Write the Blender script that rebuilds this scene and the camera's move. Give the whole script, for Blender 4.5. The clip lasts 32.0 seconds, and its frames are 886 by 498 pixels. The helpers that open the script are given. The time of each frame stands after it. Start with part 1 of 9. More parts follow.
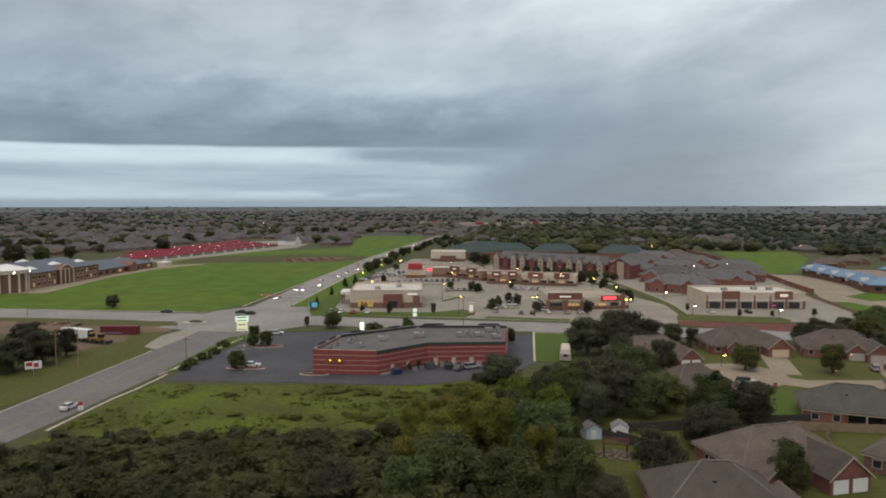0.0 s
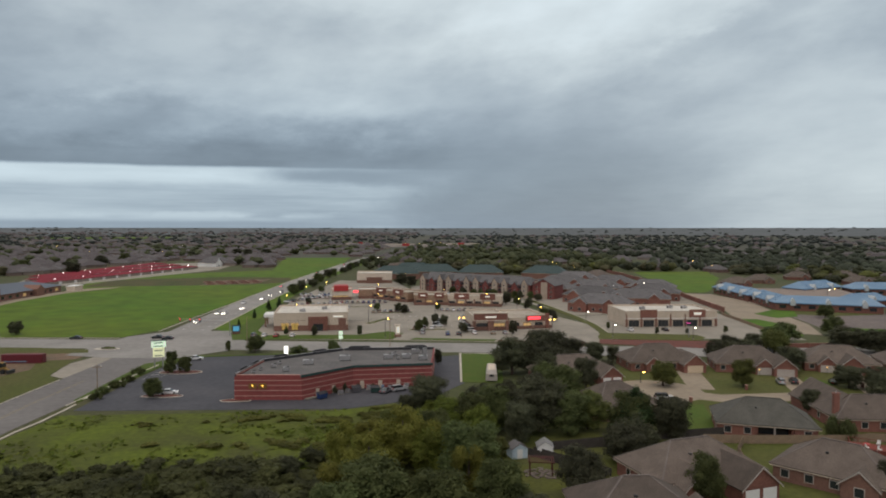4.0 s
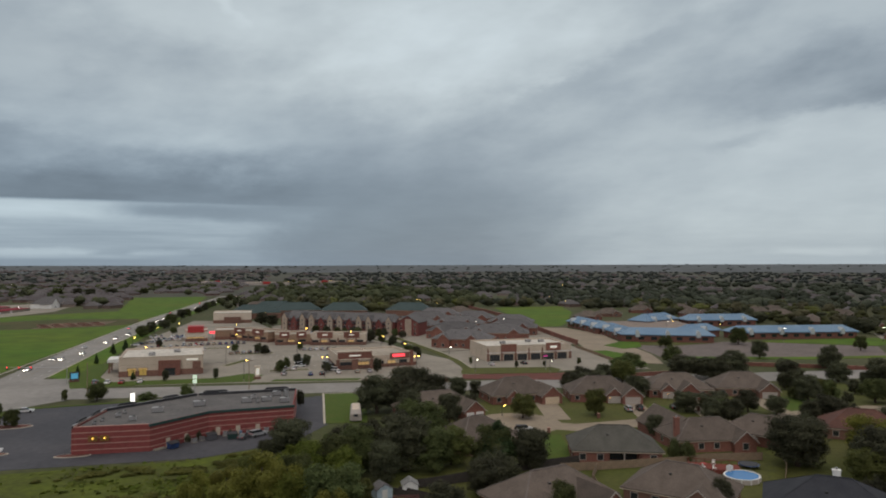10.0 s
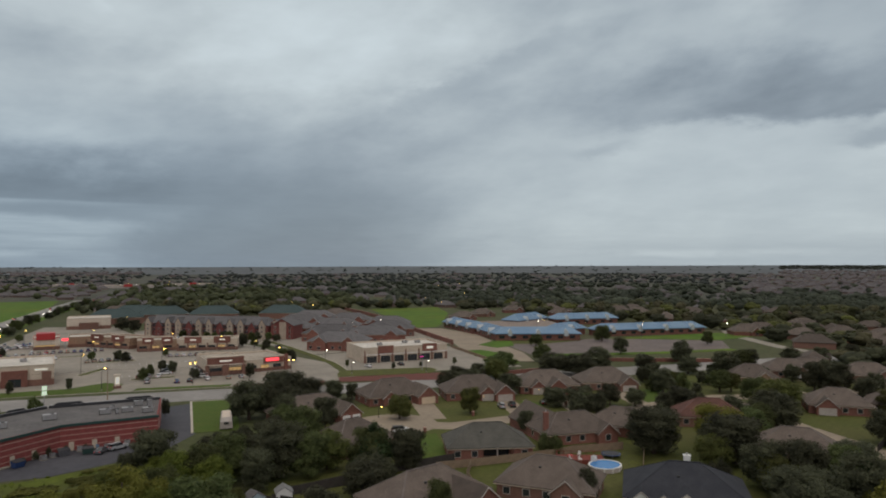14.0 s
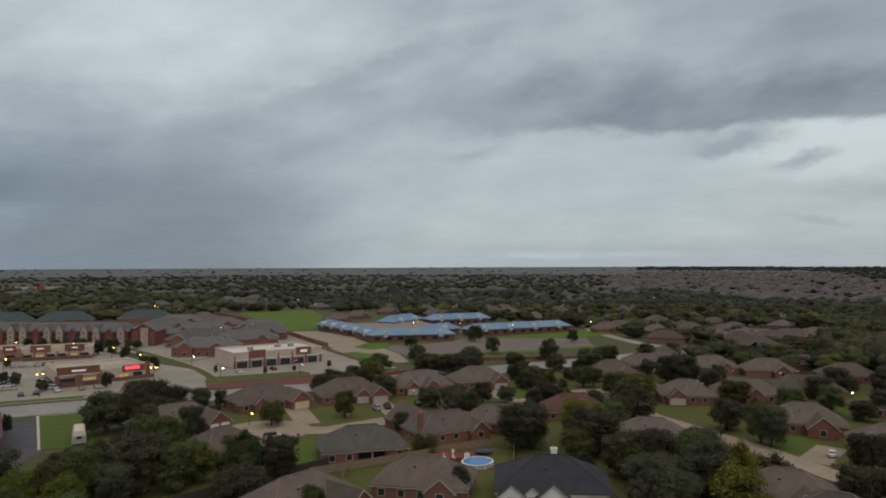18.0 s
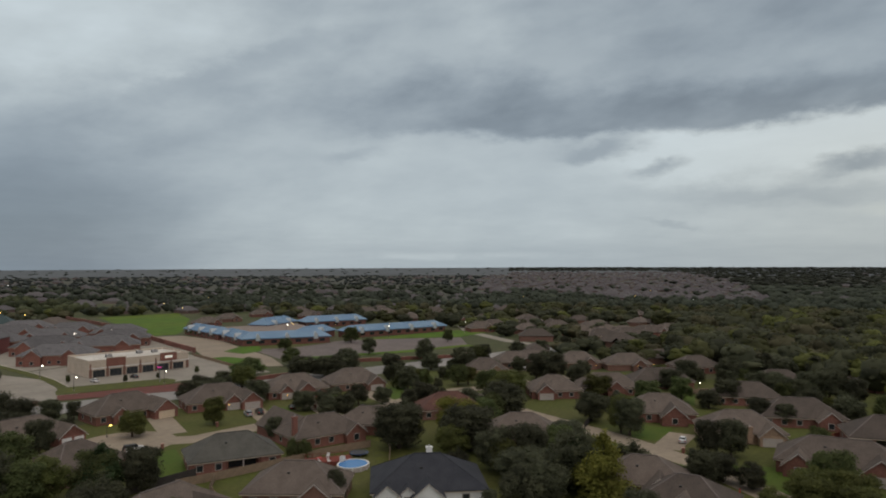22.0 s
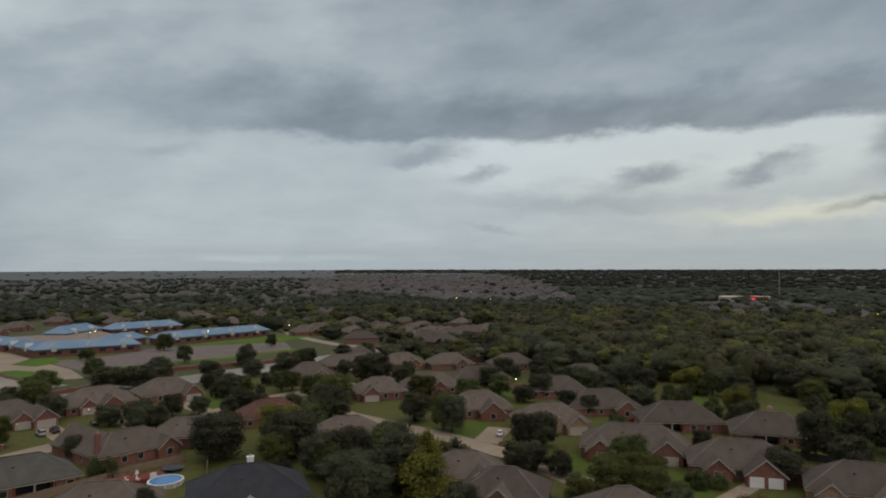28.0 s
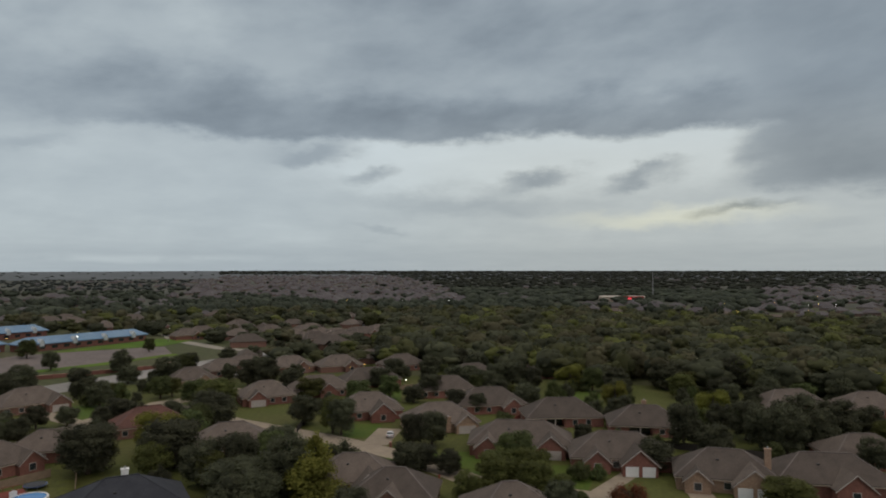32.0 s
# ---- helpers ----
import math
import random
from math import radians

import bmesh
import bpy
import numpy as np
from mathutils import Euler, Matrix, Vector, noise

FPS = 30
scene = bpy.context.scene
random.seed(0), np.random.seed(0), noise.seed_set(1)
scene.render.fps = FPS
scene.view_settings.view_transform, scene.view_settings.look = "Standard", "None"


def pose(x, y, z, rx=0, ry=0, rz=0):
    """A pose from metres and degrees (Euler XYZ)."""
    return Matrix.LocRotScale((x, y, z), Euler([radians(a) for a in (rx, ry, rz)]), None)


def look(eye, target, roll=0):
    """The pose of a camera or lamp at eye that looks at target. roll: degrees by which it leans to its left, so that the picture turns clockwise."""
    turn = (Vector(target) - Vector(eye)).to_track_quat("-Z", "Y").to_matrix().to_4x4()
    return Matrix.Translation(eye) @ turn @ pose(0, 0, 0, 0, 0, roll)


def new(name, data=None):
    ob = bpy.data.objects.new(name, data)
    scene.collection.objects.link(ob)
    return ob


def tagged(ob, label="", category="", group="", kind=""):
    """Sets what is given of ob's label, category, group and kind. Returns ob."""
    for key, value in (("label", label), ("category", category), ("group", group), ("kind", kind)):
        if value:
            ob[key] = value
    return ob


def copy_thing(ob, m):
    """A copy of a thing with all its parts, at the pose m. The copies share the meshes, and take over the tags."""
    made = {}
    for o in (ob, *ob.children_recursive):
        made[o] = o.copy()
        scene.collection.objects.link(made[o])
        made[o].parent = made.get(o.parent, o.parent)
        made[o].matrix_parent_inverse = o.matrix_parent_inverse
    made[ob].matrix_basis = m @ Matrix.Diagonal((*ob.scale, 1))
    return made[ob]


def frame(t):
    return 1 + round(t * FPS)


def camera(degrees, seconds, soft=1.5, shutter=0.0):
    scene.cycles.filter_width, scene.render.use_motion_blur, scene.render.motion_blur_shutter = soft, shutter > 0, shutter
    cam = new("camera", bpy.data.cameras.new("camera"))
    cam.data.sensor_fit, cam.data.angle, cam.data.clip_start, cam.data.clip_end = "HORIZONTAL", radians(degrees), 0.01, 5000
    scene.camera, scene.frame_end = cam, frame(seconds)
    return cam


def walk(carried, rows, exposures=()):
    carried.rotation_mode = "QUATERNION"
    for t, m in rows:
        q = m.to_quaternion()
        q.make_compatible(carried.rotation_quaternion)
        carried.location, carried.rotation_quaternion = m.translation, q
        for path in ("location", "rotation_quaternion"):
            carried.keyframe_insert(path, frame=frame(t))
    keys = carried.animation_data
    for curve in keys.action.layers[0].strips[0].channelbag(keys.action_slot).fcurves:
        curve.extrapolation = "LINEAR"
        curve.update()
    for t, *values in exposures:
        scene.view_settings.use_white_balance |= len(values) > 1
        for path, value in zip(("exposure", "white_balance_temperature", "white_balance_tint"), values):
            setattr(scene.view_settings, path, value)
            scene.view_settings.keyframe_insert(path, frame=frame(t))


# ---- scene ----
cam = camera(65.85, 32.0, soft=1.95)
EYE = 45.0
# seconds, yaw, pitch, lean
ROWS = [
    (0, 0.00, -3.79, -0.02), (0.5, -0.88, -3.85, -0.04), (1, -1.68, -3.87, -0.07), (1.5, -2.46, -3.88, -0.10),
    (2, -3.26, -3.90, -0.09), (2.5, -4.09, -3.90, -0.10), (3, -4.90, -3.92, -0.12), (3.5, -5.55, -3.22, -0.14),
    (5.5, -8.39, 0.81, -0.11), (6, -9.39, 0.87, -0.06), (6.5, -10.32, 0.91, -0.04), (7, -11.26, 0.95, -0.02),
    (7.5, -12.18, 0.98, -0.05), (8, -13.21, 1.03, -0.05), (8.5, -14.31, 1.04, -0.07), (9, -15.41, 1.08, -0.09),
    (9.5, -16.44, 1.10, -0.08), (10, -17.49, 1.15, -0.08), (10.5, -18.58, 1.17, -0.07), (11, -19.81, 1.20, -0.06),
    (11.5, -21.16, 1.22, -0.06), (12, -22.59, 1.23, -0.06), (12.5, -24.03, 1.24, -0.08), (13, -25.34, 1.25, -0.06),
    (13.5, -26.53, 1.26, -0.05), (14, -27.74, 1.29, -0.08), (14.5, -29.01, 1.32, -0.07), (16.5, -34.23, 1.42, -0.03),
    (17, -35.51, 1.44, -0.04), (17.5, -36.81, 1.45, -0.01), (18, -38.12, 1.44, -0.03), (18.5, -39.43, 1.44, -0.01),
    (19, -40.73, 1.45, -0.01), (19.5, -42.04, 1.46, 0.01), (20, -43.37, 1.46, 0.02), (20.5, -44.68, 1.46, 0.02),
    (21, -45.95, 1.48, 0.01), (21.5, -47.20, 1.50, 0.06), (22, -48.43, 1.52, 0.04), (22.5, -49.69, 1.55, 0.04),
    (23, -50.97, 1.57, 0.01), (23.5, -52.23, 1.59, 0.03), (24, -53.46, 1.61, 0.04), (24.5, -54.66, 1.64, 0.05),
    (25, -55.89, 1.66, 0.05), (25.5, -57.08, 1.67, 0.03), (27.5, -61.68, 1.72, 0.05), (28, -62.88, 1.72, 0.04),
    (28.5, -64.06, 1.72, 0.01), (29, -65.15, 1.74, -0.01), (29.5, -66.24, 1.73, 0.01), (30, -67.36, 1.76, -0.01),
    (30.5, -68.53, 1.76, -0.00), (31, -69.74, 1.80, 0.03), (31.5, -70.90, 1.82, 0.03), (32, -71.99, 1.81, -0.01),
]
walk(cam, [(t, pose(0, 0, EYE, 90 + pitch, lean, yaw)) for t, yaw, pitch, lean in ROWS],
     exposures=[(0.0, 0.42), (3.5, 0.37), (6.0, 0.22), (13.0, 0.09), (20.0, 0.02), (32.0, 0.0)])

# ---- sky, sun ----
world = bpy.data.worlds.new("sky")
scene.world = world
world.use_nodes = True
WT = world.node_tree
WT.nodes.clear()


def wm(op, a, b=0.0, c=0.0):
    n = WT.nodes.new("ShaderNodeMath")
    n.operation = op
    for k, v in enumerate((a, b, c)):
        if isinstance(v, (int, float)):
            n.inputs[k].default_value = v
        else:
            WT.links.new(v, n.inputs[k])
    return n.outputs[0]


def wramp(v, lo, hi):
    """0 at lo, 1 at hi, smooth between (lo may be the greater)."""
    n = WT.nodes.new("ShaderNodeMapRange")
    n.interpolation_type = "SMOOTHSTEP"
    flip = lo > hi
    n.inputs["From Min"].default_value, n.inputs["From Max"].default_value = min(lo, hi), max(lo, hi)
    n.inputs["To Min"].default_value, n.inputs["To Max"].default_value = (1, 0) if flip else (0, 1)
    WT.links.new(v, n.inputs["Value"])
    return n.outputs["Result"]


def wvec(x, y, z=0.0):
    n = WT.nodes.new("ShaderNodeCombineXYZ")
    for k, v in enumerate((x, y, z)):
        if isinstance(v, (int, float)):
            n.inputs[k].default_value = v
        else:
            WT.links.new(v, n.inputs[k])
    return n.outputs[0]


def wnoise(vec, scale, detail=5.0, rough=0.55):
    n = WT.nodes.new("ShaderNodeTexNoise")
    n.inputs["Scale"].default_value, n.inputs["Detail"].default_value, n.inputs["Roughness"].default_value = scale, detail, rough
    WT.links.new(vec, n.inputs["Vector"])
    return wm("SUBTRACT", n.outputs[0], 0.5)


def wmix(a, b, f):
    """a towards b by f."""
    return wm("ADD", wm("MULTIPLY", a, wm("SUBTRACT", 1.0, f)), wm("MULTIPLY", b, f))


def wall_of(*fs):
    out = fs[0]
    for f in fs[1:]:
        out = wm("MULTIPLY", out, f)
    return out


tc = WT.nodes.new("ShaderNodeTexCoord")
sp = WT.nodes.new("ShaderNodeSeparateXYZ")
WT.links.new(tc.outputs["Generated"], sp.inputs[0])
SX, SY, SZ = sp.outputs
DEG = 180 / math.pi
AZ = wm("MULTIPLY", wm("ARCTAN2", SX, SY), DEG)          # degrees to the right of north
EL = wm("MULTIPLY", wm("ARCSINE", SZ), DEG)
flat = wm("ADD", wm("MAXIMUM", SZ, 0.0), 0.11)
plane = wvec(wm("DIVIDE", SX, flat), wm("DIVIDE", SY, flat))   # the cloud deck in plan
n_big = wnoise(plane, 0.55, 5, 0.52)
n_fine = wnoise(plane, 2.1, 8, 0.60)
n_edge = wnoise(wvec(wm("MULTIPLY", AZ, 0.06), wm("MULTIPLY", EL, 0.13)), 2.0, 9, 0.62)
n_puff = wnoise(wvec(wm("MULTIPLY", AZ, 0.05), wm("MULTIPLY", EL, 0.10), 7.0), 1.5, 6, 0.55)
n_bill = wnoise(wvec(wm("SUBTRACT", wm("MULTIPLY", AZ, 0.05), wm("MULTIPLY", EL, 0.03)), wm("MULTIPLY", EL, 0.10), 3.0), 3.4, 6, 0.52)
n_streak = wnoise(wvec(wm("MULTIPLY", AZ, 0.03), wm("MULTIPLY", EL, 0.5)), 1.0, 6, 0.55)
ELw = wm("ADD", EL, wm("ADD", wm("MULTIPLY", n_edge, 5.0), wm("MULTIPLY", n_bill, 2.2)))
AZw = wm("ADD", AZ, wm("MULTIPLY", n_puff, 22.0))
ELt = wm("ADD", EL, wm("ADD", wm("MULTIPLY", n_edge, 4.2), wm("MULTIPLY", n_puff, 1.5)))
AZt = wm("ADD", AZ, wm("MULTIPLY", n_bill, 9.0))


def cloud(az, el, raz, rel, tilt=0.0, soft=0.75, x=None, y=None):
    """1 in the middle of a ragged oval patch of sky, 0 outside; tilt: degrees that it rises for each degree to the right."""
    dx = wm("MULTIPLY", wm("SUBTRACT", x or AZw, az), 1.0 / raz)
    dy = wm("MULTIPLY", wm("SUBTRACT", wm("SUBTRACT", y or ELw, el), wm("MULTIPLY", wm("SUBTRACT", AZ, az), tilt)), 1.0 / rel)
    return wramp(wm("SQRT", wm("ADD", wm("MULTIPLY", dx, dx), wm("MULTIPLY", dy, dy))), 1.0 + soft * 0.5, 1.0 - soft)


# high deck: grey in the west, brightest north by north-east, heavy in the east
lum = wm("ADD", 0.42, wm("ADD", wm("MULTIPLY", n_big, 0.22), wm("MULTIPLY", n_bill, 0.26)))
lum = wmix(lum, wm("ADD", 0.335, wm("MULTIPLY", n_bill, 0.22)), wall_of(wramp(AZw, -12, -26), wramp(EL, 6, 10)))
lum = wmix(lum, wm("ADD", 0.585, wm("MULTIPLY", n_bill, 0.20)), cloud(17, 18.0, 17, 5.6))
lum = wmix(lum, 0.56, wm("MULTIPLY", cloud(-2, 19.5, 7, 3.0), 0.6))
lum = wmix(lum, 0.44, wm("MULTIPLY", cloud(-15, 14.2, 4, 2.2), 0.7))
lum = wmix(lum, 0.62, wm("MULTIPLY", cloud(0.5, 20.6, 1.3, 1.6, 0.0, 0.9), 0.7))
lum = wmix(lum, 0.36, wm("MULTIPLY", cloud(31, 15.5, 5.5, 1.2, 0.35), 0.75))
lum = wmix(lum, 0.225, wm("MULTIPLY", cloud(-19, 8.6, 8, 1.4, 0.05), 0.5))
# dark shelf of cloud over a bright gap low in the north; its sharp base is level, with a lower roll towards the rain
base = wm("ADD", EL, wm("ADD", wm("MULTIPLY", n_edge, 0.35), wm("MULTIPLY", wm("MAXIMUM", wm("SUBTRACT", -10.0, AZ), 0.0), 0.012)))
shelf = wall_of(wramp(base, 4.35, 4.75), wramp(ELw, 10.0, 5.6), wramp(AZw, 16, 2))
lum = wmix(lum, wm("ADD", 0.21, wm("ADD", wm("MULTIPLY", n_bill, 0.13), wm("MULTIPLY", n_streak, 0.12))), shelf)
gap = wall_of(wramp(base, 4.75, 4.35), wramp(AZw, 14, -2))
tone = wm("ADD", 0.375, wm("MULTIPLY", n_streak, 0.55))
tone = wmix(tone, wm("ADD", 0.54, wm("MULTIPLY", n_streak, 0.3)), wall_of(wramp(wm("ADD", base, wm("MULTIPLY", n_puff, 1.5)), 2.7, 3.7), wramp(AZw, -2, -11)))
tone = wmix(tone, 0.47, wall_of(wramp(EL, 0.4, 0.7), wramp(wm("ADD", EL, wm("MULTIPLY", n_edge, 1.6)), 1.2, 0.8), wramp(AZw, 0, -12), wramp(n_bill, -0.1, 0.05)))
tone = wmix(tone, 0.29, wall_of(wramp(EL, 0.5, 0.1), wramp(AZ, 10, -8)))
lum = wmix(lum, tone, gap)
lum = wmix(lum, 0.245, wm("MULTIPLY", cloud(-2, 3.9, 8.5, 0.75, -0.03, 0.8, AZt, wm("ADD", EL, wm("MULTIPLY", n_edge, 1.4))), 0.9))
lum = wmix(lum, 0.25, wm("MULTIPLY", cloud(5, 4.6, 7, 0.7, 0.03, 0.9, AZt, wm("ADD", EL, wm("MULTIPLY", n_edge, 1.8))), 0.7))
lum = wmix(lum, 0.35, wm("MULTIPLY", cloud(9.6, 7.0, 1.0, 0.5, 0.2, 0.9, AZt, ELt), 0.7))
# falling rain, thinning towards the east
rain = wall_of(wramp(wm("ADD", EL, wm("MULTIPLY", n_puff, 5.0)), 12.5, 4.5), wramp(AZw, -2, 9), wramp(wm("ADD", AZ, wm("MULTIPLY", n_puff, 6.0)), 39, 17))
lum = wmix(lum, wm("ADD", 0.245, wm("MULTIPLY", n_bill, 0.05)), rain)
# clear bright air in the north-east and east
east = wall_of(wramp(ELw, 13.0, 9.5), wramp(wm("ADD", AZ, wm("MULTIPLY", n_puff, 6.0)), 22, 42))
lum = wmix(lum, wm("ADD", 0.485, wm("MULTIPLY", n_bill, 0.14)), east)
lum = wmix(lum, 0.40, wm("MULTIPLY", cloud(41, 9.3, 4.2, 0.8, 0.22, 0.8, AZt, ELt), 0.9))
lum = wmix(lum, 0.40, wm("MULTIPLY", cloud(75, 5.9, 9, 1.2, 0.0, 0.9), 0.8))
glow = wall_of(wramp(ELt, 5.6, 8.6), wramp(AZw, 56, 68), wramp(AZw, 101, 93))
lum = wmix(lum, 0.64, wm("MULTIPLY", glow, 0.85))
lum = wmix(lum, 0.36, wall_of(wramp(AZt, 94, 99), wramp(ELt, 5.6, 7.0)))
dawn = wm("MULTIPLY", cloud(91, 4.4, 9, 1.0, 0.02, 0.9, AZ, ELt), 0.9)
lum = wmix(lum, wm("ADD", 0.66, wm("MULTIPLY", n_streak, 0.4)), dawn)
# the second dark shelf, in the east, with torn billows along its base
lum = wmix(lum, 0.345, wm("MULTIPLY", cloud(61.5, 9.7, 4.6, 1.0, 0.05, 0.7, AZt, ELt), 0.9))
shelf2 = wall_of(wramp(wm("ADD", ELt, wm("MULTIPLY", n_bill, 2.2)), 10.2, 11.5), wramp(ELw, 18.5, 13.0), wramp(AZw, 36, 52))
heavy = wm("ADD", 0.285, wm("ADD", wm("MULTIPLY", n_big, 0.16), wm("MULTIPLY", n_bill, 0.24)))
lum = wmix(lum, heavy, shelf2)
lum = wmix(lum, wm("ADD", 0.325, wm("ADD", wm("MULTIPLY", n_big, 0.18), wm("MULTIPLY", n_bill, 0.22))), wall_of(wramp(AZw, 50, 68), wramp(ELw, 13.5, 17)))
lum = wmix(lum, 0.43, wm("MULTIPLY", cloud(59, 17.0, 6, 1.8, 0.0, 0.9), 0.8))
lum = wmix(lum, 0.45, wm("MULTIPLY", cloud(46, 18.6, 5, 1.5, -0.2, 0.9), 0.8))
lum = wmix(lum, wm("ADD", 0.30, wm("MULTIPLY", n_bill, 0.15)), wall_of(wramp(AZt, 95, 100), wramp(ELt, 6.0, 7.5), wramp(EL, 30, 22)))
# small torn clouds under it
for az, el, raz, rel, tilt, tone in ((79.6, 7.7, 3.6, 0.75, 0.14, 0.32), (88.2, 7.5, 3.4, 0.7, 0.12, 0.34), (66.0, 8.1, 2.1, 0.55, 0.25, 0.40), (96.5, 4.9, 3.2, 0.5, 0.10, 0.33), (66.5, 3.5, 2.6, 0.30, 0.0, 0.41)):
    lum = wmix(lum, tone, wm("MULTIPLY", cloud(az, el, raz, rel, tilt, 0.9, AZt, ELt), 0.95))
low = wall_of(wramp(EL, 2.6, 1.2), wramp(AZ, 26, 46))
lum = wmix(lum, 0.43, low)
lum = wmix(lum, 0.50, wall_of(wramp(wm("ADD", EL, wm("MULTIPLY", n_edge, 1.2)), 0.5, 0.9), wramp(EL, 1.4, 0.9), wramp(AZw, 34, 44), wramp(AZw, 66, 54), wramp(n_bill, -0.12, 0.1)))
lum = wm("MULTIPLY", lum, wm("ADD", 1.0, wm("MULTIPLY", n_fine, 0.16)))
# the overcast zenith is brighter than the sky's edge
lum = wm("ADD", lum, wm("MULTIPLY", wramp(EL, 24, 66), 0.64))
lum = wmix(0.08, lum, wramp(EL, -1.5, -0.2))
hue = WT.nodes.new("ShaderNodeMix")
hue.data_type = "RGBA"
WT.links.new(wramp(lum, 0.16, 0.56), hue.inputs["Factor"])
hue.inputs["A"].default_value, hue.inputs["B"].default_value = (0.81, 0.98, 1.155, 1), (0.885, 1.0, 1.055, 1)
tint = WT.nodes.new("ShaderNodeMix")
tint.data_type, tint.blend_type = "RGBA", "MULTIPLY"
tint.inputs["Factor"].default_value = 1.0
east_hue = WT.nodes.new("ShaderNodeMix")
east_hue.data_type, east_hue.blend_type = "RGBA", "MULTIPLY"
east_hue.inputs["B"].default_value = (1.045, 1.0, 0.945, 1)
WT.links.new(wall_of(wramp(AZ, 55, 85), wramp(EL, 15, 8)), east_hue.inputs["Factor"])
west_hue = WT.nodes.new("ShaderNodeMix")
west_hue.data_type, west_hue.blend_type = "RGBA", "MULTIPLY"
west_hue.inputs["B"].default_value = (0.945, 1.0, 1.045, 1)
WT.links.new(wall_of(wramp(AZ, 26, -4), wramp(EL, 16, 3)), west_hue.inputs["Factor"])
WT.links.new(hue.outputs["Result"], west_hue.inputs["A"])
WT.links.new(west_hue.outputs["Result"], east_hue.inputs["A"])
warm_hue = WT.nodes.new("ShaderNodeMix")
warm_hue.data_type, warm_hue.blend_type = "RGBA", "MULTIPLY"
warm_hue.inputs["B"].default_value = (1.06, 1.0, 0.84, 1)
WT.links.new(dawn, warm_hue.inputs["Factor"])
WT.links.new(east_hue.outputs["Result"], warm_hue.inputs["A"])
WT.links.new(warm_hue.outputs["Result"], tint.inputs["A"])
WT.links.new(wvec(lum, lum, lum), tint.inputs["B"])
high = WT.nodes.new("ShaderNodeMix")
high.data_type, high.blend_type = "RGBA", "MULTIPLY"
high.inputs["B"].default_value = (1.15, 1.0, 0.90, 1)
WT.links.new(wramp(EL, 23, 45), high.inputs["Factor"])
WT.links.new(tint.outputs["Result"], high.inputs["A"])
clear = WT.nodes.new("ShaderNodeTexSky")
clear.sky_type, clear.sun_disc = "NISHITA", False
clear.sun_elevation, clear.sun_rotation = radians(31), radians(205)
deck = WT.nodes.new("ShaderNodeMix")
deck.data_type = "RGBA"
deck.inputs["Factor"].default_value = 0.003
WT.links.new(high.outputs["Result"], deck.inputs["A"])
WT.links.new(clear.outputs[0], deck.inputs["B"])
bg = WT.nodes.new("ShaderNodeBackground")
bg.inputs["Strength"].default_value = 1.0
WT.links.new(deck.outputs["Result"], bg.inputs["Color"])
wo = WT.nodes.new("ShaderNodeOutputWorld")
WT.links.new(bg.outputs[0], wo.inputs["Surface"])

sun = new("sun", bpy.data.lights.new("sun", "SUN"))
sun.data.energy, sun.data.angle, sun.data.color = 0.42, radians(25), (1.0, 0.95, 0.88)
sun.matrix_world = look((math.sin(radians(205)) * 60, math.cos(radians(205)) * 60, 36), (0, 0, 0))

# ---- materials ----


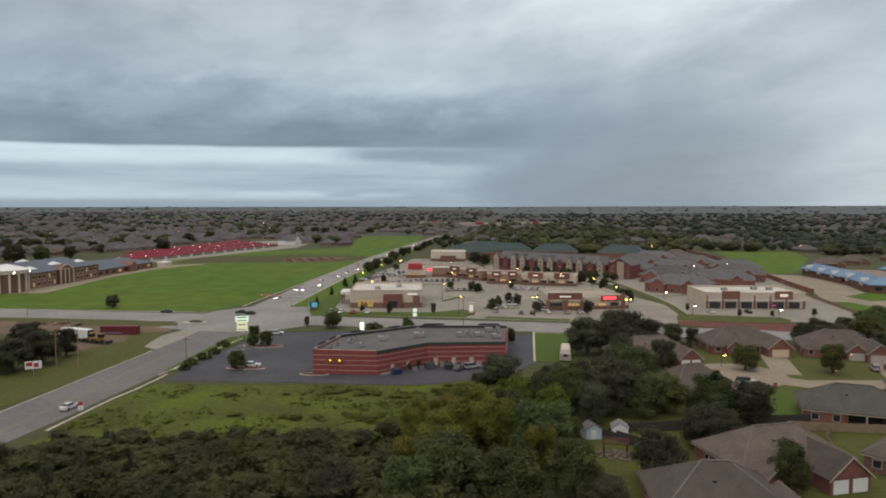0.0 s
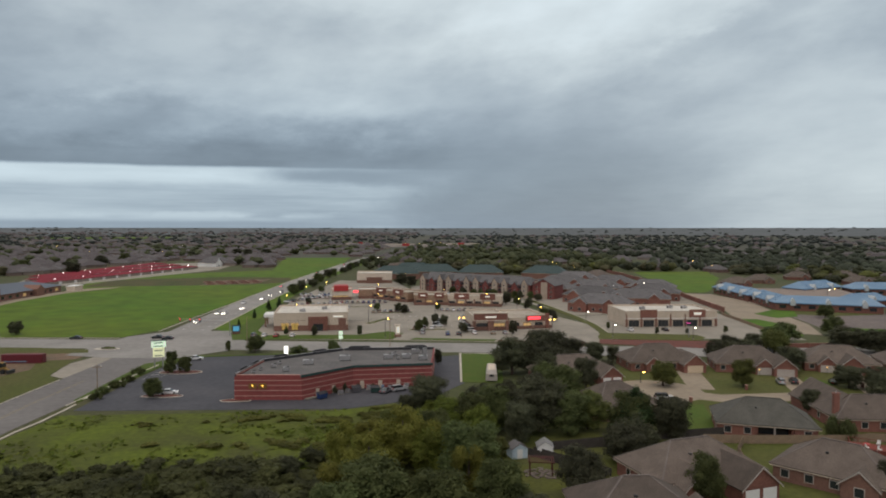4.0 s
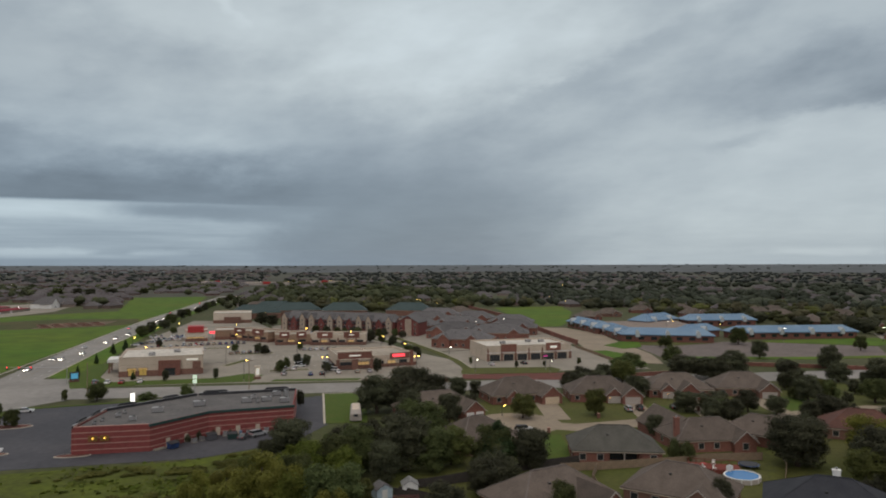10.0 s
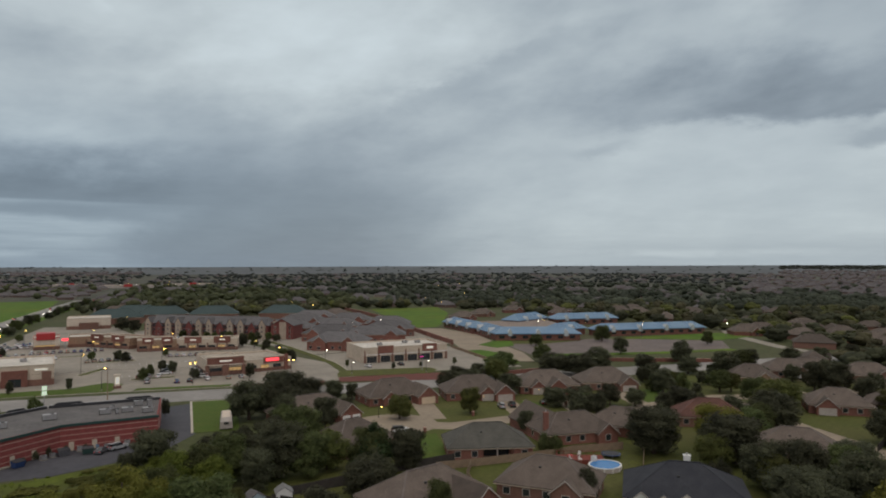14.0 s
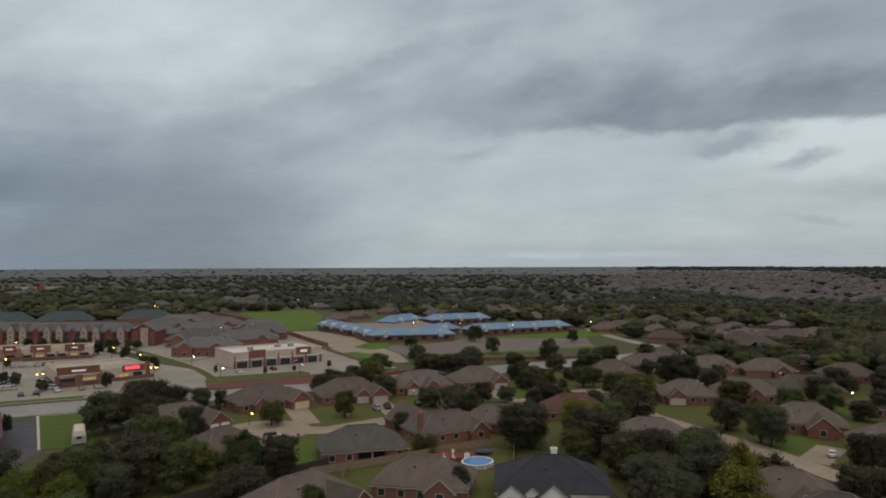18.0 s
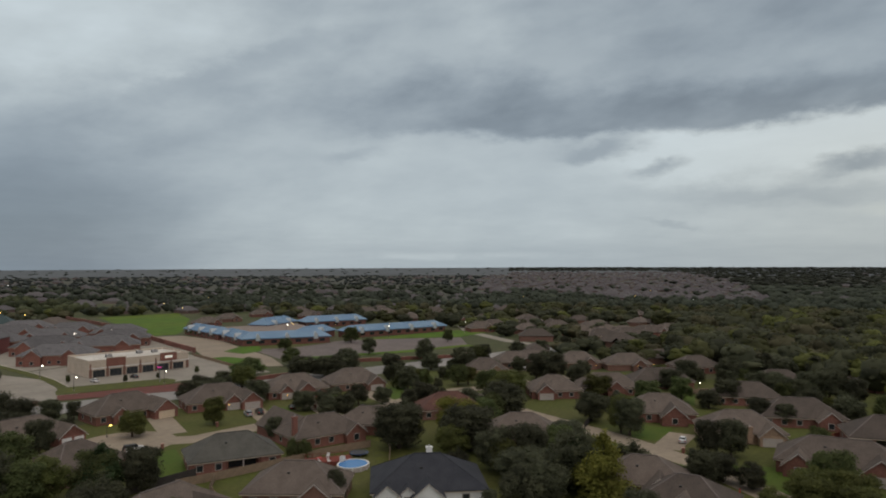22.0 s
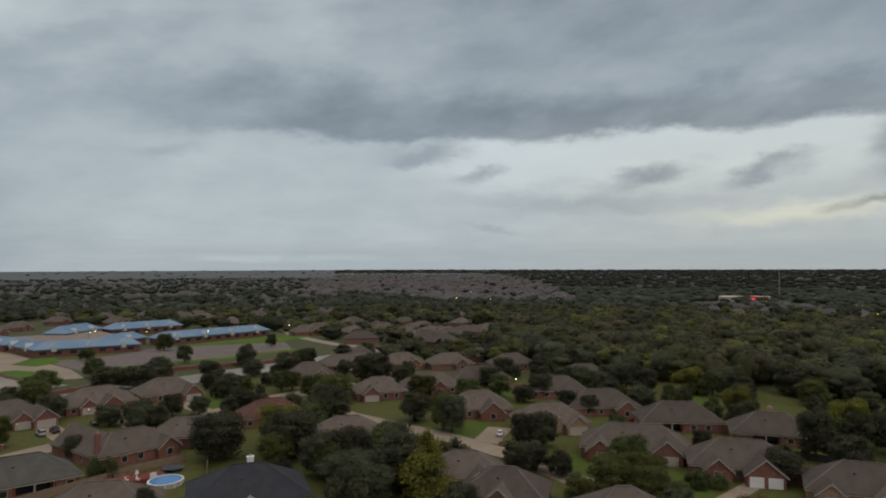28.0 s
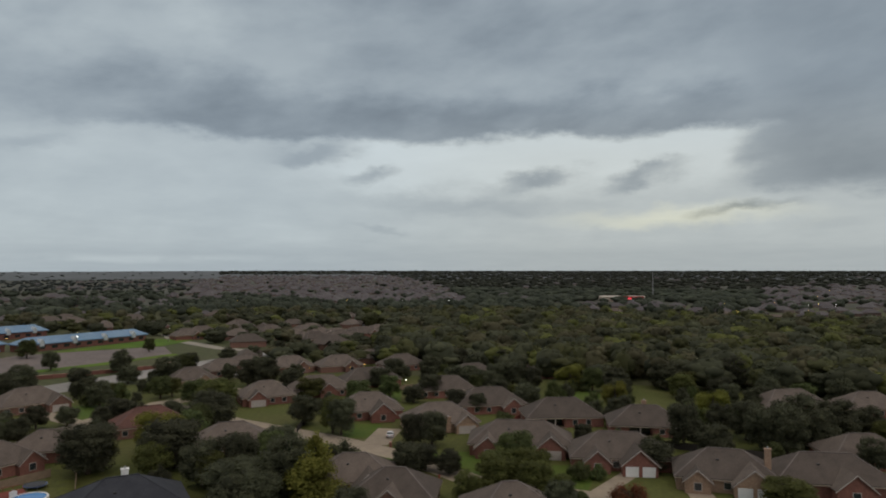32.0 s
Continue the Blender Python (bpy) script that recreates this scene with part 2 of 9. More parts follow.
def material(name, c1, c2=None, scale=1.0, rough=0.85, metal=0.0, fine=12.0, bump=0.0, vary=0.0, grain=0.25, coords="Object", spec=0.3):
    """Two colours mixed by a broad noise, a fine grain over it, relief, and a shift from object to object."""
    m = bpy.data.materials.new(name)
    m.use_nodes = True
    t = m.node_tree
    n, l = t.nodes, t.links
    p = n["Principled BSDF"]
    p.inputs["Roughness"].default_value, p.inputs["Metallic"].default_value = rough, metal
    p.inputs["Specular IOR Level"].default_value = spec
    c2 = c2 or tuple(v * 0.7 for v in c1)
    c1, c2 = ((c[0] * 1.05, c[1], c[2]) for c in (c1, c2))
    co = n.new("ShaderNodeTexCoord")
    a, b = n.new("ShaderNodeTexNoise"), n.new("ShaderNodeTexNoise")
    for q, s, d in ((a, scale, 4), (b, fine, 3)):
        q.inputs["Scale"].default_value, q.inputs["Detail"].default_value = s, d
        l.new(co.outputs[coords], q.inputs["Vector"])
    r = n.new("ShaderNodeMapRange")
    r.inputs["From Min"].default_value, r.inputs["From Max"].default_value = 0.36, 0.64
    l.new(a.outputs[0], r.inputs["Value"])
    mx = n.new("ShaderNodeMix")
    mx.data_type = "RGBA"
    mx.inputs["A"].default_value, mx.inputs["B"].default_value = (*c1, 1), (*c2, 1)
    l.new(r.outputs[0], mx.inputs["Factor"])
    hs = n.new("ShaderNodeHueSaturation")
    g = n.new("ShaderNodeMapRange")
    g.inputs["From Min"].default_value, g.inputs["From Max"].default_value = 0.25, 0.75
    g.inputs["To Min"].default_value, g.inputs["To Max"].default_value = 1 - grain, 1 + grain
    l.new(b.outputs[0], g.inputs["Value"])
    val = g.outputs[0]
    if vary:
        oi = n.new("ShaderNodeObjectInfo")
        v = n.new("ShaderNodeMapRange")
        v.inputs["To Min"].default_value, v.inputs["To Max"].default_value = 1 - vary, 1 + vary
        l.new(oi.outputs["Random"], v.inputs["Value"])
        mu = n.new("ShaderNodeMath")
        mu.operation = "MULTIPLY"
        l.new(val, mu.inputs[0]), l.new(v.outputs[0], mu.inputs[1])
        val = mu.outputs[0]
    l.new(val, hs.inputs["Value"])
    l.new(mx.outputs["Result"], hs.inputs["Color"])
    l.new(hs.outputs[0], p.inputs["Base Color"])
    if bump:
        bp = n.new("ShaderNodeBump")
        bp.inputs["Strength"].default_value, bp.inputs["Distance"].default_value = 0.6, bump
        l.new(b.outputs[0], bp.inputs["Height"])
        l.new(bp.outputs[0], p.inputs["Normal"])
    return m


def banded(name, c1, c2, rows, rough=0.85, vary=0.15, axis="Z", scale=1.5):
    """Courses: fine lines every 1/rows metres, over a mottled colour."""
    m = material(name, c1, c2, scale, rough, fine=9.0, vary=vary)
    t = m.node_tree
    n, l = t.nodes, t.links
    p = n["Principled BSDF"]
    co = n.new("ShaderNodeTexCoord")
    br = n.new("ShaderNodeTexBrick")
    br.inputs["Scale"].default_value = rows
    br.inputs["Color1"].default_value, br.inputs["Color2"].default_value, br.inputs["Mortar"].default_value = (1, 1, 1, 1), (0.72, 0.72, 0.72, 1), (0.85, 0.82, 0.8, 1)
    br.inputs["Mortar Size"].default_value = 0.02
    mp = n.new("ShaderNodeMapping")
    if axis == "Z":
        mp.inputs["Rotation"].default_value = (radians(90), 0, radians(37))
    l.new(co.outputs["Object"], mp.inputs["Vector"])
    l.new(mp.outputs[0], br.inputs["Vector"])
    mx = n.new("ShaderNodeMix")
    mx.data_type, mx.blend_type = "RGBA", "MULTIPLY"
    mx.inputs["Factor"].default_value = 1.0
    src = p.inputs["Base Color"].links[0].from_socket
    l.new(src, mx.inputs["A"]), l.new(br.outputs["Color"], mx.inputs["B"])
    l.new(mx.outputs["Result"], p.inputs["Base Color"])
    return m


def foliage(name, c1, c2, vary=0.3, patch=0.35, grove=0.0):
    """Leaves: the tone shifts from clump to clump and from tree to tree, and light comes through."""
    m = bpy.data.materials.new(name)
    m.use_nodes = True
    t = m.node_tree
    n, l = t.nodes, t.links
    p = n["Principled BSDF"]
    p.inputs["Roughness"].default_value, p.inputs["Specular IOR Level"].default_value = 0.75, 0.15
    ge, oi = n.new("ShaderNodeNewGeometry"), n.new("ShaderNodeObjectInfo")
    c1, c2 = ((c[0] * 1.05, c[1], c[2]) for c in (c1, c2))
    mx = n.new("ShaderNodeMix")
    mx.data_type = "RGBA"
    mx.inputs["A"].default_value, mx.inputs["B"].default_value = (*c1, 1), (*c2, 1)
    l.new(ge.outputs["Random Per Island"], mx.inputs["Factor"])
    if grove:
        co, no = n.new("ShaderNodeTexCoord"), n.new("ShaderNodeTexNoise")
        no.inputs["Scale"].default_value, no.inputs["Detail"].default_value = grove, 2.0
        l.new(co.outputs["Object"], no.inputs["Vector"])
        av = n.new("ShaderNodeMapRange")
        av.inputs["From Min"].default_value, av.inputs["From Max"].default_value = 0.38, 0.66
        l.new(no.outputs[0], av.inputs["Value"])
        bl = n.new("ShaderNodeMix")
        bl.inputs["Factor"].default_value = 0.3
        l.new(av.outputs[0], bl.inputs["A"]), l.new(ge.outputs["Random Per Island"], bl.inputs["B"])
        l.new(bl.outputs["Result"], mx.inputs["Factor"])
    hs = n.new("ShaderNodeHueSaturation")
    for sock, lo, hi in (("Value", 1 - vary, 1 + vary), ("Hue", 0.488, 0.522)):
        v = n.new("ShaderNodeMapRange")
        v.inputs["To Min"].default_value, v.inputs["To Max"].default_value = lo, hi
        l.new(oi.outputs["Random"], v.inputs["Value"])
        l.new(v.outputs[0], hs.inputs[sock])
    co, no = n.new("ShaderNodeTexCoord"), n.new("ShaderNodeTexNoise")
    no.inputs["Scale"].default_value = patch
    l.new(co.outputs["Object"], no.inputs["Vector"])
    l.new(mx.outputs["Result"], hs.inputs["Color"])
    m2 = n.new("ShaderNodeMix")
    m2.data_type, m2.blend_type = "RGBA", "MULTIPLY"
    m2.inputs["Factor"].default_value = 1.0
    r = n.new("ShaderNodeMapRange")
    r.inputs["From Min"].default_value, r.inputs["From Max"].default_value = 0.3, 0.7
    r.inputs["To Min"].default_value, r.inputs["To Max"].default_value = 0.6, 1.35
    l.new(no.outputs[0], r.inputs["Value"])
    cb = n.new("ShaderNodeCombineXYZ")
    for k in range(3):
        l.new(r.outputs[0], cb.inputs[k])
    l.new(hs.outputs[0], m2.inputs["A"]), l.new(cb.outputs[0], m2.inputs["B"])
    l.new(m2.outputs["Result"], p.inputs["Base Color"])
    tr, ms = n.new("ShaderNodeBsdfTranslucent"), n.new("ShaderNodeMixShader")
    ms.inputs[0].default_value = 0.45
    l.new(m2.outputs["Result"], tr.inputs["Color"])
    l.new(p.outputs[0], ms.inputs[1]), l.new(tr.outputs[0], ms.inputs[2])
    l.new(ms.outputs[0], n["Material Output"].inputs["Surface"])
    return m


def light_mat(name, colour, power):
    m = bpy.data.materials.new(name)
    m.use_nodes = True
    p = m.node_tree.nodes["Principled BSDF"]
    p.inputs["Base Color"].default_value = (*colour, 1)
    p.inputs["Emission Color"].default_value = (*colour, 1)
    p.inputs["Emission Strength"].default_value = power
    return m


def plain(name, c, rough=0.5, metal=0.0, spec=0.4):
    return material(name, c, tuple(v * 0.85 for v in c), 2.0, rough, metal, fine=25.0, grain=0.08, spec=spec)


GROUND = material("rough grass", (0.050, 0.060, 0.018), (0.068, 0.066, 0.028), 0.02, 0.95, fine=0.35, grain=0.3)
LAWN = material("mown lawn", (0.063, 0.073, 0.012), (0.077, 0.077, 0.019), 0.05, 0.95, fine=0.8, grain=0.22)
YARD = material("dry yellow-green lawn", (0.078, 0.084, 0.012), (0.062, 0.066, 0.016), 0.25, 0.95, fine=1.4)
VIVID = material("watered lawn", (0.052, 0.088, 0.007), (0.064, 0.090, 0.010), 0.2, 0.95, fine=1.2, grain=0.15)
FIELD = material("green field", (0.057, 0.117, 0.003), (0.081, 0.118, 0.005), 0.012, 0.95, fine=0.09, grain=0.28)
# Far grass colour, greyer than the near grass to suggest haze.
PLAIN = material("haze-greyed grass", (0.053, 0.054, 0.038), (0.071, 0.069, 0.051), 0.004, 0.95, fine=0.03, grain=0.25)
MEADOW = material("unmown meadow", (0.078, 0.102, 0.005), (0.054, 0.060, 0.010), 0.06, 0.95, fine=0.7, grain=0.3)
WEEDY = material("weedy earth", (0.075, 0.062, 0.022), (0.048, 0.056, 0.014), 0.05, 0.95, fine=0.4, grain=0.3)
DIRT = material("bare earth", (0.16, 0.105, 0.07), (0.11, 0.085, 0.055), 0.08, 0.95, fine=0.9, grain=0.25)
ASPHALT = material("dark asphalt", (0.050, 0.050, 0.059), (0.070, 0.069, 0.078), 0.06, 0.85, fine=0.7, grain=0.18)
AVENUE = material("worn avenue asphalt", (0.134, 0.125, 0.120), (0.160, 0.150, 0.143), 0.05, 0.9, fine=0.6, grain=0.16)
OLDROAD = material("worn grey road", (0.205, 0.195, 0.182), (0.260, 0.246, 0.228), 0.05, 0.9, fine=0.45, grain=0.14)
CONCRETE = material("pale concrete", (0.218, 0.197, 0.164), (0.272, 0.245, 0.204), 0.06, 0.9, fine=0.4, grain=0.12)
CONCRETE2 = material("warm concrete", (0.270, 0.222, 0.164), (0.230, 0.188, 0.140), 0.08, 0.9, fine=0.5, grain=0.12)
KERB = material("kerb concrete", (0.48, 0.44, 0.37), (0.40, 0.36, 0.30), 0.2, 0.9, fine=2.0)
PAINTW = plain("road paint white", (0.6, 0.6, 0.58), 0.8)
PAINTY = plain("road paint yellow", (0.235, 0.195, 0.12), 0.8)
MULCH = material("red mulch", (0.14, 0.045, 0.035), (0.10, 0.04, 0.03), 0.3, 0.95, fine=3.0)
BRICK = banded("red brick", (0.25, 0.112, 0.084), (0.20, 0.090, 0.070), 4.0)
BRICK2 = banded("brown brick", (0.24, 0.130, 0.098), (0.19, 0.104, 0.080), 4.0)
BANDBRICK = banded("rose brick", (0.285, 0.072, 0.068), (0.225, 0.06, 0.056), 4.0, vary=0.05)
PALEBRICK = banded("pale brick band", (0.50, 0.30, 0.25), (0.42, 0.25, 0.21), 4.0)
TANBRICK = banded("tan brick", (0.36, 0.25, 0.17), (0.30, 0.2, 0.14), 4.0)
TRIMW = material("aged pale trim", (0.42, 0.38, 0.34), (0.36, 0.32, 0.29), 0.5, 0.7, fine=6, grain=0.1)
STUCCO = material("cream stucco", (0.58, 0.50, 0.41), (0.52, 0.45, 0.37), 0.3, 0.9, fine=8)
BEIGE = material("beige stucco", (0.52, 0.44, 0.35), (0.46, 0.39, 0.31), 0.3, 0.9, fine=8)
WHITE = material("white paint", (0.72, 0.72, 0.70), (0.64, 0.64, 0.62), 0.5, 0.6, fine=6, grain=0.06)
CREAM = material("cream door paint", (0.62, 0.50, 0.36), (0.56, 0.45, 0.32), 0.5, 0.6, fine=6, grain=0.06)
SHINGLE = banded("brown shingles", (0.128, 0.103, 0.086), (0.102, 0.082, 0.069), 3.2, 0.92, 0.26, "XY", 0.5)
SHINGLE2 = banded("grey shingles", (0.140, 0.134, 0.136), (0.112, 0.107, 0.110), 3.2, 0.92, 0.18, "XY", 0.5)
SHINGLE3 = banded("charcoal shingles", (0.040, 0.042, 0.050), (0.030, 0.032, 0.040), 3.2, 0.9, 0.08, "XY", 0.5)
SHINGLEG = banded("grey-green shingles", (0.108, 0.104, 0.090), (0.086, 0.083, 0.072), 3.2, 0.92, 0.05, "XY", 0.5)
SHINGLER = banded("red-brown shingles", (0.135, 0.065, 0.05), (0.10, 0.05, 0.04), 3.2, 0.92, 0.1, "XY", 0.5)
RIDGE = material("pale ridge shingles", (0.150, 0.126, 0.114), (0.125, 0.105, 0.096), 0.5, 0.9, fine=5.0)
GREENROOF = material("dull green roof", (0.042, 0.066, 0.066), (0.034, 0.055, 0.055), 0.1, 0.7, fine=1.5)
BLUEROOF = material("blue metal roof", (0.115, 0.205, 0.315), (0.155, 0.245, 0.345), 0.1, 0.45, fine=2.0, grain=0.1)
FLATROOF = material("grey membrane roof", (0.128, 0.120, 0.116), (0.096, 0.091, 0.090), 0.15, 0.9, fine=1.2)
TANROOF = material("tan membrane roof", (0.36, 0.315, 0.255), (0.30, 0.262, 0.212), 0.12, 0.88, fine=0.8)
PALEROOF = material("pale membrane roof", (0.56, 0.53, 0.47), (0.47, 0.44, 0.39), 0.12, 0.85, fine=0.8)
TEALTRIM = plain("dark green metal trim", (0.028, 0.062, 0.055), 0.5)
REDTRIM = plain("red metal trim", (0.40, 0.035, 0.035), 0.5)
DARKTRIM = plain("dark trim", (0.035, 0.035, 0.04), 0.6)
STEEL = plain("galvanised steel", (0.38, 0.38, 0.38), 0.5, 0.6)
DARKSTEEL = plain("dark steel", (0.06, 0.06, 0.06), 0.5, 0.5)
WOOD = material("weathered fence wood", (0.26, 0.19, 0.13), (0.20, 0.15, 0.105), 0.6, 0.9, fine=6.0)
DARKWOOD = material("dark fence wood", (0.055, 0.048, 0.042), (0.04, 0.035, 0.032), 0.6, 0.9, fine=6.0)
OLDRED = material("old dark red timber", (0.085, 0.030, 0.026), (0.06, 0.024, 0.022), 0.6, 0.9, fine=5.0)
REDWOOD = material("red-stained wood", (0.20, 0.05, 0.035), (0.15, 0.04, 0.03), 0.6, 0.9, fine=5.0)
BARK = material("bark", (0.085, 0.065, 0.05), (0.055, 0.042, 0.035), 2.0, 0.95, fine=9.0, bump=0.02)
WATER = plain("pool water", (0.022, 0.17, 0.44), 0.08, 0.0, 0.5)
RUBBER = plain("tyre rubber", (0.02, 0.02, 0.02), 0.8)
GLASS = plain("dark window glass", (0.025, 0.03, 0.035), 0.08, 0.0, 0.7)
LEAF_D = foliage("dark oak leaves", (0.066, 0.069, 0.043), (0.101, 0.103, 0.060))
LEAF_M = foliage("green leaves", (0.078, 0.096, 0.035), (0.116, 0.130, 0.050))
LEAF_O = foliage("olive leaves", (0.090, 0.098, 0.030), (0.132, 0.136, 0.044))
LEAF_G = foliage("bright green leaves", (0.108, 0.128, 0.024), (0.158, 0.168, 0.034), 0.12)
LEAF_Y = foliage("yellowing leaves", (0.132, 0.132, 0.026), (0.190, 0.178, 0.042), 0.15)
LEAF_C = foliage("blue-green needles", (0.042, 0.068, 0.028), (0.066, 0.094, 0.040))
BRUSH = foliage("mixed brush leaves", (0.058, 0.060, 0.032), (0.106, 0.108, 0.042), 0.1, patch=0.12, grove=0.11)
# Northern far leaves, coloured lighter and greyer than near ones for haze.
LEAF_F = foliage("haze-lightened green leaves", (0.080, 0.098, 0.050), (0.135, 0.148, 0.074), patch=0.02, grove=0.05)
SCRUB = foliage("olive scrub leaves", (0.098, 0.104, 0.022), (0.140, 0.136, 0.036), 0.1, patch=0.12)
GRASSY = foliage("tall grass blades", (0.088, 0.108, 0.013), (0.128, 0.134, 0.027), 0.1)
LAMP_A = light_mat("small amber bulb", (1.0, 0.52, 0.08), 2.2)
AMBER = light_mat("dim amber panel", (0.16, 0.08, 0.02), 0.10)
LAMP_Y = light_mat("sodium lamp", (1.0, 0.62, 0.12), 9.0)
LAMP_W = light_mat("white lamp", (1.0, 0.90, 0.74), 9.0)
LAMP_S = light_mat("stadium lamp", (1.0, 0.93, 0.9), 8.0)
LAMP_R = light_mat("red light", (1.0, 0.05, 0.06), 4.0)
LAMP_R2 = light_mat("red signal light", (1.0, 0.05, 0.04), 1.6)
LAMP_G = light_mat("lit sign face", (0.66, 0.80, 0.62), 0.45)
LAMP_G2 = light_mat("cream sign face", (0.70, 0.70, 0.44), 0.36)
SIGNRED = light_mat("lit red sign letters", (1.0, 0.06, 0.08), 1.5)
SIGNWHT = light_mat("lit white sign letters", (1.0, 0.95, 0.85), 0.16)
SIGNLIT = light_mat("glowing sign face", (1.0, 0.97, 0.88), 1.0)
WARMWIN = light_mat("lit shop window", (0.9, 0.58, 0.24), 0.06)
CARS = {k: plain(k + " car paint", c, 0.25, 0.1, 0.6) for k, c in dict(white=(0.72, 0.72, 0.72), silver=(0.36, 0.37, 0.38), black=(0.02, 0.02, 0.022), red=(0.30, 0.02, 0.02), blue=(0.03, 0.06, 0.16), grey=(0.12, 0.12, 0.13), tan=(0.3, 0.25, 0.18)).items()}


def island_tones(name, c1, c2, c3):
    """A mottled surface whose tone differs from piece to piece."""
    m = material(name, c1, c2, 0.3, 0.92, fine=3.0)
    n, l = m.node_tree.nodes, m.node_tree.links
    ge, mx = n.new("ShaderNodeNewGeometry"), n.new("ShaderNodeMix")
    mx.data_type = "RGBA"
    src = n["Principled BSDF"].inputs["Base Color"].links[0].from_socket
    mx.inputs["B"].default_value = (*c3, 1)
    l.new(ge.outputs["Random Per Island"], mx.inputs["Factor"])
    l.new(src, mx.inputs["A"])
    l.new(mx.outputs["Result"], n["Principled BSDF"].inputs["Base Color"])
    return m


FARROOF = island_tones("town roofs", (0.086, 0.073, 0.075), (0.068, 0.059, 0.062), (0.112, 0.097, 0.097))
FARWALL = island_tones("town walls", (0.15, 0.095, 0.08), (0.12, 0.08, 0.07), (0.26, 0.21, 0.18))

WOODS = [foliage("dark wood leaves", (0.056, 0.059, 0.036), (0.088, 0.089, 0.052), patch=0.05), foliage("olive wood leaves", (0.068, 0.070, 0.032), (0.102, 0.101, 0.044), patch=0.05), foliage("brownish wood leaves", (0.069, 0.060, 0.037), (0.100, 0.087, 0.051), patch=0.05), foliage("yellow-green wood leaves", (0.094, 0.096, 0.030), (0.124, 0.122, 0.040), patch=0.05)]
# Grey-green colour puts the haze of distance into the farthest crowns.
LEAF_H = foliage("haze-greyed leaves", (0.064, 0.074, 0.068), (0.090, 0.100, 0.090), patch=0.01)

# ---- mesh helpers ----


class Build:
    """Collects faces for one mesh."""

    def __init__(self):
        self.v, self.f = [], []

    def add(self, verts, faces):
        k = len(self.v)
        self.v += [tuple(p) for p in verts]
        self.f += [tuple(k + i for i in f) for f in faces]
        return self

    def prism(self, poly, z0, z1):
        n = len(poly)
        vs = [(x, y, z0) for x, y in poly] + [(x, y, z1) for x, y in poly]
        return self.add(vs, [tuple(range(n))[::-1], tuple(range(n, 2 * n))] + [(i, (i + 1) % n, n + (i + 1) % n, n + i) for i in range(n)])

    def box(self, x0, y0, z0, x1, y1, z1):
        return self.prism([(x0, y0), (x1, y0), (x1, y1), (x0, y1)], z0, z1)

    def beam(self, a, b, w, h):
        """A bar from a to b, w wide across and h high, standing on the line."""
        (x0, y0, z0), (x1, y1, z1) = a, b
        d = math.hypot(x1 - x0, y1 - y0) or 1e-6
        ox, oy = -(y1 - y0) / d * w / 2, (x1 - x0) / d * w / 2
        vs = []
        for z in (0, h):
            vs += [(x0 - ox, y0 - oy, z0 + z), (x1 - ox, y1 - oy, z1 + z), (x1 + ox, y1 + oy, z1 + z), (x0 + ox, y0 + oy, z0 + z)]
        return self.add(vs, [(3, 2, 1, 0), (4, 5, 6, 7), (0, 1, 5, 4), (1, 2, 6, 5), (2, 3, 7, 6), (3, 0, 4, 7)])

    def tube(self, a, b, r0, r1, n=8):
        a, b = Vector(a), Vector(b)
        d = (b - a).normalized()
        u = d.orthogonal().normalized()
        w = d.cross(u)
        vs = [p + r * (math.cos(2 * math.pi * i / n) * u + math.sin(2 * math.pi * i / n) * w) for p, r in ((a, r0), (b, r1)) for i in range(n)]
        return self.add(vs, [(i, (i + 1) % n, n + (i + 1) % n, n + i) for i in range(n)] + [tuple(range(n))[::-1], tuple(range(n, 2 * n))])

    def disc(self, x, y, rx, ry, z0, z1, n=24):
        return self.prism([(x + rx * math.cos(2 * math.pi * i / n), y + ry * math.sin(2 * math.pi * i / n)) for i in range(n)], z0, z1)

    def ball(self, x, y, z, rx, ry, rz, seg=8, ring=5, rough=0.0, rng=random):
        vs, fs = [(x, y, z + rz)], []
        for j in range(1, ring):
            t = math.pi * j / ring
            for i in range(seg):
                p = 2 * math.pi * i / seg
                k = 1 + rough * (rng.random() - 0.5)
                vs.append((x + k * rx * math.sin(t) * math.cos(p), y + k * ry * math.sin(t) * math.sin(p), z + k * rz * math.cos(t)))
        vs.append((x, y, z - rz))
        last = len(vs) - 1
        for i in range(seg):
            fs.append((0, 1 + i, 1 + (i + 1) % seg))
            for j in range(ring - 2):
                a, b = 1 + j * seg + i, 1 + j * seg + (i + 1) % seg
                fs.append((a, a + seg, b + seg, b))
            fs.append((last, 1 + (ring - 2) * seg + (i + 1) % seg, 1 + (ring - 2) * seg + i))
        return self.add(vs, fs)

    def mesh(self, name, mat):
        me = bpy.data.meshes.new(name)
        me.from_pydata(self.v, [], self.f)
        me.materials.append(mat)
        return me


def thing(name, label, category, at=(0, 0, 0), turn=0.0, group="", kind=""):
    ob = new(name)
    ob.matrix_basis = pose(*at, 0, 0, turn)
    return tagged(ob, label, category, group, kind)


def part(name, b, mat, parent=None, label="", smooth=False):
    ob = new(name, b.mesh(name, mat))
    if parent:
        ob.parent = parent
    if smooth:
        for p in ob.data.polygons:
            p.use_smooth = True
    if label:
        ob["label"] = label
    return ob


def setting(name, b, mat, label, category):
    return tagged(part(name, b, mat), label, category, kind="structure")


